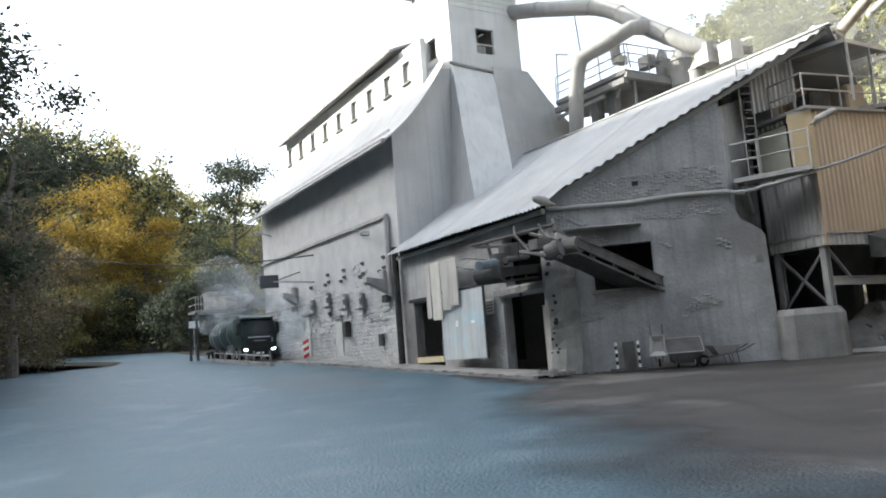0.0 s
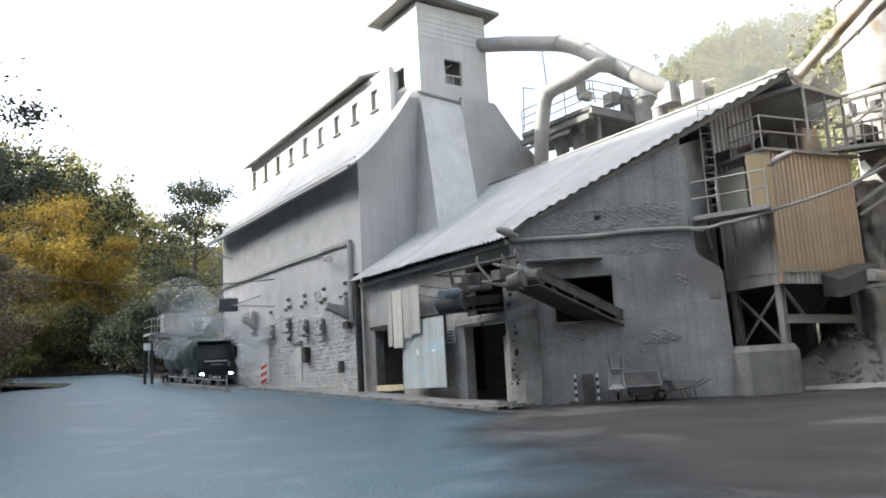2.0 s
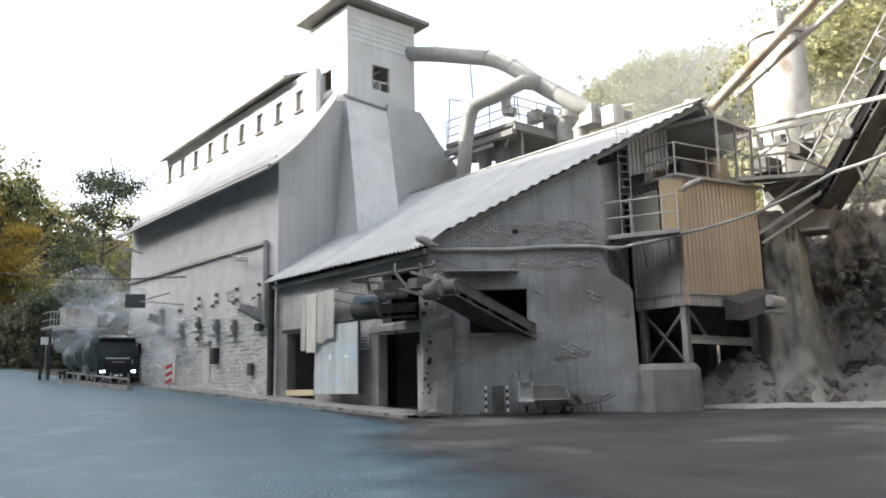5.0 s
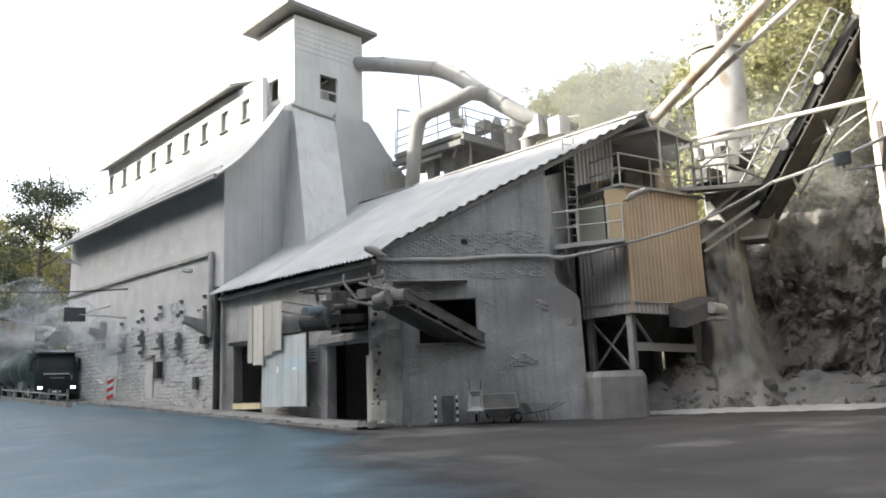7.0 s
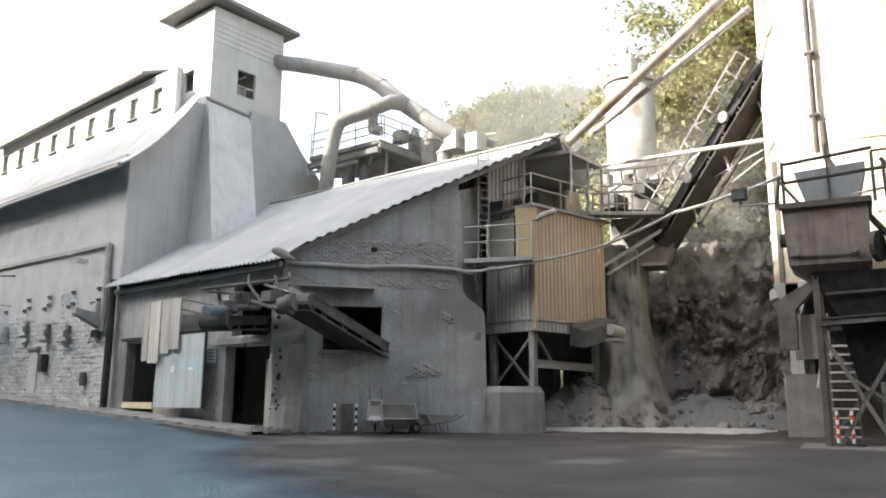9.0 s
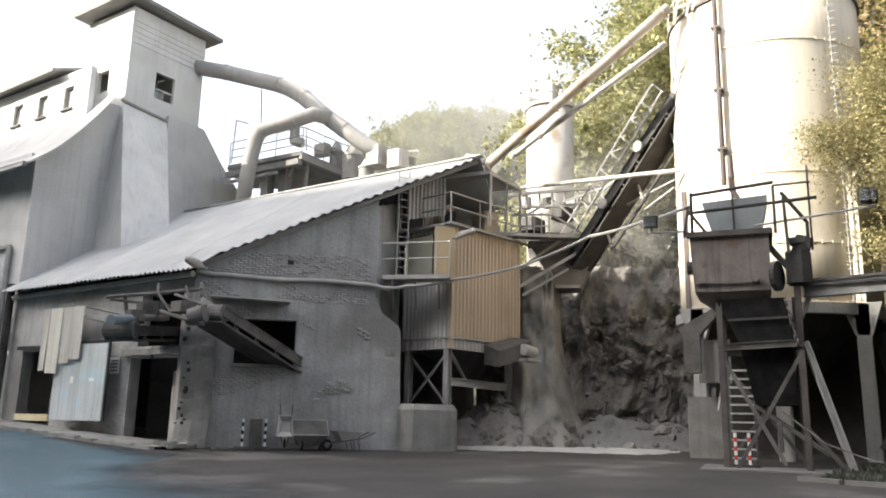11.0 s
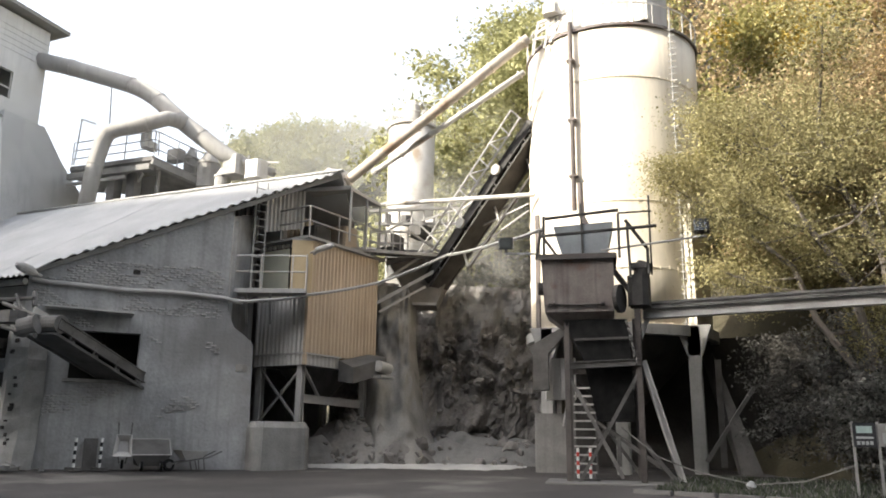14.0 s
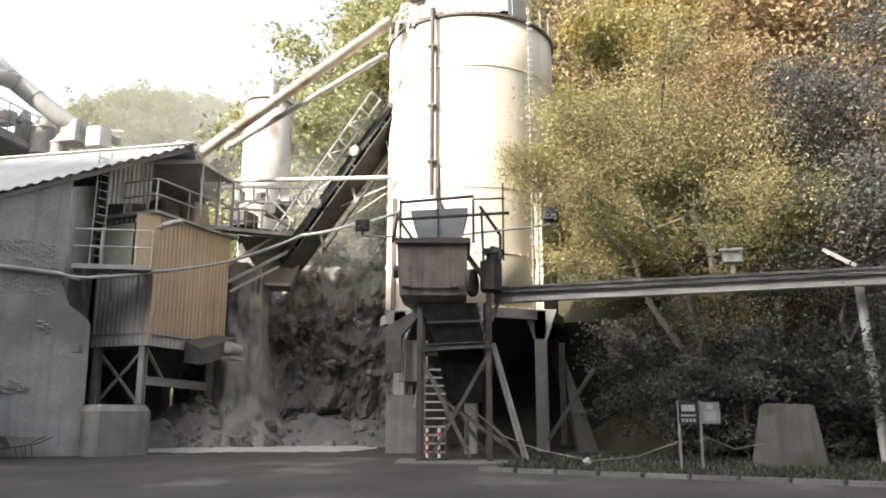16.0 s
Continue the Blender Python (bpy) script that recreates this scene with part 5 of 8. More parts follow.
    part("slant_plate", Shape().slab([silo_at(85.3, 4.7, -0.4) + o, silo_at(85.9, 4.7, 0.2) + o, polar(88.6, 28.4, 0.6) + o, polar(87.2, 28.4, 0.6) + o], (0.4, 0.1, 0)), RUST_GREY, t, "slanting grey chute plate")
    part("brace", Shape().beam(polar(85.1, 27.6, 1.0) + o, polar(88.4, 28.0, 3.4) + o, 0.12), RUST_GREY, t)
    part("brace", Shape().beam(polar(86.2, 29.0, 0.8) + o, polar(86.2, 29.0, 4.4) + o, 0.2), RUST_GREY, t)
    # Added near-black slab that stands for the deep shade under the silo.
    part("back_wall", Shape().slab([polar(76, 33.5, 0.3) + o, polar(91.5, 30.5, 0.3) + o, polar(91.5, 30.5, 5.4) + o, polar(76, 33.5, 5.4) + o], (0.3, 0, 0)), SHADE_DARK, t)
    # sheet house on top
    h = thing("silo_house", "white ribbed sheet house on top of the silo", "hut", at=(SILO.x, SILO.y, 17.5))
    for a, b, m in (((-2.0, 2.2, 0), (-2.2, -1.9, 0), GREY_SHEET), ((-2.2, -1.9, 0), (1.8, -2.2, 0), GREY_SHEET), ((1.8, -2.2, 0), (2.0, 2.0, 0), GREY_SHEET), ((2.0, 2.0, 0), (-2.0, 2.2, 0), GREY_SHEET)):
        part("sheet", corrugated(a, b, (0, 0, 4.0), 0.3, 0.05), m, h)
    part("roof", Shape().slab([(-2.5, 2.5, 4.0), (-2.5, -2.4, 4.0), (2.2, -2.5, 4.3), (2.3, 2.4, 4.3)], (0, 0, 0.1)), ROOF_EDGE, h)
    # gantry at the head of the tubes
    g = thing("tube_gantry", "pale steel gantry at the silo's rim", "gantry", at=(27.29, 7.10, 17.03))
    o = -Vector((27.29, 7.10, 17.03))
    for a, b in (((27.47, 7.97, 16.38), (27.53, 7.75, 17.75)), ((27.53, 7.75, 17.75), (27.43, 6.55, 17.90)), ((27.47, 7.97, 17.00), (27.43, 6.55, 17.15)), ((27.40, 7.48, 16.52), (27.46, 7.26, 17.90)), ((27.46, 7.26, 16.77), (27.40, 6.66, 18.03)), ((27.50, 7.86, 17.25), (27.44, 6.91, 17.71))):
        part("bar", Shape().beam(Vector(a) + o, Vector(b) + o, 0.09), PALE_STEEL, g)
    part("motor", Shape().box(Vector((27.49, 7.15, 18.05)) + o, (0.9, 0.6, 0.4), cut=0.1), PALE_STEEL, g)
    blk = thing("concrete_footing", "rounded concrete footing block under the cabin column", "footing", at=polar(55.3, 29.3, 0.45))
    part("block", Shape().add([(p.x, p.y, z) for z, k in ((-0.2, 1.0), (1.45, 0.97), (1.66, 0.86)) for p in (Matrix.Rotation(radians(-33), 4, "Z") @ Vector((x * k, y * k, 0)) for x, y in ((-1.05, -0.75), (-0.8, -0.95), (0.8, -0.95), (1.05, -0.7), (1.05, 0.8), (-1.05, 0.8)))],
                              [(5, 4, 3, 2, 1, 0), (12, 13, 14, 15, 16, 17)] + [(a + i, a + (i + 1) % 6, a + 6 + (i + 1) % 6, a + 6 + i) for a in (0, 6) for i in range(6)]), CONCRETE, blk)
    w = thing("concrete_plinth", "pale concrete wall at the foot of the silo", "plinth", at=polar(74.8, 28.0, 0.5))
    part("block", Shape().box((0, 0, 0.95), (0.5, 1.15, 2.1), pose(0, 0, 0, 0, 0, 15), cut=0.04), CONCRETE, w)
    e = thing("switch_cabinet", "grey ribbed cabinet hung between the columns", "cabinet", at=(26.12, 6.82, 2.96))
    for k in range(4):
        part("panel", Shape().box((0.05 * k, -0.34 + 0.27 * k - 0.1, 0.65), (0.5, 0.25, 1.35), pose(0, 0, 0, 0, 0, 12), cut=0.02), GREY_SHEET, e)
    part("stand", Shape().beam((0, -0.3, 0), (0.1, -0.1, -0.9), 0.08), GREY_STEEL, e)


def build_tubes():
    for a, b, r, m, lab in (((27.0, 15.98, 11.85), (27.45, 8.14, 17.13), 0.21, TUBE_TAN, "thick tan conveying tube up to the silo"), ((27.95, 15.2, 12.5), (27.2, 8.24, 15.57), 0.12, PALE_STEEL, "thinner pale tube under the thick one")):
        a, b = Vector(a), Vector(b)
        t = thing("conveying_tube", lab, "tube", "tubes to the silo", at=a)
        d = b - a
        part("tube", Shape().tube([Vector(), d * 0.3, d * 0.6, d], r, 16), m, t, smooth=True)
        for f in (0.02, 0.2, 0.4, 0.6, 0.8, 0.97):
            part("flange", Shape().tube([d * f, d * (f + 0.006)], r + 0.06, 16), m, t)


TUBE_TAN = mat("tan dusty tube", (0.40, 0.345, 0.28), (0.54, 0.485, 0.415), 0.75, 1.0, 20, 0.1, stain=(0.3, 0.2, 0.13), stain_scale=0.8, stain_amount=0.3)


def build_small_silo():
    c = polar(64.4, 46.0, 0)
    t = thing("small_silo", "slim pale silo with a railed top and filter", "silo", at=(c.x, c.y, 8.0))
    t.matrix_basis = Matrix.Translation(polar(64.4, 39.5, 7.1)) @ Matrix.Scale(0.859, 4)
    part("shell", Shape().tube([(0, 0, 0), (0, 0, 12.2)], 1.42, 40), PALE_STEEL, t, smooth=True)
    part("top", Shape().tube([(0, 0, 12.2), (0, 0, 12.4)], 1.55, 40), PALE_STEEL, t)
    part("filter", Shape().tube([(0, 0, 12.4), (0, 0, 13.8), (0, 0, 14.2)], [0.5, 0.5, 0.2], 16), PALE_STEEL, t)
    part("vent_pipe", Shape().tube([(0.9, -0.4, 12.4), (0.9, -0.4, 13.9), (0.5, -0.3, 14.2)], 0.13, 10), PALE_STEEL, t)
    for i in range(12):
        a = 2 * math.pi * i / 12
        p = Vector((1.45 * math.cos(a), 1.45 * math.sin(a), 12.4))
        part("rail_post", Shape().tube([p, p + Vector((0, 0, 1.1))], 0.03, 5), PALE_STEEL, t)
    for z in (12.95, 13.5):
        part("rail", ring(1.42, z, 0.05, 0.05, 24), PALE_STEEL, t)
    p = polar(63.2, 45.0, 0) - c
    for dx in (0, 0.4):
        part("ladder_rail", Shape().tube([(p.x, p.y + dx, 0), (p.x, p.y + dx, 13.2)], 0.035, 5), PALE_STEEL, t)


# ---- loading hopper on its trestle ----
def build_hopper():
    A, B = polar(76.0, 23.6, 0.4), polar(81.0, 23.6, 0.4)
    u = (B - A)
    width = u.length
    u.normalize()
    v = Vector((-u.y, u.x, 0))
    if v.x < 0:
        v = -v
    t = thing("loading_hopper", "rust-stained steel loading hopper on a braced trestle", "hopper", at=A)

    def H(a, b, z):
        return u * a + v * b + Vector((0, 0, z - 0.4))

    W = width
    legs = [H(0, 0, 0.4), H(W, 0, 0.4), H(0, 2.0, 0.5), H(W, 2.0, 0.5)]
    for p in legs:
        part("leg", Shape().ibeam(p, Vector((p.x, p.y, 5.0)), 0.16, 0.16, 0.025, up=(1, 0, 0)), RUST_DARK, t)
    part("leg", Shape().ibeam(H(W + 1.1, 0.4, 0.4), H(W + 0.1, 0.1, 3.9), 0.16, 0.16, 0.025), GREY_STEEL, t)
    for a, b in ((H(0.05, 0, 3.4), H(W * 0.72, -0.1, 0.6)), (H(W, 0, 3.6), H(0.25, -0.1, 0.45)), (H(0, 2, 3.4), H(W, 2, 0.6)), (H(W, 2, 3.4), H(0, 2, 0.6)), (H(W, 0, 1.6), H(W + 0.9, 0.2, 0.5)), (H(0.5, 1.4, 2.4), H(W + 0.5, 0.3, 0.9)), (H(W * 0.68, 0.5, 1.75), H(W * 0.68, 0.5, 0.9))):
        part("brace", Shape().beam(a, b, 0.1), RUST_GREY, t)
    part("cross_beam", Shape().ibeam(H(-0.05, -0.05, 3.75), H(W + 0.05, -0.05, 3.85), 0.14, 0.2), RUST_GREY, t)
    part("cross_beam", Shape().ibeam(H(-0.05, 2, 3.75), H(W + 0.05, 2, 3.85), 0.14, 0.2), RUST_DARK, t)
    # box with slightly tapered sides and a rolled lower lip
    x0, x1 = -0.72, 1.42
    z0, z1 = 5.3, 6.95
    part("bin", Shape().add([H(x0, -0.35, z1), H(x1, -0.35, z1), H(x1, 1.6, z1), H(x0, 1.6, z1), H(x0 + 0.1, -0.3, z0), H(x1 - 0.02, -0.3, z0), H(x1 - 0.02, 1.5, z0), H(x0 + 0.1, 1.5, z0), H(x0 + 0.55, 0.1, z0 - 0.35), H(x1 - 0.1, 0.1, z0 - 0.3), H(x1 - 0.1, 1.3, z0 - 0.3), H(x0 + 0.55, 1.3, z0 - 0.35)],
                            [(0, 4, 5, 1), (1, 5, 6, 2), (2, 6, 7, 3), (3, 7, 4, 0), (4, 8, 9, 5), (5, 9, 10, 6), (6, 10, 11, 7), (7, 11, 8, 4), (8, 11, 10, 9), (0, 1, 2, 3)]), RUST, t, "rust-stained riveted bin")
    part("rim", Shape().beam(H(x0 - 0.06, -0.4, z1), H(x1 + 0.06, -0.4, z1), 0.14, 0.16), RUST_DARK, t)
    part("rim", Shape().beam(H(x1 + 0.03, -0.4, z1), H(x1 + 0.03, 1.6, z1), 0.14, 0.16), RUST_DARK, t)
    part("lip", Shape().tube([H(x0 + 0.15, -0.36, z0 + 0.22), H(x1 - 0.3, -0.36, z0 + 0.2)], 0.03, 8), RUST_DARK, t)
    for a in (x0 + 0.3, x1 - 0.42):
        part("lug", Shape().tube([H(a, -0.34, z0 + 0.3), H(a, -0.55, z0 + 0.3)], 0.09, 10), RUST, t)
    part("pivot", Shape().tube([H(x0 - 0.12, 0.2, 6.1), H(x0 + 0.05, 0.2, 6.1)], 0.2, 12), DARK_STEEL, t)
    # funnel
    part("funnel", Shape().add([H(-0.35, 0.0, 8.0), H(1.45, 0.0, 8.1), H(1.45, 1.5, 8.1), H(-0.35, 1.5, 8.0), H(-0.02, 0.15, 6.9), H(1.18, 0.15, 6.9), H(1.18, 1.2, 6.9), H(-0.02, 1.2, 6.9)], [(0, 4, 5, 1), (1, 5, 6, 2), (2, 6, 7, 3), (3, 7, 4, 0), (4, 7, 6, 5), (0, 1, 2, 3)]), FUNNEL, t, "pale blue-grey funnel")
    part("funnel_rib", Shape().beam(H(0.5, -0.05, 8.7), H(0.52, 0.08, 6.95), 0.05), DARK_STEEL, t)
    part("feed_pipe", Shape().tube([H(0.72, 0.6, 8.05), H(0.52, 0.6, 8.45), H(0.48, 0.7, 9.6)], 0.09, 8), RUST, t)
    # guard rails round the top
    for a, b, z in ((-0.65, 2.7, 7.72), (-0.65, 1.62, 8.25)):
        part("rail", Shape().tube([H(a, -0.3, z - 0.08), H(b, -0.3, z + 0.12)], 0.05, 8), DARK_STEEL, t)
    for a in (-0.62, 1.6):
        part("post", Shape().beam(H(a, -0.3, 6.9), H(a, -0.3, 8.25), 0.07), DARK_STEEL, t)
    part("post", Shape().tube([H(2.55, 0.4, 6.5), H(2.55, 0.4, 9.0)], 0.03, 6), DARK_STEEL, t)
    part("rail", Shape().tube([H(1.6, -0.2, 8.3), H(2.6, 0.4, 8.5)], 0.03, 6), DARK_STEEL, t)
    for a, b in ((H(-0.75, -0.35, 7.75), H(-0.2, -0.3, 6.95)), (H(-0.85, -0.35, 6.9), H(-0.7, -0.35, 7.8)), (H(1.8, -0.3, 8.05), H(2.4, -0.2, 7.2)), (H(1.85, -0.3, 7.9), H(1.9, -0.3, 6.3)), (H(2.42, -0.2, 7.2), H(2.42, -0.2, 6.4))):
        part("stay", Shape().beam(a, b, 0.08), DARK_STEEL, t)
    # drive on the side
    m = part("drive", Shape().box(H(2.15, 0.2, 5.95), (0.8, 0.6, 0.9), cut=0.15), DARK_STEEL, t, "dark greasy drive unit")
    part("motor", Shape().tube([H(2.1, 0.1, 6.1), H(2.35, 0.1, 6.8)], 0.24, 14), DARK_STEEL, m)
    part("gear", Shape().tube([H(1.5, -0.1, 5.7), H(1.62, -0.15, 5.7)], 0.42, 18), DARK_STEEL, m)
    part("cap", Shape().box(H(2.2, 0.1, 6.7), (0.5, 0.5, 0.16), cut=0.05), RUST_GREY, m)
    part("bracket", Shape().beam(H(1.4, 0, 6.6), H(2.2, 0.1, 5.5), 0.2, 0.12), DARK_STEEL, m)
    for k in range(6):
        part("chain_link", ring(0.09, 0, 0.03, 0.04, 10), RUST_GREY, m).matrix_basis = Matrix.Translation(H(1.75 + 0.04 * k, -0.15, 4.95 - 0.22 * k)) @ pose(0, 0, 0, 70, 20 * k, 0)
    # rubber skirts and belt chute under the bin
    part("skirt", Shape().add([H(-0.1, -0.1, 5.1), H(1.75, -0.1, 5.1), H(1.75, 1.2, 5.1), H(-0.1, 1.2, 5.1), H(0.55, 0.0, 3.75), H(1.85, 0.0, 3.75), H(1.85, 1.2, 3.75), H(0.55, 1.2, 3.75)], [(0, 4, 5, 1), (1, 5, 6, 2), (2, 6, 7, 3), (3, 7, 4, 0), (4, 7, 6, 5), (0, 1, 2, 3)]), RUBBER, t, "black rubber skirt")
    part("skirt_band", Shape().beam(H(0.2, -0.16, 4.5), H(1.82, -0.16, 4.55), 0.04, 0.06), DARK_STEEL, t)
    part("chute", Shape().add([H(0.5, 0.3, 3.7), H(1.85, 0.3, 3.7), H(1.85, 2.2, 3.7), H(0.5, 2.2, 3.7), H(0.8, 0.6, 2.2), H(1.9, 0.6, 2.2), H(1.9, 2.4, 2.2), H(0.8, 2.4, 2.2)], [(0, 4, 5, 1), (1, 5, 6, 2), (2, 6, 7, 3), (3, 7, 4, 0), (4, 7, 6, 5), (0, 1, 2, 3)]), RUBBER, t)
    # pale downpipe chute on the far side
    part("side_chute", Shape().slab([H(-1.4, 2.6, 4.6), H(-0.2, 2.6, 5.3), H(-0.2, 2.6, 5.0), H(-0.75, 2.6, 4.4), H(-0.75, 2.6, 3.2), H(-1.25, 2.6, 3.2), H(-1.25, 2.6, 4.35)], v * 0.5), RUST_GREY, t)
    # ladder stair inside the trestle
    for s in (0.1, 0.75):
        part("stringer", Shape().beam(H(s, 1.1, 0.5), H(s, 1.5, 3.4), 0.07), RUST_GREY, t)
    for k in range(11):
        part("tread", Shape().box(H(0.42, 1.1 + 0.04 * k, 0.7 + 0.25 * k), (0.25, 0.65, 0.05), pose(0, 0, 0, 0, 0, math.degrees(math.atan2(u.y, u.x)) - 90)), GREY_STEEL, t)
    part("base_plate", Shape().box(H(W / 2, 0.7, 0.42), (3.2, 3.4, 0.14), pose(0, 0, 0, 0, 0, 12)), KERB_DARK, t)
    # floodlights on arms
    for a, b, g in (((22.51, 6.38, 7.10), (22.01, 7.35, 7.07), -1), ((23.13, 4.67, 7.21), (22.94, 1.60, 7.36), 1)):
        f = thing("floodlight", "black floodlight on a long tube arm by the hopper", "floodlight", "floodlights on arms", at=a)
        d = Vector(b) - Vector(a)
        part("arm", Shape().tube([Vector(), d], 0.035, 8), GREY_STEEL, f)
        hd = d * 0.96 + Vector((0, 0, 0.3 if g > 0 else 0.32))
        part("housing", Shape().box(hd, (0.28, 0.42, 0.36), pose(0, 0, 0, 0, 14 * g, 10), cut=0.04), BLACK_PLASTIC, f)
        part("glass", Shape().box(hd + Vector((-0.15, 0, -0.02)), (0.012, 0.36, 0.28), pose(0, 0, 0, 0, 14 * g, 10)), GLASS, f)
        part("bracket", Shape().beam(d * 0.96, hd, 0.05), DARK_STEEL, f)
    for az_deg in (76.55, 77.4):
        marker_post(polar(az_deg, 24.0, 0.46), 0.95, True)


RUST_DARK = mat("dark rusty steel", (0.045, 0.039, 0.036), (0.10, 0.088, 0.08), 0.8, 2, 25, 0.3, metal=0.2)
FUNNEL = mat("blue-grey funnel paint", (0.26, 0.28, 0.29), (0.38, 0.40, 0.41), 0.7, 1.2, 20, 0.1, streak=0.2)


def marker_post(at, height, red):
    t = thing("marker_post", "slim red and white striped marker post on a foot" if red else "slim black and white marker post on a rubber foot", "marker post", "red striped posts" if red else "marker posts by the wall", at=at)
    part("foot", Shape().box((0, 0, 0.05), (0.3, 0.55, 0.1), cut=0.06), RUST_GREY, t)
    n = 7
    for k in range(n):
        z0 = 0.1 + (height - 0.1) * k / n
        m = (RED_PAINT if red else BLACK_PLASTIC) if k % 2 else WHITE_PAINT
        part("stripe", Shape().tube([(0, 0, z0), (0, 0, z0 + (height - 0.1) / n)], 0.042, 10, cap=k in (0, n - 1)), m, t)


def build_pipe_bridge():
    a, b = polar(81.4, 24.2, 5.35), polar(113, 25.5, 5.55)
    t = thing("pipe_bridge", "grey steel pipe bridge crossing in front of the trees", "pipe bridge", at=a)
    d = b - a
    part("beam", Shape().ibeam(Vector(), d, 0.3, 0.34, 0.05), GREY_STEEL, t)
    for k, (dy, r) in enumerate(((-0.22, 0.06), (-0.12, 0.04), (0.16, 0.07))):
        part("pipe", Shape().tube([Vector((-0.1, 0, 0.22 + dy * 0.3)), d + Vector((-0.1, 0, 0.22 + dy * 0.3))], r, 8), RUST_GREY, t)
    L = d.length
    n = d.normalized()
    part("lamp_post", Shape().tube([n * 7.05 + Vector((0, 0, 0.2)), n * 7.05 + Vector((0, 0, 0.65))], 0.06, 8), GREY_STEEL, t)
    h = part("lamp_head", Shape().box(n * 7.05 + Vector((0, 0, 0.85)), (0.35, 0.55, 0.32), cut=0.07), PALE_STEEL, t, "pale lamp housing on the bridge")
    part("hood", Shape().box(n * 7.05 + Vector((-0.05, 0.05, 1.04)), (0.45, 0.62, 0.06)), PALE_STEEL, h)
    part("strut", Shape().beam(n * 0.2, Vector((0, 0.2, -0.9)), 0.12), GREY_STEEL, t)
    p = polar(106.3, 25.3, 0.4)
    c = thing("bridge_pole", "slim grey steel pole carrying the pipe bridge", "pole", at=p)
    part("pole", Shape().tube([(0, 0, 0), (-0.1, 0.25, 5.1)], 0.13, 10), GREY_STEEL, c)
    part("stay", Shape().beam((-0.1, 0.25, 5.6), (0.3, 1.0, 6.2), 0.12), GREY_STEEL, c)
    part("cable_loop", Shape().tube([(-0.2, 0.6, 5.0), (-0.4, 0.9, 4.0), (-0.2, 0.7, 3.4), (0, 0.2, 4.2)], 0.04, 6), RUST_GREY, c)


# Pale rope and white boards, their colours darkened for the shade there.
ROPE = mat("pale rope darkened for shade", (0.10, 0.096, 0.088), (0.19, 0.183, 0.17), 0.95, 6, 60, 0.3)
SHADED_WHITE = mat("white board dimmed for shade", (0.20, 0.205, 0.20), (0.32, 0.325, 0.32), 0.8, 3, 30, 0.1)


def build_notice_board():
    a, b = polar(94.0, 21.0, 0.42), polar(95.4, 21.1, 0.42)
    t = thing("notice_board", "two-panel notice board on slim posts in the grass", "notice board", at=a)
    d = b - a
    for p in (Vector(), d):
        part("post", Shape().beam(p, p + Vector((0, 0, 1.72)), 0.06), DUSTY_IRON, t)
    u = d.normalized()
    n = Vector((-1, 0.05, 0)) * 0.05
    c = u * 0.24 + Vector((0, 0, 1.42)) + n
    R = pose(0, 0, 0, 0, 0, math.degrees(math.atan2(u.y, u.x)) + 90)
    k = part("black_panel", Shape().box(c, (0.04, 0.48, 0.55), R), BLACK_PLASTIC, t)
    part("picture", Shape().box(c + n * 0.6 + Vector((0, 0, 0.12)), (0.012, 0.33, 0.16), R), PALE_GREEN, k)
    part("bar", Shape().box(c + n * 0.6 + Vector((0, 0, -0.06)), (0.012, 0.36, 0.05), R), SHADED_WHITE, k)
    for j in range(4):
        part("bar", Shape().box(c + n * 0.6 + u * (-0.135 + 0.09 * j) + Vector((0, 0, -0.18)), (0.012, 0.065, 0.08), R), SHADED_WHITE, k)
    c2 = u * 0.76 + Vector((0, 0, 1.42)) + n
    # Pale panel in a darker colour that carries the shade on it.
    k = part("pale_panel", Shape().box(c2, (0.03, 0.48, 0.52), R), DUSTY_IRON, t)
    part("paper", Shape().box(c2 + n * 0.6 + Vector((0, 0, -0.07)), (0.01, 0.3, 0.24), R), SHADED_WHITE, k)
    part("paper", Shape().box(c2 + n * 0.6 + Vector((0, 0, 0.15)), (0.01, 0.15, 0.11), R), SHADED_WHITE, k)
    s = thing("concrete_block", "tapered grey concrete block in the grass", "concrete block", at=polar(100.85, 23.0, 0.35))
    part("block", Shape().add([(-0.5, -0.85, 0), (0.5, -0.75, 0), (0.5, 0.95, 0), (-0.5, 0.85, 0), (-0.3, -0.62, 1.72), (0.3, -0.6, 1.68), (0.3, 0.62, 1.72), (-0.3, 0.6, 1.75)], [(3, 2, 1, 0), (4, 5, 6, 7), (0, 1, 5, 4), (1, 2, 6, 5), (2, 3, 7, 6), (3, 0, 4, 7)]), OLD_BLOCK, s)
    bev = s.children[0].modifiers.new("edge", "BEVEL")
    bev.width, bev.segments = 0.06, 2
    # rope with a float between hopper and board
    pts = [polar(79.6, 23.8, 2.0), polar(82.0, 23.2, 1.2), polar(84.5, 22.4, 0.85), polar(88.0, 21.6, 0.62), polar(91.0, 21.2, 0.75), polar(94.0, 21.0, 1.15)]
    whole("barrier_rope", Shape().tube(pts, 0.018, 6), ROPE, "slack pale rope strung along the verge", "rope")
    whole("rope_float", Shape().tube([polar(87.7, 21.6, 0.5), polar(87.75, 21.58, 0.6), polar(87.8, 21.56, 0.7)], [0.06, 0.13, 0.05], 10), SHADED_WHITE, "round grey-white float on the rope", "float")
    whole("barrier_rope", Shape().tube([polar(95.4, 21.1, 1.3), polar(97.5, 21.8, 0.95), polar(99.5, 22.6, 1.1)], 0.018, 6), ROPE, "slack pale rope beside the notice board", "rope")


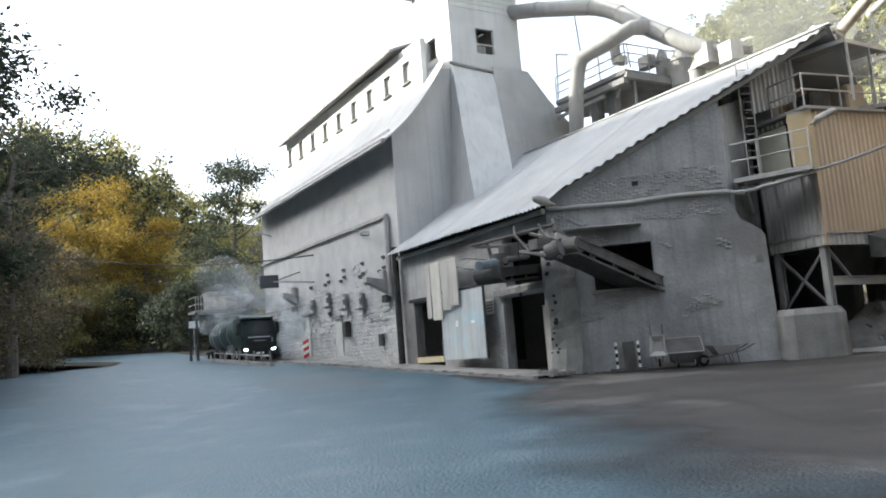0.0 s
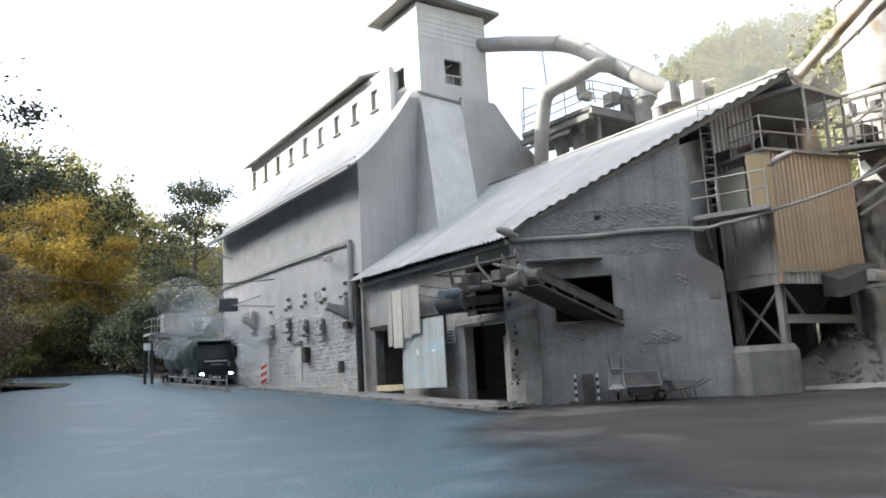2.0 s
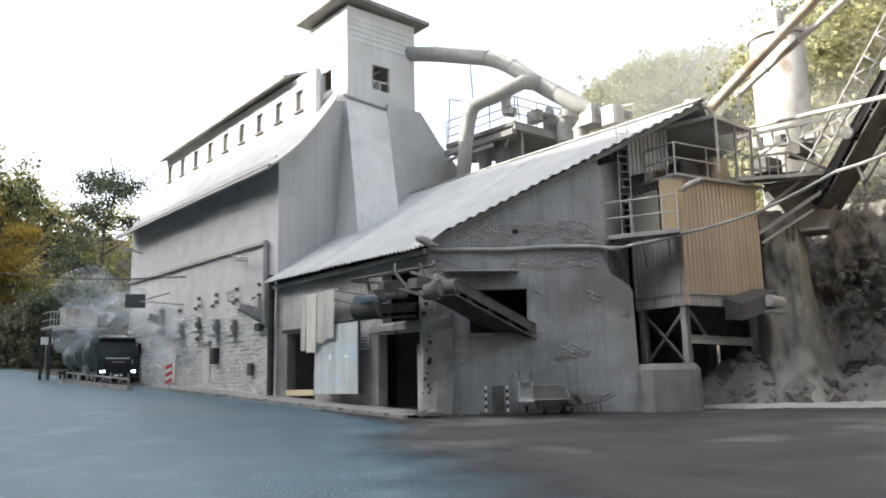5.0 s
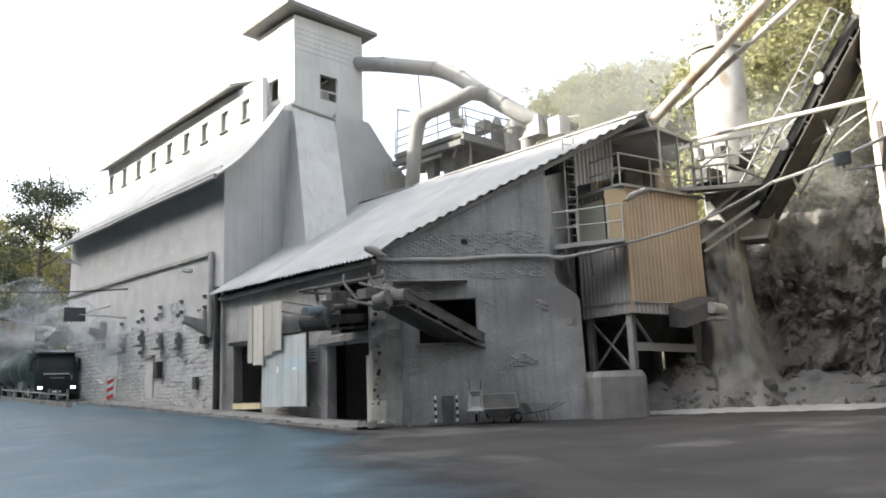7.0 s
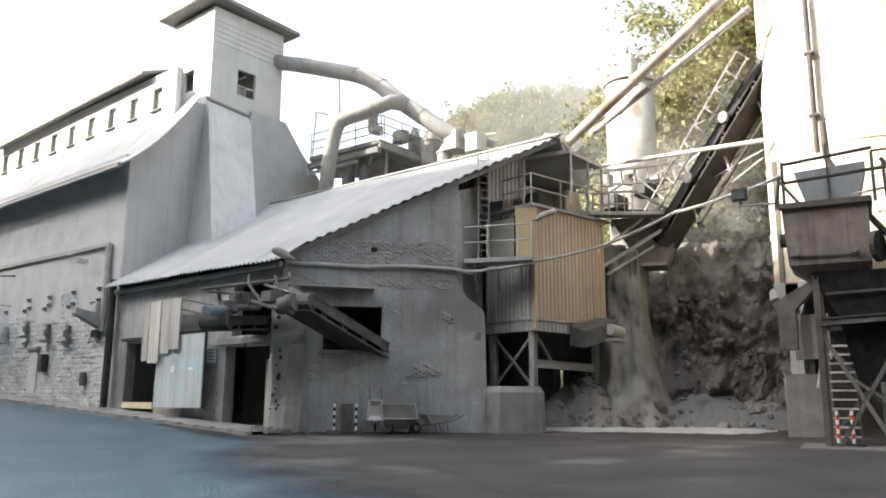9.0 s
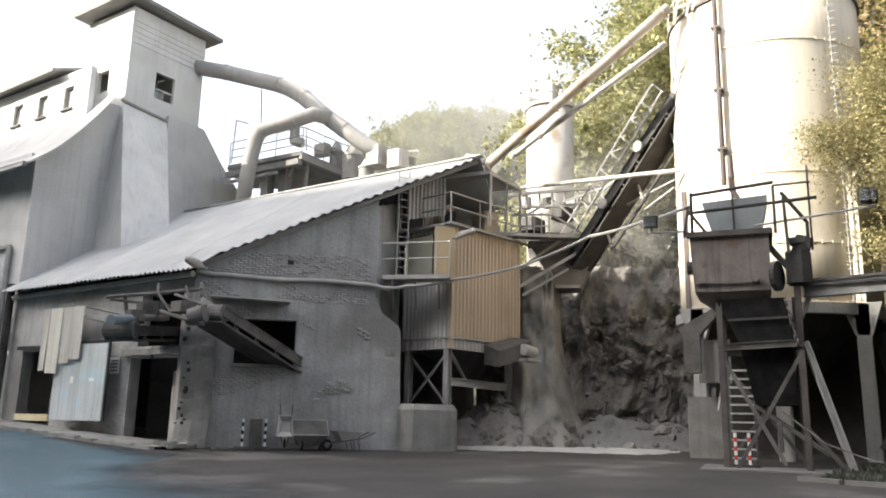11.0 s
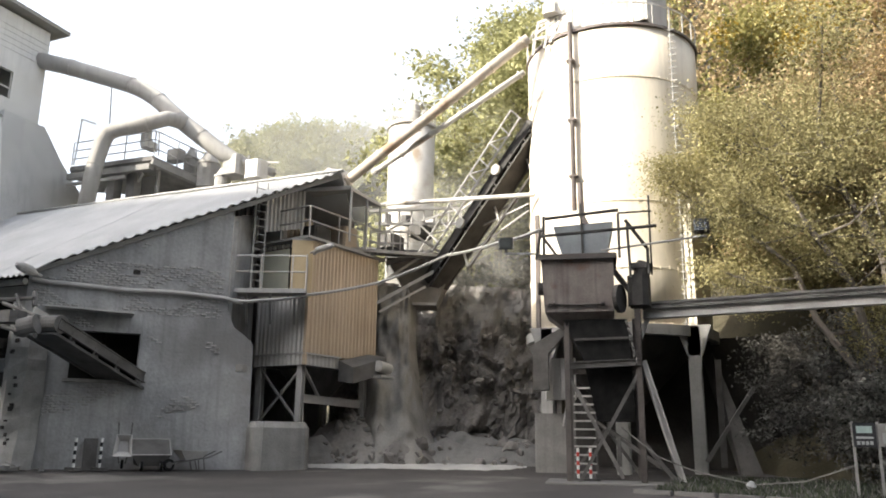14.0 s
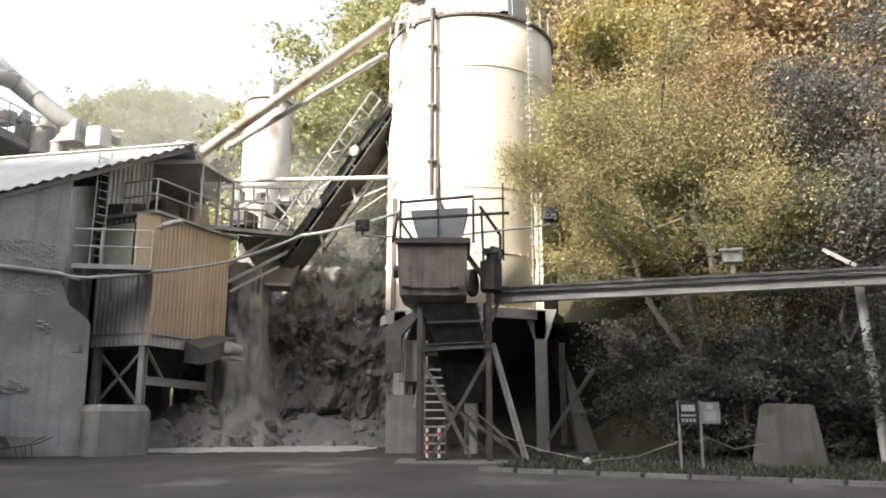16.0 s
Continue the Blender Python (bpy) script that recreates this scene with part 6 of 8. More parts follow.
PALE_GREEN = mat("faded green picture", (0.20, 0.27, 0.25), (0.32, 0.38, 0.36), 0.5, 5, 20, 0.0)


# ---- plant behind the ridge ----
def build_roof_plant():
    t = thing("roof_platform", "dusty concrete and steel platform behind the roof ridge", "platform", at=(28.0, 29.0, 11.0))
    o = Vector((-28.0, -29.0, -11.0))
    P = lambda p: Vector(p) + o
    a, b, c = Vector((27.60, 32.52, 14.60)), Vector((27.90, 27.41, 14.65)), Vector((31.00, 26.26, 14.09))
    part("deck", Shape().slab([P(a), P(b), P(c), P(c + Vector((1, 3, 0))), P(a + Vector((3, 2, 0)))], (0, 0, 0.22)), CONCRETE, t)
    part("edge_beam", Shape().beam(P(a) - Vector((0, 0, 0.35)), P(b) - Vector((0, 0, 0.35)), 0.3, 0.3), CONCRETE, t)
    part("edge_beam", Shape().beam(P(a) - Vector((0, 0, 0.75)), P(a.lerp(b, 0.7)) - Vector((0, 0, 0.7)), 0.15, 0.15), GREY_STEEL, t)
    part("edge_beam", Shape().beam(P(b) - Vector((0, 0, 0.1)), P(c) - Vector((0, 0, 0.1)), 0.3, 0.3), CONCRETE, t)
    for p, w in (((28.20, 29.97, 13.95), 0.5), ((28.40, 28.89, 13.86), 0.5), ((28.60, 27.59, 13.74), 0.16), ((30.50, 26.23, 14.10), 0.4)):
        p = Vector(p)
        part("column", Shape().beam(P((p.x, p.y, 9.0)), P((p.x, p.y, b.z)), w), CONCRETE, t)
    part("brace", Shape().beam(P((28.20, 30.51, 13.40)), P((28.20, 29.84, 14.55)), 0.14), GREY_STEEL, t)
    part("brace", Shape().beam(P((28.40, 29.26, 12.99)), P((28.40, 28.42, 14.25)), 0.14), GREY_STEEL, t)
    part("panel", Shape().slab([P((29.40, 29.81, 14.53)), P((29.40, 28.49, 14.56)), P((29.40, 28.35, 13.14)), P((29.40, 29.66, 13.15))], (0.1, 0, 0)), GREY_SHEET, t)
    part("back_panel", Shape().slab([P((31.00, 30.09, 15.77)), P((32.00, 27.21, 14.83)), P((32.00, 27.13, 13.68)), P((31.00, 29.87, 13.60))], (0.1, 0, 0)), DUSTY_BROWN, t)
    railing("roof_railing", [a + Vector((0.1, 0, 0.2)), a.lerp(b, 0.3) + Vector((0.1, 0, 0.2)), a.lerp(b, 0.65) + Vector((0.1, 0, 0.2)), b + Vector((0.1, 0, 0.2)), b.lerp(c, 0.4) + Vector((0, 0, 0.2)), b.lerp(c, 0.7) + Vector((0, 0, 0.2)), c + Vector((0, 0, 0.2))], 1.35, "thin steel railing round the roof platform", "roof railings", 2, 0.03)
    for pts in (((27.60, 32.26, 14.88), (27.60, 32.09, 17.36)), ((27.60, 32.13, 17.37), (27.60, 31.11, 16.96)), ((28.50, 31.30, 19.44), (28.50, 31.12, 17.26)), ((28.50, 27.71, 16.35), (28.50, 27.59, 15.08))):
        whole("antenna_rod", Shape().tube(list(pts), 0.035, 6), GREY_STEEL, "thin steel mast on the roof platform", "rod", "masts on the roof platform")
    for p, sz, m in (((29.50, 29.52, 16.68), (0.5, 0.5, 0.9), GREY_STEEL), ((29.50, 29.27, 16.21), (0.9, 0.5, 0.4), PALE_STEEL), ((30.00, 27.86, 15.61), (0.6, 0.9, 0.6), GREY_STEEL), ((30.00, 24.01, 14.55), (1.0, 1.0, 1.0), GREY_STEEL), ((29.50, 22.37, 14.00), (0.8, 0.9, 0.9), PALE_STEEL)):
        whole("roof_machine", Shape().box(p, sz, cut=0.12), m, "dusty fan housing on the roof plant", "machine", "fan housings on the roof")
    # filter vessels
    for p, r, h in (((30.50, 26.11, 15.02), 0.55, 1.9), ((30.50, 27.31, 15.52), 0.35, 1.8), ((30.00, 24.73, 14.35), 0.4, 1.4)):
        f = thing("filter_vessel", "pale round filter vessel behind the ridge", "vessel", "filter vessels", at=Vector(p) - Vector((0, 0, 1.2)))
        part("shell", Shape().tube([(0, 0, 0), (0, 0, h * 0.7), (0, 0, h)], [r, r, r * 0.4], 18), GREY_STEEL, f)
        part("band", ring(r, h * 0.68, 0.05, 0.08, 20), PALE_STEEL, f)
    # ducts
    d1 = [(26.3, 34.2, 20.45), (26.9, 32.5, 20.0), (28.2, 29.6, 19.1), (28.45, 28.85, 18.72), (28.65, 28.1, 18.2), (28.9, 26.95, 17.12), (29.2, 25.64, 16.09), (29.6, 24.44, 15.13), (30.0, 23.6, 14.75), (30.3, 21.93, 14.07)]
    t = thing("exhaust_duct", "thick dusty sheet duct from the tower down to the filters", "duct", at=d1[0])
    o1 = -Vector(d1[0])
    part("pipe", Shape().tube([Vector(p) + o1 for p in d1], [0.42, 0.42, 0.42, 0.43, 0.43, 0.43, 0.43, 0.42, 0.24, 0.2], 20), DUCT, t, smooth=True)
    for k in (1, 2, 4, 5, 6):
        p, q = Vector(d1[k]) + o1, Vector(d1[k + 1]) + o1
        part("seam", Shape().tube([p, p + (q - p).normalized() * 0.06], 0.455, 20), DUCT, t)
    d2 = [(26.4, 29.83, 11.4), (26.6, 29.71, 14.2), (26.8, 29.6, 15.45), (26.9, 29.38, 15.95), (27.1, 28.8, 16.2), (27.5, 27.64, 16.42), (28.0, 26.75, 16.75), (28.9, 26.5, 16.8)]
    t = thing("elbow_duct", "dusty sheet duct rising from the roof and bending over", "duct", at=d2[0])
    o2 = -Vector(d2[0])
    part("pipe", Shape().tube([Vector(p) + o2 for p in d2], 0.38, 18), DUCT, t, smooth=True)
    for k in (1, 2, 5):
        p, q = Vector(d2[k]) + o2, Vector(d2[k + 1]) + o2
        part("seam", Shape().tube([p, p + (q - p).normalized() * 0.06], 0.41, 18), DUCT, t)
    for a, b, w in (((31.00, 26.41, 16.02), (31.00, 24.07, 14.87), 0.1), ((31.00, 25.15, 14.47), (31.00, 23.37, 15.23), 0.08), ((30.50, 23.66, 14.29), (30.50, 23.65, 15.27), 0.08), ((30.50, 24.19, 14.18), (31.00, 22.64, 14.96), 0.07), ((31.00, 23.72, 15.13), (31.00, 22.21, 14.90), 0.07), ((31.00, 25.57, 15.10), (31.00, 22.62, 14.59), 0.08)):
        whole("lattice_bar", Shape().beam(a, b, w), GREY_STEEL, "dusty steel bar among the roof plant", "bar", "bars among the roof plant")
    m = thing("ridge_motor", "dusty screw drive at the foot of the tube", "motor", at=(26.71, 16.12, 12.05))
    part("housing", Shape().tube([(-0.5, 0.2, 0), (0.3, -0.1, 0.1)], 0.25, 12), PALE_STEEL, m)
    part("foot", Shape().box((0, 0, -0.3), (0.9, 0.6, 0.2), cut=0.04), GREY_STEEL, m)


DUCT = mat("dust-grey duct sheet", (0.30, 0.287, 0.265), (0.42, 0.405, 0.38), 0.8, 0.9, 20, 0.15, streak=0.2)

build_silo()
build_tubes()
build_small_silo()
build_hopper()
build_pipe_bridge()
build_notice_board()
build_roof_plant()
cable([gable(6.6, 6.35, 0.2), (23.08, 16.89, 6.35), (24.03, 15.51, 6.63), (26.10, 13.75, 7.35), (26.75, 11.19, 8.37), (24.60, 8.42, 8.12), (22.93, 6.38, 8.01)], 0.06, GREY_STEEL, "thick dusty cable slung from the cabin to the hopper", 0.05)
cable([(17.8, 45.0, 8.1), (8.0, 70.0, 11.5), (-10.0, 95.0, 17.0)], 0.05, DARK_STEEL, "black overhead cable from the facade across the road", 0.6)


# ---- hills and vegetation ----
def east_hill(x, y):
    """Height of the wooded hill behind the plant; under the ground where there is none."""
    az_deg = math.degrees(math.atan2(x, y))
    r = math.hypot(x, y)
    start = 26.5 + 9.0 * smooth(y, -2.0, 6.0) + 8 * smooth(y, 18, 30)
    steep = 0.16 + 0.76 * smooth(az_deg, 64, 84)
    d = x - start
    z = ground_z(x, y) + (-1.5 + 0.0 * d if d < 0 else min(d, 3.0) * 0.5 + max(0.0, d - 3.0) * steep)
    if d > 0:
        z += 1.2 * noise.noise((x * 0.08, y * 0.08, 1.7)) * min(1, d / 8)
        z = min(z, 60 + 4 * noise.noise((x * 0.02, y * 0.02, 9)))
        # cliff at the quarry mouth
        if 3.0 < y < 20.0:
            z += 6.5 * smooth(d, 0.0, 2.5) * smooth(y, 3.0, 6.0) * (1 - smooth(y, 15.0, 20.0))
        far = 74.0 * smooth(r, 95, 200) * smooth(az_deg, 30, 56)
        z = max(z, far + 8 * noise.noise((x * 0.015, y * 0.015, 4)))
    return z


def north_hill(x, y):
    return ground_z(x, y) - 1.5 + 30.0 * smooth(y - 0.25 * x, 98, 195) + 12.0 * smooth(y - 0.25 * x, 108, 140) * (1 - smooth(x, 26, 46)) + 5 * noise.noise((x * 0.02, y * 0.02, 2.2))


# Out of view; ridge heights are set to block sun and south-west sky.
def west_hill(x, y):
    return ground_z(x, y) - 1.0 + (71.0 + 4.0 * smooth(y, 94, 104) - 43.0 * smooth(y, 128, 152) - 22.0 * (1 - smooth(y, 56, 76)) + 38.0 * (1 - smooth(y, -30, 15))) * smooth(-x, 9 + 0.10 * max(0, y - 40), 66) + 2.5 * noise.noise((x * 0.03, y * 0.03, 6.1))


def build_hills():
    s = Shape()
    s.sheet([[(x, y, east_hill(x, y)) for x in [24 + 1.5 * i for i in range(24)] + [62, 70, 80, 95, 115, 140, 170, 200, 240, 300, 420]] for y in [-120, -80, -60, -45] + [-36 + 2 * i for i in range(38)] + [44, 52, 60, 75, 90, 110, 140, 180, 240]])
    whole("hillside_east", s, FOREST_FLOOR, "steep wooded autumn hillside behind the plant", "hillside", kind="structure", smooth=True)
    s = Shape()
    s.sheet([[(x, y, north_hill(x, y)) for x in range(-150, 121, 9)] for y in range(66, 330, 8)])
    whole("hillside_north", s, FOREST_FLOOR, "wooded hillside up the valley", "hillside", kind="structure", smooth=True)
    s = Shape()
    s.sheet([[(x, y, west_hill(x, y)) for x in (-300, -200, -140, -100, -84, -72, -64, -56, -48, -40, -34, -28, -22, -16, -12, -8, -4)] for y in range(-160, 231, 10)])
    whole("hillside_west", s, FOREST_FLOOR, "unseen dark hillside across the road, shaped to block sun and sky", "hillside", kind="structure", smooth=True)


def leaf_mesh(name, points, sizes, material, gen, flat=0.0):
    """Many small leaf faces, one quad each, at the given points."""
    n = len(points)
    a = gen.normal(size=(n, 3))
    a[:, 2] *= 1.0 - flat * 0.7
    a /= np.linalg.norm(a, axis=1)[:, None]
    b = gen.normal(size=(n, 3))
    b[:, 2] *= 1.0 - flat * 0.7
    b -= a * (a * b).sum(1)[:, None]
    b /= np.linalg.norm(b, axis=1)[:, None] + 1e-9
    sz = np.asarray(sizes)[:, None]
    a, b = a * sz * 0.62, b * sz * 0.36
    v = np.stack([points - a, points + b * 0.9 - a * 0.1, points + a, points - b * 0.9 - a * 0.1], 1).reshape(-1, 3)
    me = bpy.data.meshes.new(name)
    me.vertices.add(4 * n)
    me.vertices.foreach_set("co", v.astype(np.float32).ravel())
    me.loops.add(4 * n)
    me.loops.foreach_set("vertex_index", np.arange(4 * n, dtype=np.int32))
    me.polygons.add(n)
    me.polygons.foreach_set("loop_start", np.arange(0, 4 * n, 4, dtype=np.int32))
    me.polygons.foreach_set("loop_total", np.full(n, 4, dtype=np.int32))
    me.materials.append(material)
    me.update()
    me.validate()
    return me


def tree(base, height, spread, leaves, size, material, seed, label, name="tree", group="", lean=(0, 0), bare=0.25, limbs=9, trunk=None):
    """A tapered trunk, limbs and twigs, and leaves in clusters round the twig ends."""
    g = np.random.default_rng(seed)
    t = thing(name, label, "tree" if name == "tree" else "shrub", group, at=base)
    s = Shape()
    r0 = trunk or height * 0.016
    path = []
    for k in range(7):
        f = k / 6
        path.append(Vector((lean[0] * f * f * height + g.normal() * 0.03 * height * f, lean[1] * f * f * height + g.normal() * 0.03 * height * f, height * 0.9 * f - 0.3)))
    s.tube(path, [r0 * (1 - 0.85 * k / 6) for k in range(7)], 8)
    part("trunk", s, BARK, t)
    w = Shape()
    ends = []
    for i in range(limbs):
        f = bare + (0.95 - bare) * (i + g.uniform(0, 0.8)) / limbs
        k = min(5, int(f * 6))
        root = path[k].lerp(path[k + 1], f * 6 - k)
        a = g.uniform(0, 2 * math.pi)
        reach = spread * (0.45 + 0.55 * math.sin(math.pi * min(1, 0.25 + 0.75 * (f - bare) / (1 - bare)))) * g.uniform(0.7, 1.15)
        tip = root + Vector((math.cos(a) * reach, math.sin(a) * reach, reach * g.uniform(0.15, 0.7)))
        mid = root.lerp(tip, 0.5) + Vector((0, 0, -0.08 * reach))
        rr = r0 * 0.4 * (1 - f * 0.6)
        w.tube([root, mid, tip], [rr, rr * 0.6, rr * 0.15], 6)
        for j in range(6):
            q = root.lerp(tip, g.uniform(0.45, 1.0))
            e = q + Vector(g.normal(size=3)) * reach * 0.28
            w.tube([q, e], [rr * 0.3, rr * 0.08], 4, cap=False)
            ends.append((e, reach))
        ends.append((tip, reach))
    part("branchwork", w, BARK, t)
    if leaves:
        per = max(1, leaves // len(ends))
        pts, szs = [], []
        for e, reach in ends:
            m = int(per * g.uniform(0.4, 1.6))
            c = g.normal(size=(m, 3)) * np.array([1, 1, 0.6]) * (0.165 * spread * g.uniform(0.6, 1.2))
            pts.append(c + np.array(e))
            szs.append(size * g.uniform(0.6, 1.4, m))
        me = leaf_mesh("crown", np.concatenate(pts), np.concatenate(szs), material, g, 0.4)
        ob = new("crown", me)
        ob.parent = t
    return t


def woods(name, spots, material, size, per, label, seed):
    """A far stand of trees as one mass of leaves: spots are (x, y, z, height, width)."""
    g = np.random.default_rng(seed)
    pts, szs = [], []
    for x, y, z, h, w in spots:
        k = 7
        cs = g.normal(size=(k, 3)) * np.array([w * 0.3, w * 0.3, h * 0.2]) + np.array([x, y, z + h * 0.62])
        for c in cs:
            m = per // k
            d = g.normal(size=(m, 3))
            d /= np.linalg.norm(d, axis=1)[:, None]
            pts.append(c + d * (g.uniform(0.5, 1.0, (m, 1)) ** 0.5) * np.array([w * 0.3, w * 0.3, h * 0.19]))
            szs.append(size * g.uniform(0.6, 1.4, m))
    ob = new(name, leaf_mesh(name, np.concatenate(pts), np.concatenate(szs), material, g, 0.3))
    return tagged(ob, label, "woods", kind="stuff")


def build_vegetation():
    g = random.Random(11)
    # trees on the slope beside the silo
    specs = (
        (96.3, 26.9, 13.6, 3.2, LEAF_FADED, 17000, 0.112, (0.0, 0.27), "multi-stemmed yellow-green tree leaning towards the silo"),
        (97.4, 27.3, 15.0, 3.7, LEAF_FADED, 19000, 0.112, (0.0, 0.14), "yellow-green autumn tree on the slope"),
        (95.6, 26.7, 11.2, 2.8, LEAF_FADED, 14000, 0.112, (0.0, 0.42), "slim yellow-green tree leaning over the pipe bridge"),
        (93.6, 30.5, 12.0, 3.2, LEAF_OLIVE, 9000, 0.13, (0.0, 0.05), "olive tree behind the leaning stems"),
        (65.6, 62.0, 17.0, 5.0, LEAF_LIME, 6000, 0.45, (0.0, 0.0), "pale autumn tree on the ridge behind the slim silo"),
        (96.0, 32.0, 14.0, 4.5, LEAF_RUSSET, 16000, 0.155, (0.0, 0.05), "russet dusty tree on the slope"),
        (101.0, 31.0, 13.5, 4.5, LEAF_RUSSET, 16000, 0.155, (0.0, 0.0), "russet dusty tree on the slope"),
        (106.0, 30.0, 13.0, 4.5, LEAF_DUST, 15000, 0.155, (0.0, 0.0), "tree grey with stone dust on the slope"),
        (111.0, 30.0, 13.0, 4.5, LEAF_DUST, 13000, 0.155, (0.0, 0.0), "tree grey with stone dust on the slope"),
        (103.0, 38.0, 14.0, 5.0, LEAF_RUSSET, 7000, 0.34, (0.0, 0.0), "russet tree higher on the slope"),
        (97.0, 40.0, 14.0, 5.0, LEAF_YELLOW, 6000, 0.34, (0.0, 0.0), "yellow autumn tree higher on the slope"),
        (90.0, 38.0, 13.0, 4.8, LEAF_OLIVE, 7000, 0.28, (0.0, 0.0), "olive tree close behind the silo"),
        (108.0, 42.0, 15.0, 5.0, LEAF_RUSSET, 6000, 0.36, (0.0, 0.0), "russet tree higher on the slope"),
        (85.5, 44.0, 13.0, 5.0, LEAF_OLIVE, 6000, 0.38, (0.0, 0.0), "olive tree behind the silo"),
        (71.0, 46.0, 18.0, 5.5, LEAF_LIME, 7000, 0.4, (0.0, 0.0), "broad yellow-green tree above the quarry"),
        (67.6, 47.0, 20.0, 5.2, LEAF_LIME, 7000, 0.4, (0.0, 0.0), "tall autumn tree above the quarry"),
        (75.0, 50.0, 21.0, 5.5, LEAF_LIME, 7000, 0.42, (0.0, 0.0), "tall autumn tree above the quarry"),
    )
    for i, (az_deg, r, h, w, m, n, sz, lean, lab) in enumerate(specs):
        p = polar(az_deg, r, 0)
        tree((p.x, p.y, east_hill(p.x, p.y)), h, w, int(n * 2.4), sz * 0.66, m, 20 + i, lab, group="trees on the slope", lean=lean, bare=0.45 if 90 < az_deg < 98 and r < 31 else 0.3 if r < 33 else 0.2, limbs=11)
    # dusty shrubs along the foot of the slope
    for i in range(17):
        az_deg = 92.6 + 1.2 * i + g.uniform(-0.5, 0.5)
        r = g.uniform(25.2, 27.6) if i % 2 else g.uniform(27, 29.5)
        p = polar(az_deg, r, 0)
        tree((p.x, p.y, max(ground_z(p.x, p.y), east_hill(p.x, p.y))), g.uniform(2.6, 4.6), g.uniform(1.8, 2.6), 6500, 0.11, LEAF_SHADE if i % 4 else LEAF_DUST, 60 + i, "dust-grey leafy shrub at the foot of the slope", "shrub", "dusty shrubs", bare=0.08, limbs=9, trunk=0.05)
    # woods on the hills
    def scatter(n, ok, hill, hmin, hmax, seed):
        q = random.Random(seed)
        out = []
        while len(out) < n:
            p = ok(q)
            if p is None:
                continue
            h = q.uniform(hmin, hmax)
            out.append((p[0], p[1], hill(*p), h, h * q.uniform(0.45, 0.65)))
        return out

    def slope(a0, a1, r0, r1):
        def f(q):
            p = polar(q.uniform(a0, a1), q.uniform(r0, r1), 0)
            return (p.x, p.y)
        return f

    woods("slope_woods", scatter(110, slope(82, 118, 36, 75), east_hill, 7, 12, 3), LEAF_RUSSET, 0.27, 600, "russet autumn woods on the steep slope", 3)
    woods("slope_woods", scatter(60, slope(84, 118, 33, 65), east_hill, 6, 10, 4), LEAF_DUST, 0.24, 600, "dusty grey undergrowth on the slope", 4)
    woods("hill_woods", scatter(150, slope(67, 84, 48, 110), east_hill, 7, 12, 5), LEAF_LIME, 0.38, 450, "olive and yellow autumn woods above the quarry", 5)
    woods("hill_woods", scatter(60, slope(68, 84, 44, 100), east_hill, 7, 11, 6), LEAF_OLIVE, 0.36, 450, "olive trees among the autumn woods", 6)
    woods("far_woods", scatter(1000, slope(40, 72, 110, 215), east_hill, 5, 8, 7), LEAF_HAZE, 0.55, 260, "far hazy autumn woods on the ridge", 7)
    woods("bank_scrub", scatter(40, slope(62, 75, 37.5, 46), east_hill, 1.2, 2.6, 8), LEAF_DUST, 0.25, 200, "dusty scrub on top of the quarry face", 8)
    def north(x0, x1, y0, y1):
        return lambda q: (q.uniform(x0, x1), q.uniform(y0, y1))
    woods("valley_woods", scatter(190, north(-45, 75, 122, 220), north_hill, 8, 13, 9), LEAF_OLIVE, 0.6, 260, "autumn woods on the hillside up the valley", 9)
    woods("valley_woods", scatter(150, north(-30, 34, 124, 165), north_hill, 8, 12, 10), LEAF_DARK, 0.6, 260, "dark green trees on the hillside up the valley", 10)
    # yellow roadside trees up the valley
    for i, (x, y, h, w, m, n) in enumerate(((12, 110, 17, 6.5, LEAF_YELLOW, 8000), (20, 114, 17, 7, LEAF_YELLOW, 8000), (6, 116, 15, 6.5, LEAF_OLIVE, 6000), (25, 104, 11, 6, LEAF_OLIVE, 6000), (16, 124, 18, 7, LEAF_YELLOW, 7000), (22.0, 84, 8, 4.5, LEAF_DARK, 6000), (26, 95, 8, 5, LEAF_OLIVE, 5000), (25.8, 88, 25.5, 5.0, LEAF_DARK, 5200), (12.5, 104, 6, 5, LEAF_OLIVE, 5500), (17.5, 102, 6, 5, LEAF_DARK, 5500), (20.0, 92, 6.0, 4.0, LEAF_DARK, 6000), (8.0, 106, 8, 5, LEAF_OLIVE, 5500))):
        z = max(ground_z(x, y), north_hill(x, y) + 1.4)
        tree((x, y, z), h, w, n * 2, 0.28, m, 100 + i, ("golden-yellow autumn tree by the road bend" if m is LEAF_YELLOW else "olive autumn tree by the road bend" if m is LEAF_OLIVE else "dark green tree by the road bend"), group="trees by the road bend", bare=0.15, limbs=12)
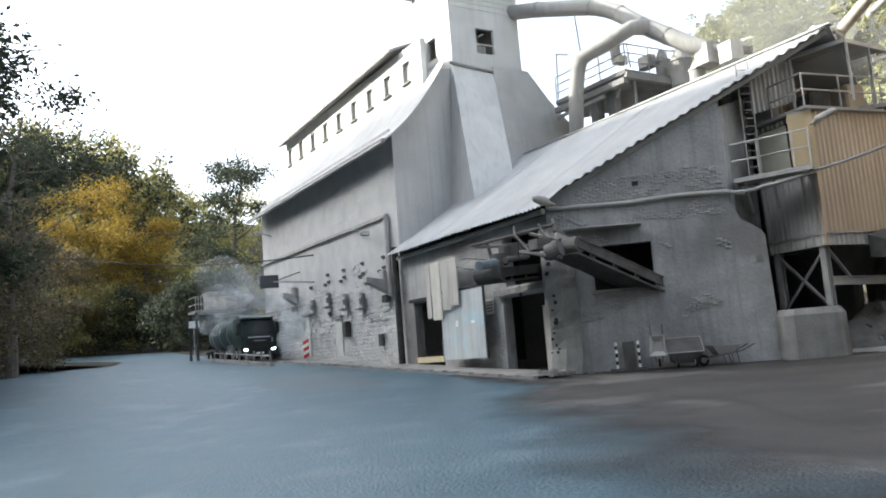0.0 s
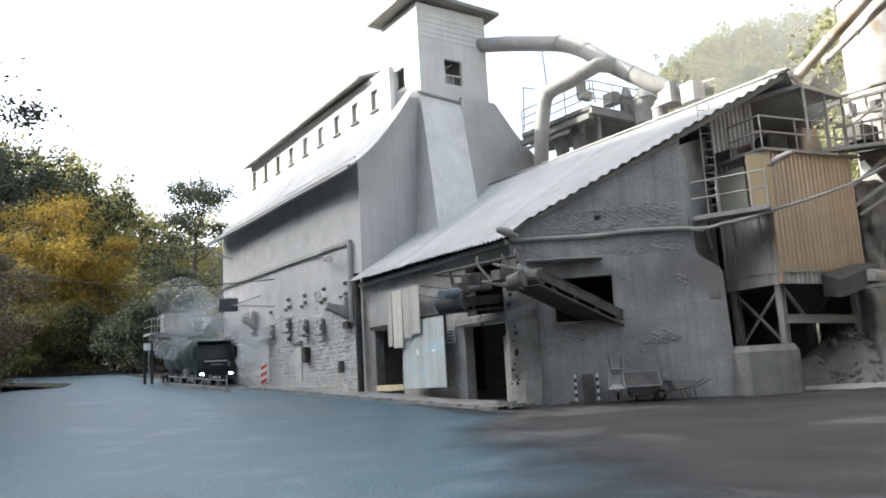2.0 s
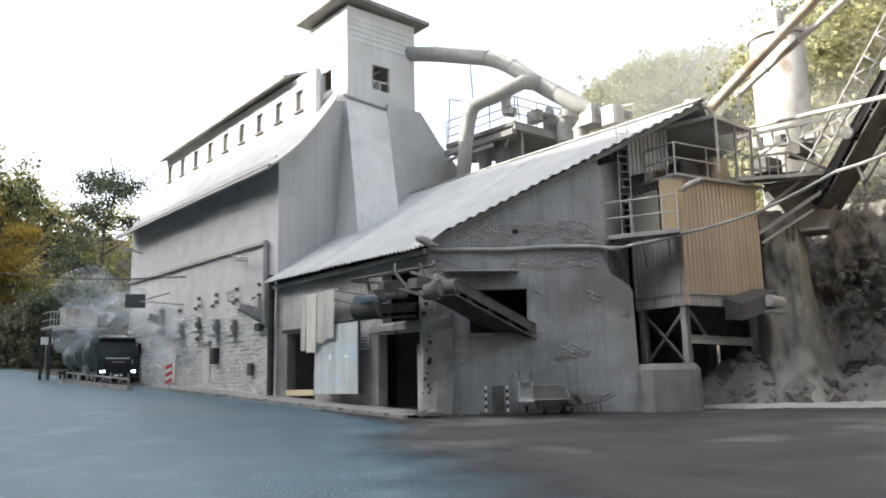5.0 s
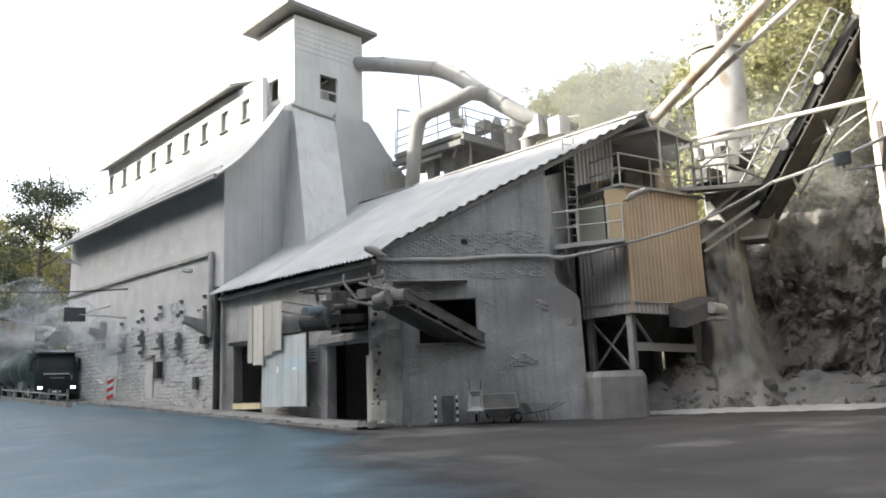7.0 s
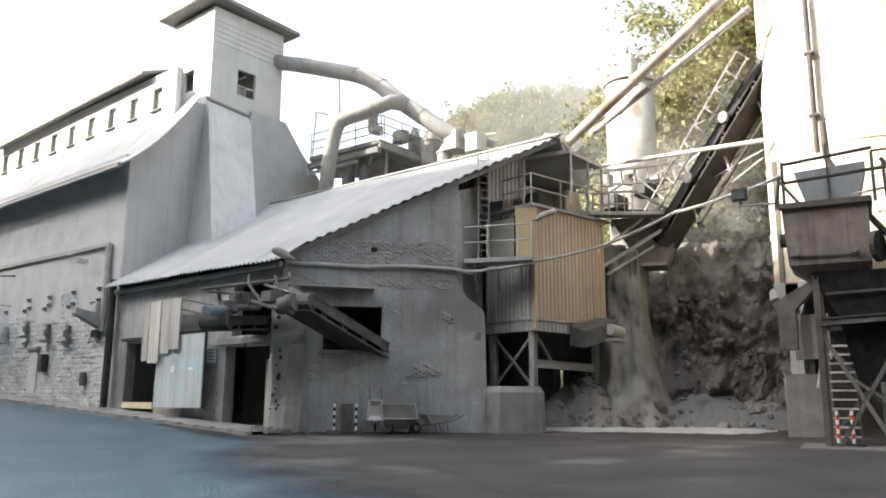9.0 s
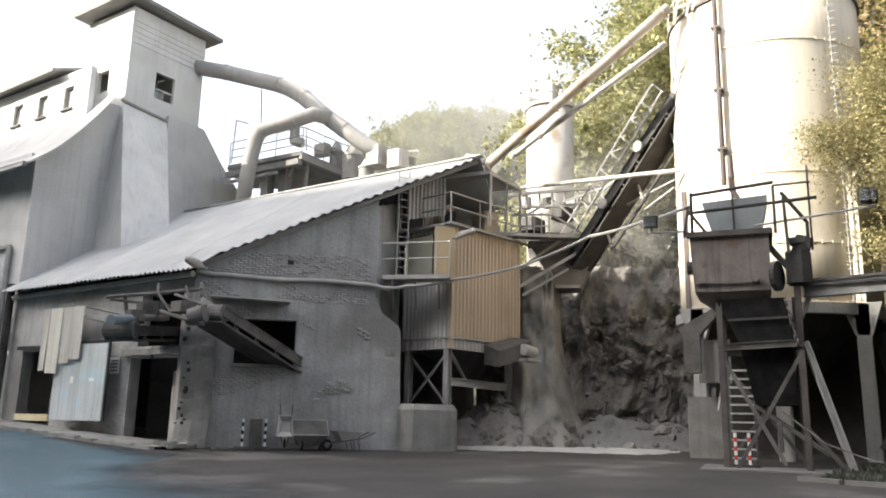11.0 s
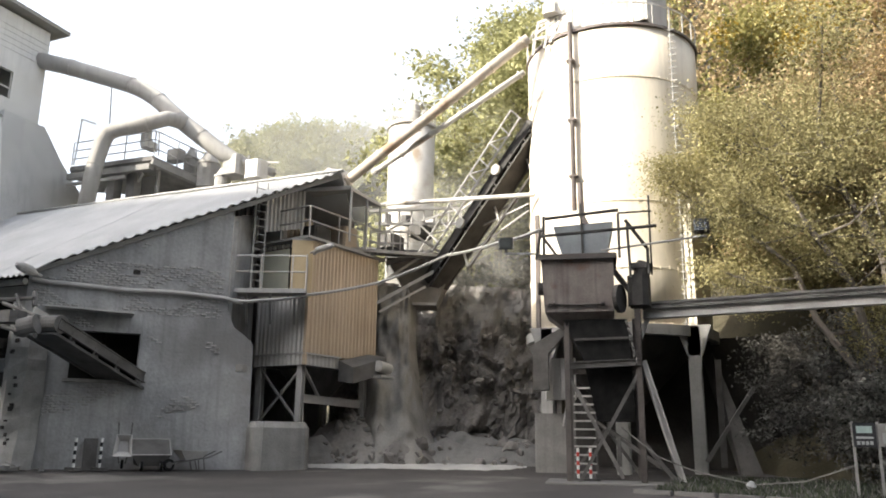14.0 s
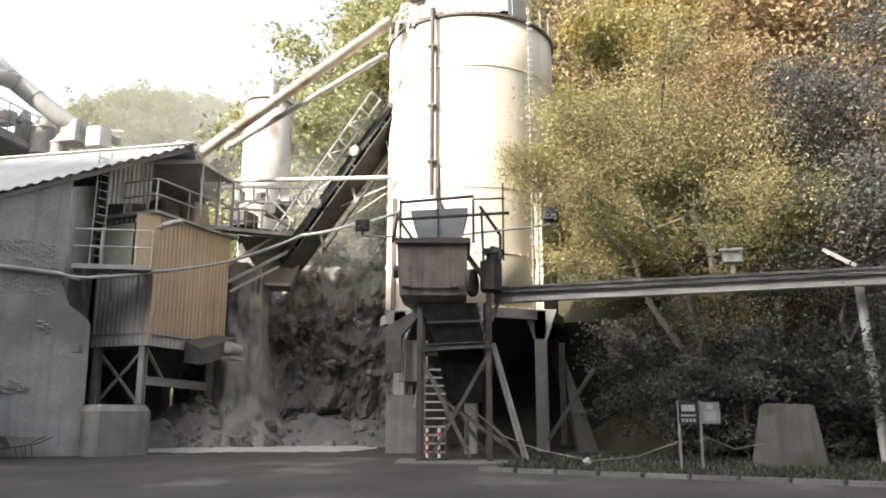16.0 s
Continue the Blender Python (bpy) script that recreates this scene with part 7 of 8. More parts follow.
    # dark trees on the west verge
    for i, (x, y, h, w, n, b, m) in enumerate(((-1.2, 38, 19.5, 4.2, 8500, 0.3, LEAF_DARK), (2.2, 62, 20.5, 5.0, 700, 0.25, LEAF_DARK), (-3.4, 40, 13, 4.0, 4200, 0.2, LEAF_BROWN), (-2.4, 48, 12, 3.8, 3200, 0.15, LEAF_BROWN), (-0.4, 57, 12, 3.8, 3000, 0.1, LEAF_BROWN), (-2.6, 44, 4.0, 2.4, 3000, 0.05, LEAF_DARK), (-2.8, 37, 3.4, 2.0, 2500, 0.05, LEAF_DARK), (0.2, 66, 12, 4.4, 3200, 0.1, LEAF_BROWN), (2.0, 76, 14, 4.6, 4200, 0.1, LEAF_BROWN), (4.8, 90, 13, 5, 5500, 0.1, LEAF_BROWN), (-0.6, 70, 5, 3.0, 3500, 0.05, LEAF_DARK))):
        tree((x, y, ground_z(x, y) + 0.1), h, w, int(n * 3.2), 0.23, m, 140 + i, "almost bare dark tree on the road verge" if n < 1000 else "brown half-bare tree on the road verge" if m is LEAF_BROWN else "dark leafy tree on the road verge", group="trees on the west verge", bare=b, limbs=24 if n < 1000 else 13, trunk=0.42 if n < 1000 else None)


def build_grass():
    g = np.random.default_rng(5)

    def tufts(name, xs, ys, n, size, material, label, seed):
        q = np.random.default_rng(seed)
        x = q.uniform(*xs, n)
        y = q.uniform(*ys, n)
        if xs[0] > 10:
            x = np.maximum(x, [verge_x(v) + 0.35 for v in y])
        z = np.array([ground_z(a, b) for a, b in zip(x, y)])
        s = Shape()
        for a, b, c in zip(x, y, z):
            h = size * q.uniform(0.5, 1.4)
            d = q.normal(size=2) * h * 0.5
            w = q.normal(size=2) * 0.02
            s.add([(a - w[0], b - w[1], c - 0.02), (a + w[0], b + w[1], c - 0.02), (a + d[0], b + d[1], c + h)], [(0, 1, 2)])
        me = s.mesh(name, material)
        tagged(new(name, me), label, "grass", kind="stuff")

    tufts("grass", (18, 25.5), (-14, 3.0), 9000, 0.14, LEAF_DARK, "thin dark green grass on the verge", 1)
    tufts("grass", (18.5, 26), (-14, 3.0), 5000, 0.14, LEAF_DUST, "dust-grey grass and litter on the verge", 2)
    tufts("grass", (-6, 0.2), (36, 70), 14000, 0.25, LEAF_GREEN, "rough grass under the verge trees", 3)
    s = Shape()
    s.sheet([[(x, y, ground_z(x, y) + 0.01 + 0.05 * noise.noise((x * 0.7, y * 0.7, 0))) for x in (verge_x(y) + 0.22, 22.3, 24.0, 27.5)] for y in [3.0 - 1.0 * k for k in range(30)]])
    whole("verge", s, GRASS_SOIL, "patchy grass verge with fallen leaves", "verge", kind="structure", smooth=True)
    s = Shape()
    rows = []
    for k in range(46):
        y = 34 + 1.2 * k
        w = road_edges(y)[0]
        rows.append([(w - d, y, ground_z(w - d, y) + h) for d, h in ((0.0, 0.012), (0.5, 0.25), (2.0, 0.5), (6.0, 0.9))])
    s.sheet(rows)
    whole("verge", s, GRASS_SOIL, "dark grassy bank on the west side of the road", "verge", kind="structure", smooth=True)


# ---- quarry face ----
def build_quarry():
    s = Shape()
    rows = []
    for j in range(56):
        f = j / 55
        row = []
        for i in range(96):
            az_deg = 59.0 + 16.5 * i / 95
            p = Vector((math.sin(radians(az_deg)), math.cos(radians(az_deg)), 0))
            r = 36.5 - 1.2 * math.sin((az_deg - 59) / 16.5 * math.pi) + 2.2 * f * f
            z = 0.3 + 8.4 * f
            n1 = noise.fractal(Vector((az_deg * 0.35, z * 0.35, 0.0)), 0.9, 2.0, 5)
            cell = noise.voronoi(Vector((az_deg * 0.55, z * 0.75, 3.0)))[0][0]
            r += 1.0 * n1 - 1.3 * min(cell, 0.8) + 0.25 * noise.fractal(Vector((az_deg * 1.6, z * 1.5, 7.0)), 0.8, 2.0, 4)
            if az_deg < 63.4:
                r += -1.6 * smooth(az_deg, 63.4, 62.0)
            row.append((p.x * r, p.y * r, z + 0.4 * n1))
        rows.append(row)
    s.sheet(rows)
    whole("quarry_face", s, ROCK, "rough dusty rock face of the quarry with ledges", "rock face", kind="structure")
    # buttress of caked dust beside the cabin
    s = Shape()
    rows = []
    for j in range(44):
        f = j / 43
        z = 0.4 + 7.6 * f
        flare = (1 - f) ** 3.2
        ribs = ((60.2, -0.4), (61.2, 0.7), (62.4, 1.5 - 0.3 * f), (63.6 + 1.6 * flare, 1.7 - 0.6 * f), (64.4 + 2.8 * flare, 0.7), (65.0 + 3.4 * flare, -1.2))
        row = []
        for i in range(41):
            u = i / 40 * 5
            k = min(4, int(u))
            e = smooth(u - k, 0, 1)
            az_deg = ribs[k][0] + (ribs[k + 1][0] - ribs[k][0]) * (u - k)
            bul = ribs[k][1] + (ribs[k + 1][1] - ribs[k][1]) * e
            rough = 0.55 * noise.fractal(Vector((az_deg * 0.7, z * 0.55, 5.0)), 0.9, 2.0, 4) + 0.16 * noise.fractal(Vector((az_deg * 3.2, z * 1.1, 2.0)), 0.8, 2.0, 3)
            row.append(polar(az_deg, 34.2 - bul * (1.15 - 0.7 * f) - 0.9 * flare * max(0.0, bul) + rough, z + 0.25 * rough))
        rows.append(row)
    s.sheet(rows)
    whole("dust_buttress", s, DUST_WALL, "wall-like buttress of caked pale dust", "rock", kind="structure", smooth=True)
    # heaps and loose stones
    heaps = []

    def heap_h(x, y, seed):
        d = max(0.0, 1 - (x * x + y * y))
        return d ** 1.2 * (1 + 0.5 * noise.noise((x * 2 + seed, y * 2, 0))) + 0.22 * d * noise.fractal(Vector((x * 3, y * 3, seed)), 0.8, 2.0, 4)

    def heap(name, az_deg, r, w, d, h, material, lab, seed):
        c = polar(az_deg, r, 0)
        heaps.append((c, w, d, h, seed))
        s = Shape()
        n = 34
        s.sheet([[(c.x + x * d, c.y + y * w, ground_z(c.x + x * d, c.y) - 0.05 + h * heap_h(x, y, seed)) for y in [2 * k / n - 1 for k in range(n + 1)]] for x in [2 * k / n - 1 for k in range(n + 1)]])
        whole(name, s, material, lab, "heap", kind="structure", smooth=True)

    def surface(x, y):
        z = ground_z(x, y)
        for c, w, d, h, seed in heaps:
            u, v = (x - c.x) / d, (y - c.y) / w
            if u * u + v * v < 1:
                z = max(z, ground_z(x, c.y) - 0.05 + h * heap_h(u, v, seed))
        return z

    heap("rubble_heap", 60.8, 33.2, 2.6, 2.0, 1.7, ROCK, "dark rubble heap under the cabin", 1)
    heap("rubble_heap", 63.8, 32.6, 1.8, 1.5, 1.3, ROCK, "dark broken rubble beside the dust buttress", 5)
    heap("dust_heap", 67.8, 34.3, 3.4, 2.6, 1.3, DUST_HEAP, "pale stone dust heap at the rock foot", 2)
    heap("dust_heap", 71.8, 33.5, 2.5, 2.2, 0.8, DUST_HEAP, "small pale dust heap", 3)
    heap("dust_heap", 58.0, 32.6, 2.0, 1.8, 0.9, DUST_HEAP, "pale dust heap by the concrete block", 4)
    # pale dust spilled on the yard
    s = Shape()
    rows = []
    for i in range(90):
        az_deg = 54.5 + 18.5 * i / 89
        r0 = 30.4 - 1.2 * smooth(az_deg, 55, 62) - 0.8 * smooth(az_deg, 64, 72) + 0.9 * noise.fractal(Vector((az_deg * 0.9, 0, 1)), 0.8, 2.0, 3)
        e = smooth(az_deg, 54.5, 57) * (1 - smooth(az_deg, 70, 73))
        row = []
        for dr, hh in ((0.0, -0.015), (0.4, 0.03), (0.9, 0.06), (1.6, 0.07), (2.6, 0.05), (4.0, 0.03)):
            p = polar(az_deg, r0 + dr + 1.5 * (1 - e), 0)
            row.append((p.x, p.y, ground_z(p.x, p.y) + 0.004 + hh * e + (0.02 * noise.noise((az_deg * 3, dr * 2, 0)) if dr else 0)))
        rows.append(row)
    s.sheet(rows)
    whole("dust_spill", s, DUST, "pale stone dust spilled across the yard", "dust", kind="structure", smooth=True)
    q = random.Random(4)
    shapes = []
    for k in range(5):
        bm = bmesh.new()
        bmesh.ops.create_icosphere(bm, subdivisions=1, radius=0.5)
        for v in bm.verts:
            v.co *= 1 + 0.7 * noise.noise(v.co * 2.2 + Vector((k * 9, 0, 0)))
            v.co.z *= 0.75
        me = bpy.data.meshes.new("boulder")
        bm.to_mesh(me)
        bm.free()
        me.materials.append(ROCK)
        shapes.append(me)
    for i in range(190):
        az_deg = q.uniform(58.5, 73.0) if i % 2 else q.uniform(59.5, 65.0)
        r = q.uniform(30.8, 35.0)
        sz = q.choice((0.15, 0.2, 0.25, 0.3, 0.5)) * q.uniform(0.7, 1.3)
        p = polar(az_deg, r, 0)
        o = new("boulder", q.choice(shapes))
        tagged(o, "loose dusty stone at the foot of the rock face", "stone", "loose stones")
        o.matrix_basis = pose(p.x, p.y, surface(p.x, p.y) + 0.12 * sz, q.uniform(0, 360), 0, q.uniform(0, 360)) @ Matrix.Scale(sz, 4)
    for i in range(80):
        az_deg = q.uniform(66.8, 72.4)
        p = polar(az_deg, 35.2 + q.uniform(-0.3, 0.6), q.uniform(2.4, 6.2))
        o = new("boulder", q.choice(shapes))
        tagged(o, "pale stone bedded in the rock face", "stone", "stones in the rock face")
        o.matrix_basis = pose(*p, q.uniform(0, 360), 0, q.uniform(0, 360)) @ Matrix.Scale(q.choice((0.2, 0.25, 0.35, 0.5)) * q.uniform(0.7, 1.2), 4)


# Greyer and darker than DUST_WALL, with darker blotches.
DUST_HEAP = mat("grey stone dust", (0.13, 0.127, 0.12), (0.25, 0.243, 0.23), 0.95, 0.9, 16, 0.8, stain=(0.09, 0.086, 0.08), stain_scale=0.9, stain_amount=0.35)
DUST_WALL = mat("caked dust", (0.24, 0.227, 0.208), (0.40, 0.382, 0.352), 0.95, 0.7, 14, 0.7, streak=0.08, stain=(0.15, 0.142, 0.13), stain_scale=0.5, stain_amount=0.3)

build_hills()
build_quarry()
build_vegetation()
build_grass()


# ---- truck and roadside things ----
def wheel(parent, at, r, w, name="wheel"):
    t = part(name, Shape().tube([(at[0] - w / 2, at[1], at[2]), (at[0] - w / 2 + 0.04, at[1], at[2]), (at[0] + w / 2 - 0.04, at[1], at[2]), (at[0] + w / 2, at[1], at[2])], [r * 0.9, r, r, r * 0.9], 20), RUBBER, parent, "black tyre")
    part("rim", Shape().tube([(at[0] - w / 2 - 0.01, at[1], at[2]), (at[0] + w / 2 + 0.01, at[1], at[2])], r * 0.55, 16), CHROME_GREY, t)
    return t


def build_truck():
    t = thing("tanker_truck", "dark green tank truck with its headlights on", "truck", at=(16.5, 52.4, ground_z(16.5, 53) + 0.02), turn=-2)
    c = part("cab", Shape().add([(-1.2, 0.0, 0.55), (1.2, 0.0, 0.55), (1.2, 2.2, 0.55), (-1.2, 2.2, 0.55), (-1.22, -0.05, 1.6), (1.22, -0.05, 1.6), (1.22, 2.2, 1.6), (-1.22, 2.2, 1.6), (-1.12, 0.3, 2.85), (1.12, 0.3, 2.85), (1.12, 2.2, 2.95), (-1.12, 2.2, 2.95)],
                                 [(3, 2, 1, 0), (0, 1, 5, 4), (1, 2, 6, 5), (2, 3, 7, 6), (3, 0, 4, 7), (4, 5, 9, 8), (5, 6, 10, 9), (6, 7, 11, 10), (7, 4, 8, 11), (8, 9, 10, 11)]), TRUCK_GREEN, t)
    part("windscreen", Shape().add([(-1.05, -0.03, 1.75), (1.05, -0.03, 1.75), (0.98, 0.24, 2.65), (-0.98, 0.24, 2.65), (-1.05, 0.03, 1.75), (1.05, 0.03, 1.75), (0.98, 0.3, 2.65), (-0.98, 0.3, 2.65)], [(0, 1, 2, 3), (7, 6, 5, 4), (0, 4, 5, 1), (1, 5, 6, 2), (2, 6, 7, 3), (3, 7, 4, 0)]), DARK_GLASS, c)
    part("side_window", Shape().box((-1.2, 0.9, 2.15), (0.03, 0.9, 0.75)), DARK_GLASS, c)
    part("sun_visor", Shape().box((0, 0.1, 2.85), (2.1, 0.35, 0.08)), TRUCK_GREEN, c)
    part("roof_deflector", Shape().add([(-1.0, 0.8, 2.9), (1.0, 0.8, 2.9), (1.0, 2.1, 2.9), (-1.0, 2.1, 2.9), (-0.9, 1.7, 3.15), (0.9, 1.7, 3.15), (0.9, 2.1, 3.15), (-0.9, 2.1, 3.15)], [(0, 1, 5, 4), (1, 2, 6, 5), (2, 3, 7, 6), (3, 0, 4, 7), (4, 5, 6, 7), (3, 2, 1, 0)]), TRUCK_GREEN, c)
    part("grille", Shape().box((0, -0.08, 1.2), (1.7, 0.06, 0.55), cut=0.02), BLACK_PLASTIC, c)
    for k in range(3):
        part("grille_bar", Shape().box((0, -0.12, 1.05 + 0.16 * k), (1.6, 0.04, 0.05)), DARK_STEEL, c)
    part("lettering_bar", Shape().box((0, -0.09, 1.56), (1.5, 0.02, 0.07)), WHITE_PAINT, c)
    part("lettering_bar", Shape().box((0.05, -0.12, 1.32), (0.8, 0.02, 0.06)), CHROME_GREY, c)
    part("badge", Shape().box((0.85, -0.1, 1.35), (0.18, 0.02, 0.3)), CHROME_GREY, c)
    b = part("bumper", Shape().box((0, -0.05, 0.6), (2.45, 0.3, 0.5), cut=0.05), BLACK_PLASTIC, t)
    part("number_plate", Shape().box((0, -0.22, 0.48), (0.52, 0.02, 0.12)), WHITE_PAINT, b)
    for x in (-0.95, 0.95):
        h = part("headlight", Shape().box((x, -0.21, 0.72), (0.26, 0.05, 0.13), cut=0.02), HEADLIGHT, t, "headlight switched on")
        m = part("mirror", Shape().box((x * 1.42, 0.05, 2.15), (0.16, 0.2, 0.75), cut=0.04), BLACK_PLASTIC, t)
        part("mirror_arm", Shape().tube([(x * 1.2, 0.15, 2.55), (x * 1.42, 0.05, 2.5)], 0.03, 6), BLACK_PLASTIC, m)
    part("frame", Shape().box((0, 6.0, 0.75), (0.9, 11.0, 0.25)), DARK_STEEL, t)
    s = Shape()
    ys = [2.6, 2.75, 3.2, 9.5, 10.9, 11.2]
    s.tube([(0, y, 2.05) for y in ys], [0.5, 1.0, 1.18, 1.18, 0.95, 0.4], 28)
    tank = part("tank", s, TANK_GREEN, t, "dark green round tank", smooth=True)
    for y in (4.0, 6.3, 8.6):
        part("band", ring(1.18, 0, 0.03, 0.08, 28), CHROME_GREY, tank).matrix_basis = pose(0, y, 2.05, 90, 0, 0)
    for y in (4.8, 7.4):
        part("hatch", Shape().tube([(0, y, 3.2), (0, y, 3.4)], 0.32, 16), CHROME_GREY, tank)
    part("walkway", Shape().box((0, 6.3, 3.28), (0.5, 6.0, 0.04)), CHROME_GREY, tank)
    for y in (1.3, 4.6, 8.0, 9.3, 10.6):
        for x in (-1.05, 1.05):
            wheel(t, (x, y, 0.5), 0.5, 0.32)
    for x in (-1.1, 1.1):
        part("mudguard", Shape().box((x, 3.1, 0.95), (0.35, 1.2, 0.5), cut=0.1), CHROME_GREY, t)


HEADLIGHT = bpy.data.materials.new("lit headlight")
HEADLIGHT.use_nodes = True
_h = HEADLIGHT.node_tree.nodes["Principled BSDF"]
_h.inputs["Emission Color"].default_value, _h.inputs["Emission Strength"].default_value = (0.85, 0.95, 1.0, 1), 6.0
DARK_GLASS = mat("dark windscreen", (0.02, 0.028, 0.032), (0.035, 0.045, 0.05), 0.12, 1.0, 5, 0.0, spec=0.6)
TANK_GREEN = mat("dusty green tank", (0.05, 0.075, 0.07), (0.10, 0.13, 0.12), 0.5, 1.0, 20, 0.05)


def build_loading_platform():
    a = Vector((14.6, 60.5, 5.3))
    t = thing("loading_platform", "railed loading platform above the tank truck", "platform", at=(a.x, a.y, ground_z(15, 61)))
    z = 3.6
    part("deck", Shape().box((1.3, 0, z), (3.8, 2.4, 0.18)), GREY_STEEL, t)
    part("bin", Shape().box((1.6, 0.1, z + 0.75), (2.2, 1.6, 1.3), cut=0.1), PALE_STEEL, t)
    part("cover", Shape().box((1.7, 0.1, z + 1.45), (2.5, 1.8, 0.08)), PALE_STEEL, t)
    for x in (-0.5, 3.1):
        for y in (-1.1, 1.1):
            part("column", Shape().beam((x, y, 0), (x, y, z), 0.18), DARK_STEEL, t)
    for k in range(7):
        part("post", Shape().tube([(-0.55 + 0.2 * k, -1.15, z), (-0.55 + 0.2 * k, -1.15, z + 1.1)], 0.03, 6), GREY_STEEL, t)
    for h in (0.55, 1.1):
        part("rail", Shape().tube([(-0.55, -1.15, z + h), (0.7, -1.15, z + h)], 0.035, 6), GREY_STEEL, t)
        part("rail", Shape().tube([(-0.55, -1.15, z + h), (-0.55, 1.15, z + h)], 0.035, 6), GREY_STEEL, t)
    part("chute", Shape().tube([(2.6, -0.3, z + 1.1), (3.4, -2.2, z + 0.9), (2.4, -3.5, z + 0.2)], 0.18, 12), PALE_STEEL, t)
    s = thing("road_sign", "small white roadside plate by the platform", "sign", at=(13.9, 59.5, ground_z(14, 59.5)))
    part("post", Shape().tube([(0, 0, 0), (0, 0, 2.6)], 0.04, 8), GREY_STEEL, s)
    part("plate", Shape().box((0, -0.05, 2.75), (0.75, 0.03, 0.5)), WHITE_PAINT, s)


def build_roadside():
    # low fence of posts along the kerb before the truck
    t = thing("post_fence", "low weathered post fence along the kerb", "fence", at=(14.7, 44.4, ground_z(14.8, 44.4)))
    for k in range(9):
        y = 0.3 + 1.55 * k
        z = ground_z(14.8, 44.4 + y) - ground_z(14.8, 44.4)
        part("post", Shape().box((0, y, z + 0.42), (0.1, 0.12, 0.9 + 0.1 * rng.uniform(-1, 1)), pose(0, 0, 0, rng.uniform(-3, 3), rng.uniform(-3, 3), 0)), DUSTY_IRON, t)
    z1 = ground_z(14.8, 57.4) - ground_z(14.8, 44.4)
    part("rail", Shape().beam((0, 0.2, 0.62), (0, 12.8, z1 + 0.62), 0.05, 0.08), GREY_STEEL, t)
    part("plinth", Shape().beam((0, 0.0, 0.08), (0, 13.2, z1 + 0.08), 0.3, 0.3), CONCRETE, t)
    b = thing("hazard_board", "red and white striped hazard board on a short post", "hazard board", at=(15.6, 41.2, ground_z(15.6, 41.2)))
    part("post", Shape().tube([(0, 0.04, 0), (0, 0.04, 1.5)], 0.03, 8), GREY_STEEL, b)
    n = 6
    for k in range(n):
        z = 0.42 + 0.19 * k
        part("stripe", Shape().slab([(-0.16, 0, z), (0.16, 0, z + 0.16), (0.16, 0, min(1.6, z + 0.35)), (-0.16, 0, z + 0.19)], (0, 0.02, 0)), WHITE_PAINT if k % 2 else RED_PAINT, b)
    # marker posts and barrows along the slanting wall
    for p in ((18.97, 20.52, 0.52), (19.53, 20.02, 0.49)):
        marker_post((p[0], p[1], ground_z(p[0], p[1])), 1.0, False)
    p = (19.57, 20.52, 0.47)
    k = thing("leaning_plank", "wide dusty board leaning on the wall", "plank", at=(p[0], p[1], ground_z(p[0], p[1])))
    part("board", Shape().box((0.05, 0.05, 0.48), (0.42, 0.05, 1.0), pose(0, 0, 0, -12, 0, -42)), RUST_GREY, k)


def wheelbarrow(at, turn, tilt, label, big=1.0):
    t = thing("wheelbarrow", label, "wheelbarrow", "wheelbarrows by the wall", at=at)
    t.matrix_basis = pose(*at, 0, 0, turn) @ pose(0, 0, 0, tilt, 0, 0) @ Matrix.Scale(big, 4)
    part("tray", Shape().add([(-0.32, -0.45, 0.62), (0.32, -0.45, 0.62), (0.38, 0.5, 0.66), (-0.38, 0.5, 0.66), (-0.2, -0.25, 0.34), (0.2, -0.25, 0.34), (0.24, 0.25, 0.34), (-0.24, 0.25, 0.34), (-0.29, -0.42, 0.62), (0.29, -0.42, 0.62), (0.35, 0.46, 0.65), (-0.35, 0.46, 0.65), (-0.18, -0.23, 0.37), (0.18, -0.23, 0.37), (0.22, 0.23, 0.37), (-0.22, 0.23, 0.37)],
                             [(0, 1, 5, 4), (1, 2, 6, 5), (2, 3, 7, 6), (3, 0, 4, 7), (4, 5, 6, 7), (9, 8, 12, 13), (10, 9, 13, 14), (11, 10, 14, 15), (8, 11, 15, 12), (15, 14, 13, 12), (0, 8, 9, 1), (1, 9, 10, 2), (2, 10, 11, 3), (3, 11, 8, 0)]), GREY_STEEL, t, "dented dusty tray")
    for x in (-0.25, 0.25):
        part("handle", Shape().tube([(x * 0.5, 0.7, 0.22), (x * 0.9, 0.2, 0.32), (x, -0.5, 0.42), (x * 1.1, -0.95, 0.62)], 0.022, 8), RUST_GREY, t)
        part("leg", Shape().tube([(x * 0.9, -0.35, 0.38), (x * 0.9, -0.4, 0.0), (x * 0.9, -0.15, 0.0), (x * 0.9, -0.05, 0.34)], 0.018, 6), RUST_GREY, t)
    w = part("tyre", Shape().tube([(-0.05, 0.72, 0.19), (-0.03, 0.72, 0.19), (0.03, 0.72, 0.19), (0.05, 0.72, 0.19)], [0.16, 0.19, 0.19, 0.16], 16), RUBBER, t)
    part("rim", Shape().tube([(-0.055, 0.72, 0.19), (0.055, 0.72, 0.19)], 0.1, 12), RUST_GREY, w)
    return t


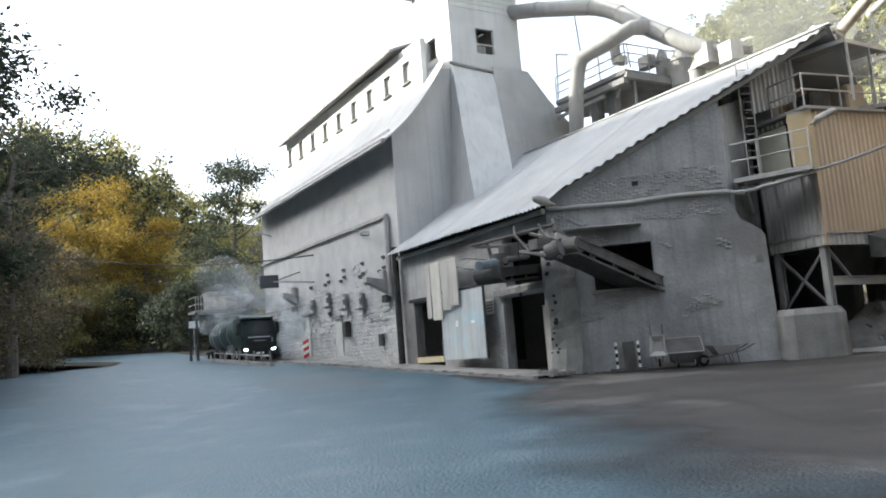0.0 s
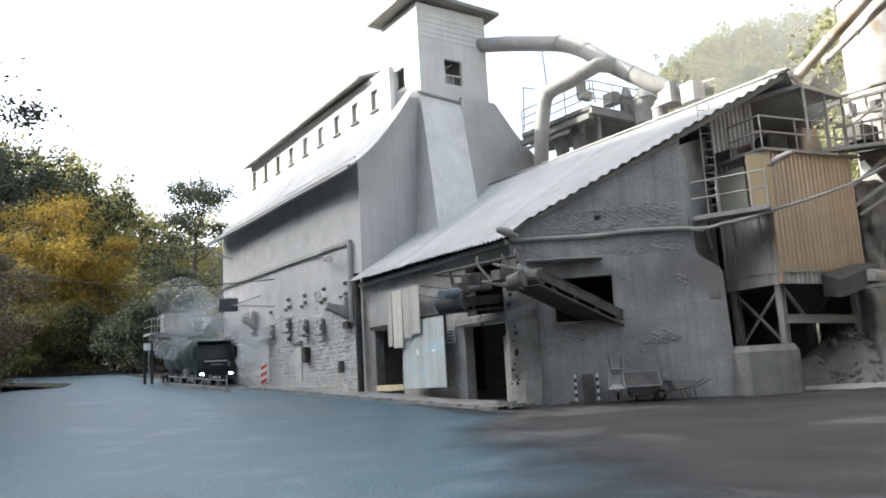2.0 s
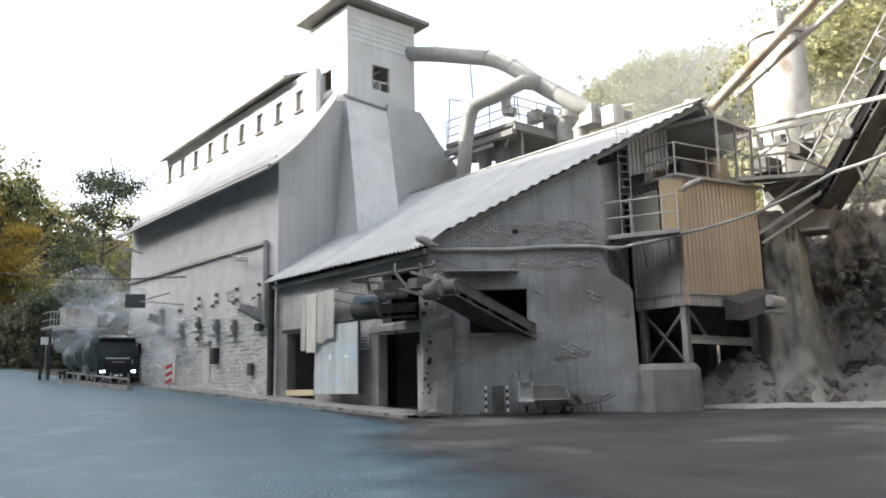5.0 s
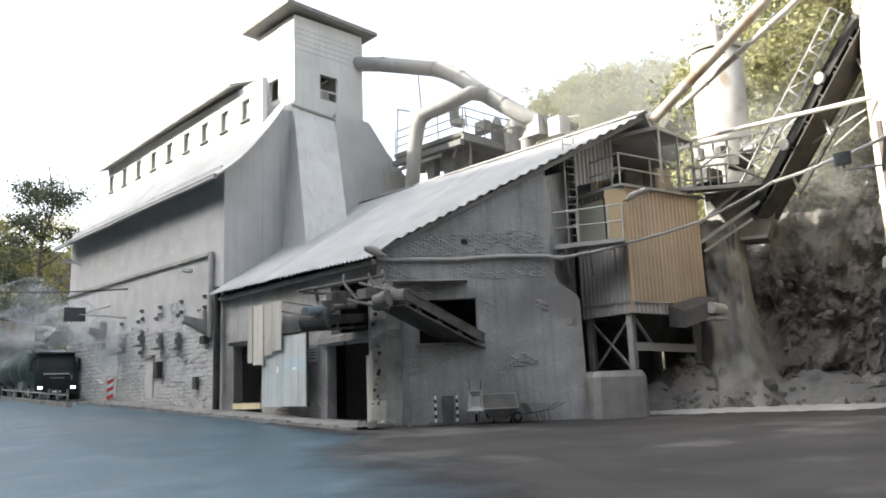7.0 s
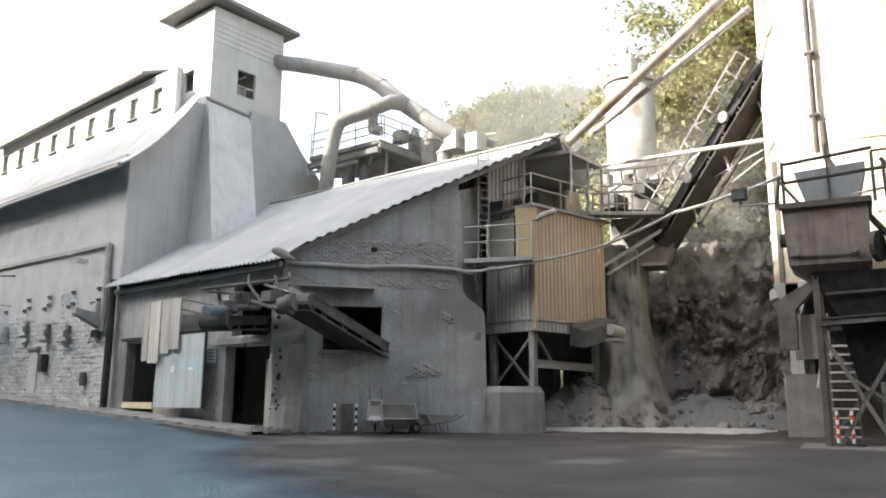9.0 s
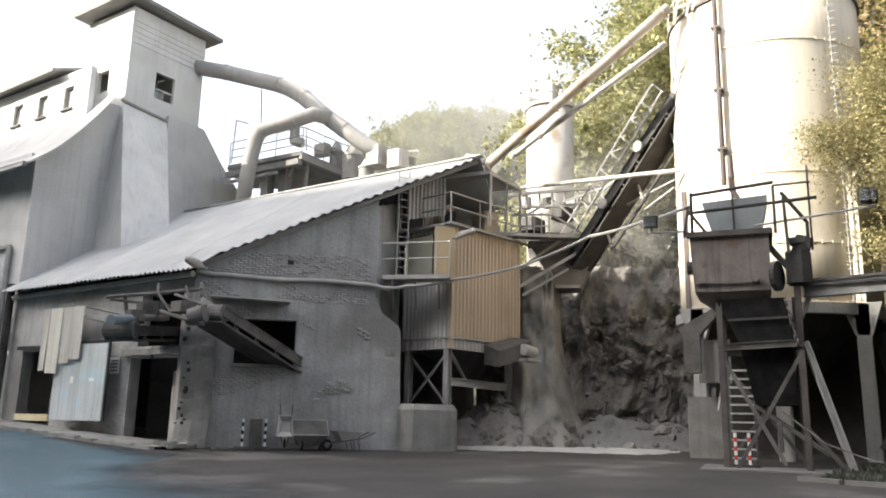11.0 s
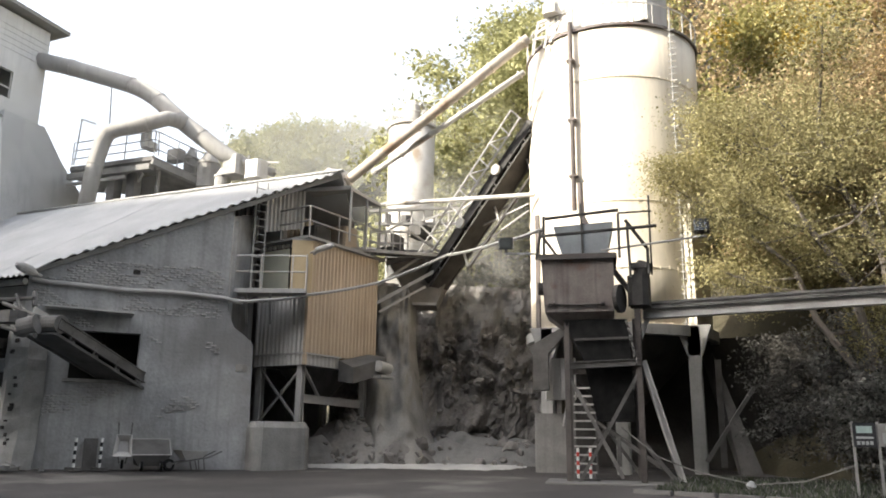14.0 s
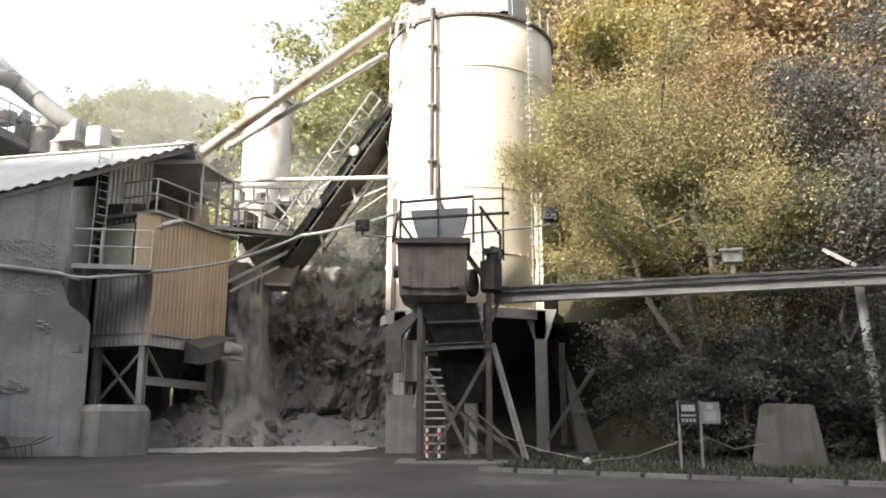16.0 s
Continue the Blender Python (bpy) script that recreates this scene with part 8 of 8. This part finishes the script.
def build_barrows():
    p = (20.14, 19.67, 0.42)
    wheelbarrow((p[0], p[1], ground_z(p[0], p[1]) + 0.7), 130, -78, "dusty wheelbarrow stood upright against the wall", 0.75)
    p = (20.63, 18.96, 0.38)
    t = thing("mortar_tub", "large dusty mortar cart with a slanting tub", "cart", at=(p[0], p[1], ground_z(p[0], p[1])), turn=-42)
    part("tub", Shape().add([(-0.62, -0.35, 0.5), (0.55, -0.35, 0.5), (0.55, 0.4, 0.98), (-0.62, 0.4, 0.98), (-0.4, -0.2, 0.15), (0.45, -0.2, 0.15), (0.5, 0.3, 0.2), (-0.5, 0.3, 0.2)], [(0, 4, 5, 1), (1, 5, 6, 2), (2, 6, 7, 3), (3, 7, 4, 0), (4, 7, 6, 5), (0, 1, 2, 3)]), RUST_GREY, t)
    part("rim", Shape().tube([(-0.64, -0.36, 0.5), (0.57, -0.36, 0.5), (0.57, 0.42, 0.99), (-0.64, 0.42, 0.99), (-0.64, -0.36, 0.5)], 0.025, 6), GREY_STEEL, t)
    wheel(t, (-0.3, -0.25, 0.16), 0.16, 0.08)
    wheel(t, (0.3, -0.25, 0.16), 0.16, 0.08)
    p = (21.47, 18.07, 0.33)
    wheelbarrow((p[0], p[1], ground_z(p[0], p[1])), 62, 0, "dusty wheelbarrow standing by the wall")
    # rubble at the corner pillar
    q = random.Random(12)
    for i in range(16):
        x, y = 17.3 + q.uniform(-0.5, 1.6), 21.9 + q.uniform(-0.9, 0.4)
        s = Shape().box((0, 0, 0), (1, 0.8, 0.6), cut=0.2)
        o = whole("rubble_stone", s, CONCRETE, "broken lump of masonry at the corner", "stone", "rubble at the corner")
        sz = q.uniform(0.12, 0.38)
        o.matrix_basis = pose(x, y, ground_z(x, y) + 0.16 * sz + (0.1 if x < 18 else 0), q.uniform(-20, 20), q.uniform(-20, 20), q.uniform(0, 360)) @ Matrix.Scale(sz, 4)


# ---- steam ----
def steam_material(name, density):
    m = bpy.data.materials.new(name)
    m.use_nodes = True
    nt = m.node_tree
    L = nt.links.new
    b = nt.nodes["Principled BSDF"]
    b.inputs["Base Color"].default_value = (0.85, 0.87, 0.88, 1)
    b.inputs["Roughness"].default_value = 1.0
    b.inputs["Specular IOR Level"].default_value = 0.0
    tc = nt.nodes.new("ShaderNodeTexCoord")
    n = nt.nodes.new("ShaderNodeTexNoise")
    n.inputs["Scale"].default_value, n.inputs["Detail"].default_value = 0.55, 0.5
    L(tc.outputs["Object"], n.inputs["Vector"])
    r = nt.nodes.new("ShaderNodeMapRange")
    r.inputs[1].default_value, r.inputs[2].default_value = 0.3, 0.8
    r.inputs[3].default_value, r.inputs[4].default_value = 0.0, density
    L(n.outputs["Fac"], r.inputs[0])
    L(r.outputs[0], b.inputs["Alpha"])
    return m


STEAM = steam_material("white steam", 0.27)
PUFFS = []


def build_steam():
    q = random.Random(3)
    meshes = []
    for k in range(4):
        bm = bmesh.new()
        bmesh.ops.create_icosphere(bm, subdivisions=4, radius=1.0)
        for v in bm.verts:
            v.co *= 1 + 0.35 * noise.noise(v.co * 1.1 + Vector((k * 5, 0, 0)))
        for f in bm.faces:
            f.smooth = True
        me = bpy.data.meshes.new("steam_puff")
        bm.to_mesh(me)
        bm.free()
        me.materials.append(STEAM)
        meshes.append(me)
    spots = ((15.0, 57.5, 4.9, 0.8), (15.6, 56.0, 5.1, 0.9), (15.4, 58.5, 5.6, 1.1), (16.2, 55.0, 5.6, 1.1), (16.4, 53.5, 6.2, 1.3), (15.6, 56.5, 6.8, 1.4), (17.0, 50.5, 6.8, 1.3), (17.2, 46.6, 5.6, 1.2), (16.2, 54.0, 7.8, 1.6), (17.3, 46.2, 3.9, 1.0), (17.3, 45.0, 4.6, 1.1), (16.0, 57.0, 8.6, 1.7))
    for x, y, z, r in spots:
        o = new("steam_puff", q.choice(meshes))
        tagged(o, "thin white cloud of steam drifting from the tank truck", "steam", "steam by the truck")
        a = q.uniform(0, 360)
        PUFFS.append((o, x, y, z, r, a))


def dust_material(name, density):
    """Airborne dust: thin at the rim of a cloud, uneven inside."""
    m = steam_material(name, density)
    nt = m.node_tree
    L = nt.links.new
    b = nt.nodes["Principled BSDF"]
    b.inputs["Base Color"].default_value = (0.50, 0.495, 0.46, 1)
    tc = nt.nodes.new("ShaderNodeTexCoord")
    flat = nt.nodes.new("ShaderNodeVectorMath")
    flat.operation = "MULTIPLY"
    flat.inputs[1].default_value = (1, 0, 1)
    L(tc.outputs["Object"], flat.inputs[0])
    ln = nt.nodes.new("ShaderNodeVectorMath")
    ln.operation = "LENGTH"
    L(flat.outputs[0], ln.inputs[0])
    r = nt.nodes.new("ShaderNodeMapRange")
    r.interpolation_type = "SMOOTHSTEP"
    r.inputs[1].default_value, r.inputs[2].default_value = 0.95, 0.1
    r.inputs[3].default_value, r.inputs[4].default_value = 0.0, density
    L(ln.outputs["Value"], r.inputs[0])
    n = nt.nodes.new("ShaderNodeTexNoise")
    n.inputs["Scale"].default_value, n.inputs["Detail"].default_value = 1.6, 3.0
    L(tc.outputs["Object"], n.inputs["Vector"])
    k = nt.nodes.new("ShaderNodeMapRange")
    k.inputs[1].default_value, k.inputs[2].default_value = 0.25, 0.65
    L(n.outputs["Fac"], k.inputs[0])
    mul = nt.nodes.new("ShaderNodeMath")
    mul.operation = "MULTIPLY"
    L(r.outputs[0], mul.inputs[0])
    L(k.outputs[0], mul.inputs[1])
    L(mul.outputs[0], b.inputs["Alpha"])
    return m


def build_dust():
    """Stone dust hanging over the works and before the wooded hill."""
    bm = bmesh.new()
    bmesh.ops.create_icosphere(bm, subdivisions=4, radius=1.0)
    for f in bm.faces:
        f.smooth = True
    me = bpy.data.meshes.new("dust_cloud")
    bm.to_mesh(me)
    bm.free()
    me.materials.append(dust_material("hanging stone dust", 0.25))
    for p, w, h, d in (((68.17, 49.08, 30.38), 17, 11, 5), ((69.14, 40.25, 29.52), 17, 12, 5), ((55.56, 27.52, 26.51), 11, 9, 3), ((44.32, 19.69, 17.32), 7.5, 7, 1.0), ((40.35, 14.85, 16.33), 4.5, 6.0, 1.6), ((33.0, 12.8, 8.6), 4.2, 3.2, 0.8), ((26.2, 30.5, 15.6), 5.5, 4.2, 0.8), ((34.5, 14.2, 11.5), 5.5, 4.2, 0.8)):
        o = new("dust_cloud", me)
        p = Vector(p)
        o.matrix_basis = pose(p.x, p.y, p.z, 0, 0, -math.degrees(math.atan2(p.x, p.y))) @ Matrix.Diagonal((w, d, h, 1))
        tagged(o, "thin pale haze of stone dust in the air", "dust cloud", "dust over the works")


def motions():
    """The steam drifts slowly from the tank along the facade, each puff turning as it goes."""
    q = random.Random(8)
    for o, x, y, z, r, a in PUFFS:
        o.scale = (r, r * 1.15, r * 0.85)
        dx, dy, dz = q.uniform(0.1, 0.5), q.uniform(-2.2, -1.2), q.uniform(0.3, 1.0)
        rows = []
        for k in range(9):
            f = k / 8 - 0.5
            rows.append((2.0 * k, pose(x + dx * f, y + dy * f, z + dz * f + 0.12 * math.sin(k * 1.3 + x), 0, 6 * math.sin(k + a), a + 14 * k)))
        walk(o, rows)


build_truck()
build_loading_platform()
build_roadside()
build_barrows()
build_steam()
build_dust()


# ---- masonry, piece by piece ----
def stone_meshes(name, material, rough, n):
    out = []
    for k in range(n):
        q = random.Random(50 + k)
        pts = []
        for x, y, z in ((0, -0.5, -0.5), (0, 0.5, -0.5), (0, 0.5, 0.5), (0, -0.5, 0.5)):
            pts.append((0.0, y + q.uniform(-rough, rough) * 0.6, z + q.uniform(-rough, rough) * 0.6))
        front = [(-1.0 + q.uniform(-0.3, 0.3), y * 0.62, z * 0.6) for _, y, z in pts]
        s = Shape().add(pts + front, [(4, 5, 6, 7), (0, 1, 5, 4), (1, 2, 6, 5), (2, 3, 7, 6), (3, 0, 4, 7)])
        me = s.mesh(name, material)
        fix_normals(me)
        for p in me.polygons:
            if p.normal.x > 0.5:
                p.flip()
        out.append(me)
    return out


def lay(name, parent, spots, meshes, limit, material):
    """Pieces at (matrix): the first ones as objects of their own, the rest joined."""
    q = random.Random(77)
    rest = Shape()
    inv = parent.matrix_world.inverted() if parent else Matrix()
    for i, m in enumerate(spots):
        me = q.choice(meshes)
        if i < limit:
            o = new(name, me)
            o.parent = parent
            o.matrix_basis = m
        else:
            rest.add([m @ v.co for v in me.vertices], [tuple(p.vertices) for p in me.polygons])
    if rest.v:
        o = new(name, rest.mesh(name, material))
        o.parent = parent
        tagged(o, kind="stuff")


def named_wall(building, label):
    root = bpy.data.objects[building]
    return next(c for c in root.children if c.get("label", "") == label)


def build_masonry():
    q = random.Random(21)
    # rubble stones of the long facade
    wall = named_wall("main_building", "grey rubble stone wall under pale dust")
    spots = []
    z = 0.9
    while z < 6.6:
        h = q.uniform(0.15, 0.28)
        y = 34.5
        while y < 54.8:
            w = q.uniform(0.18, 0.55)
            if z > ground_z(18, y) - 0.1 and not any(abs(y + w / 2 - d) < 0.62 and z < t for d, t in ((42.0, 4.1), (46.9, 4.7))):
                if z < 5.2 or noise.noise((y * 0.25, z * 0.5, 0)) > -0.05 + 0.25 * (z - 5.2):
                    m = Matrix.Translation((18.01 - 18, y + w / 2 - 34, z + h / 2 - 1)) @ Matrix.Rotation(radians(q.uniform(-11, 11)), 4, "X") @ Matrix.Diagonal((q.uniform(0.02, 0.09), w * 0.97, h * 0.97, 1))
                    spots.append((y, m))
            y += w
        z += h
    spots.sort(key=lambda s: s[0])
    lay("stone", wall, [m for _, m in spots], stone_meshes("stone", STONE, 0.36, 10), 300, STONE)
    # coarse courses of the upper facade
    spots = []
    for k in range(11):
        z = 9.0 + 0.34 * k
        y = 34.6
        while y < 52.0:
            w = q.uniform(1.2, 3.2)
            if q.random() < 0.55:
                spots.append(Matrix.Translation((0.01, y + w / 2 - 34, z + 0.15 - 1)) @ Matrix.Diagonal((q.uniform(0.004, 0.012), w * 0.98, 0.3, 1)))
            y += w
    lay("block", wall, spots, stone_meshes("block", STONE, 0.05, 4), 300, STONE)
    # bricks showing through the render of the slanting wall
    wall = named_wall("crusher_house", "slanting grey end wall with a conveyor opening")
    bricks = stone_meshes("brick", BRICK, 0.06, 5)
    turn = Matrix.Rotation(math.atan2(GABLE_DIR.x, -GABLE_DIR.y), 4, "Z")
    spots = []
    for k in range(74):
        z = 2.2 + 0.083 * k
        s = 0.3 + (0.13 if k % 2 else 0.0)
        while s < 6.2:
            p = gable(s, z)
            inside = 1.35 < s < 3.75 and 3.2 < z < 5.05
            top = roof_z(p.x) - 0.5
            band = 0.42 if 5.65 < z < 7.4 else 0.0
            patch = noise.noise((s * 0.55, z * 0.9, 3.0)) + band > 0.24
            if patch and not inside and z < top and abs(z - 6.43) > 0.16 and q.random() < 0.8:
                out = 0.5 * max(0.0, 5.5 - z) / 5.5 * max(0.0, s - 4.2) / 2.2
                c = gable(s, z, out - 0.005) - Vector((18, 22.4, 0.5))
                spots.append((s, Matrix.Translation(c) @ turn @ Matrix.Diagonal((q.uniform(0.018, 0.05), 0.24, 0.068, 1))))
            s += 0.26
    q.shuffle(spots)
    lay("brick", wall, [m for _, m in spots], bricks, 300, BRICK)
    wall = named_wall("crusher_house", "dusty rendered road-side wall with two doorways")
    spots = []
    for k in range(66):
        z = 1.0 + 0.083 * k
        y = 25.9 + (0.13 if k % 2 else 0)
        while y < 30.2:
            if noise.noise((y * 0.6, z * 0.8, 8.0)) > 0.05 and q.random() < 0.85:
                spots.append(Matrix.Translation((0.005, y - 22.4, z - 0.5)) @ Matrix.Diagonal((q.uniform(0.012, 0.03), 0.24, 0.068, 1)))
            y += 0.26
    lay("brick", wall, spots, bricks, 300, BRICK)


build_masonry()
motions()
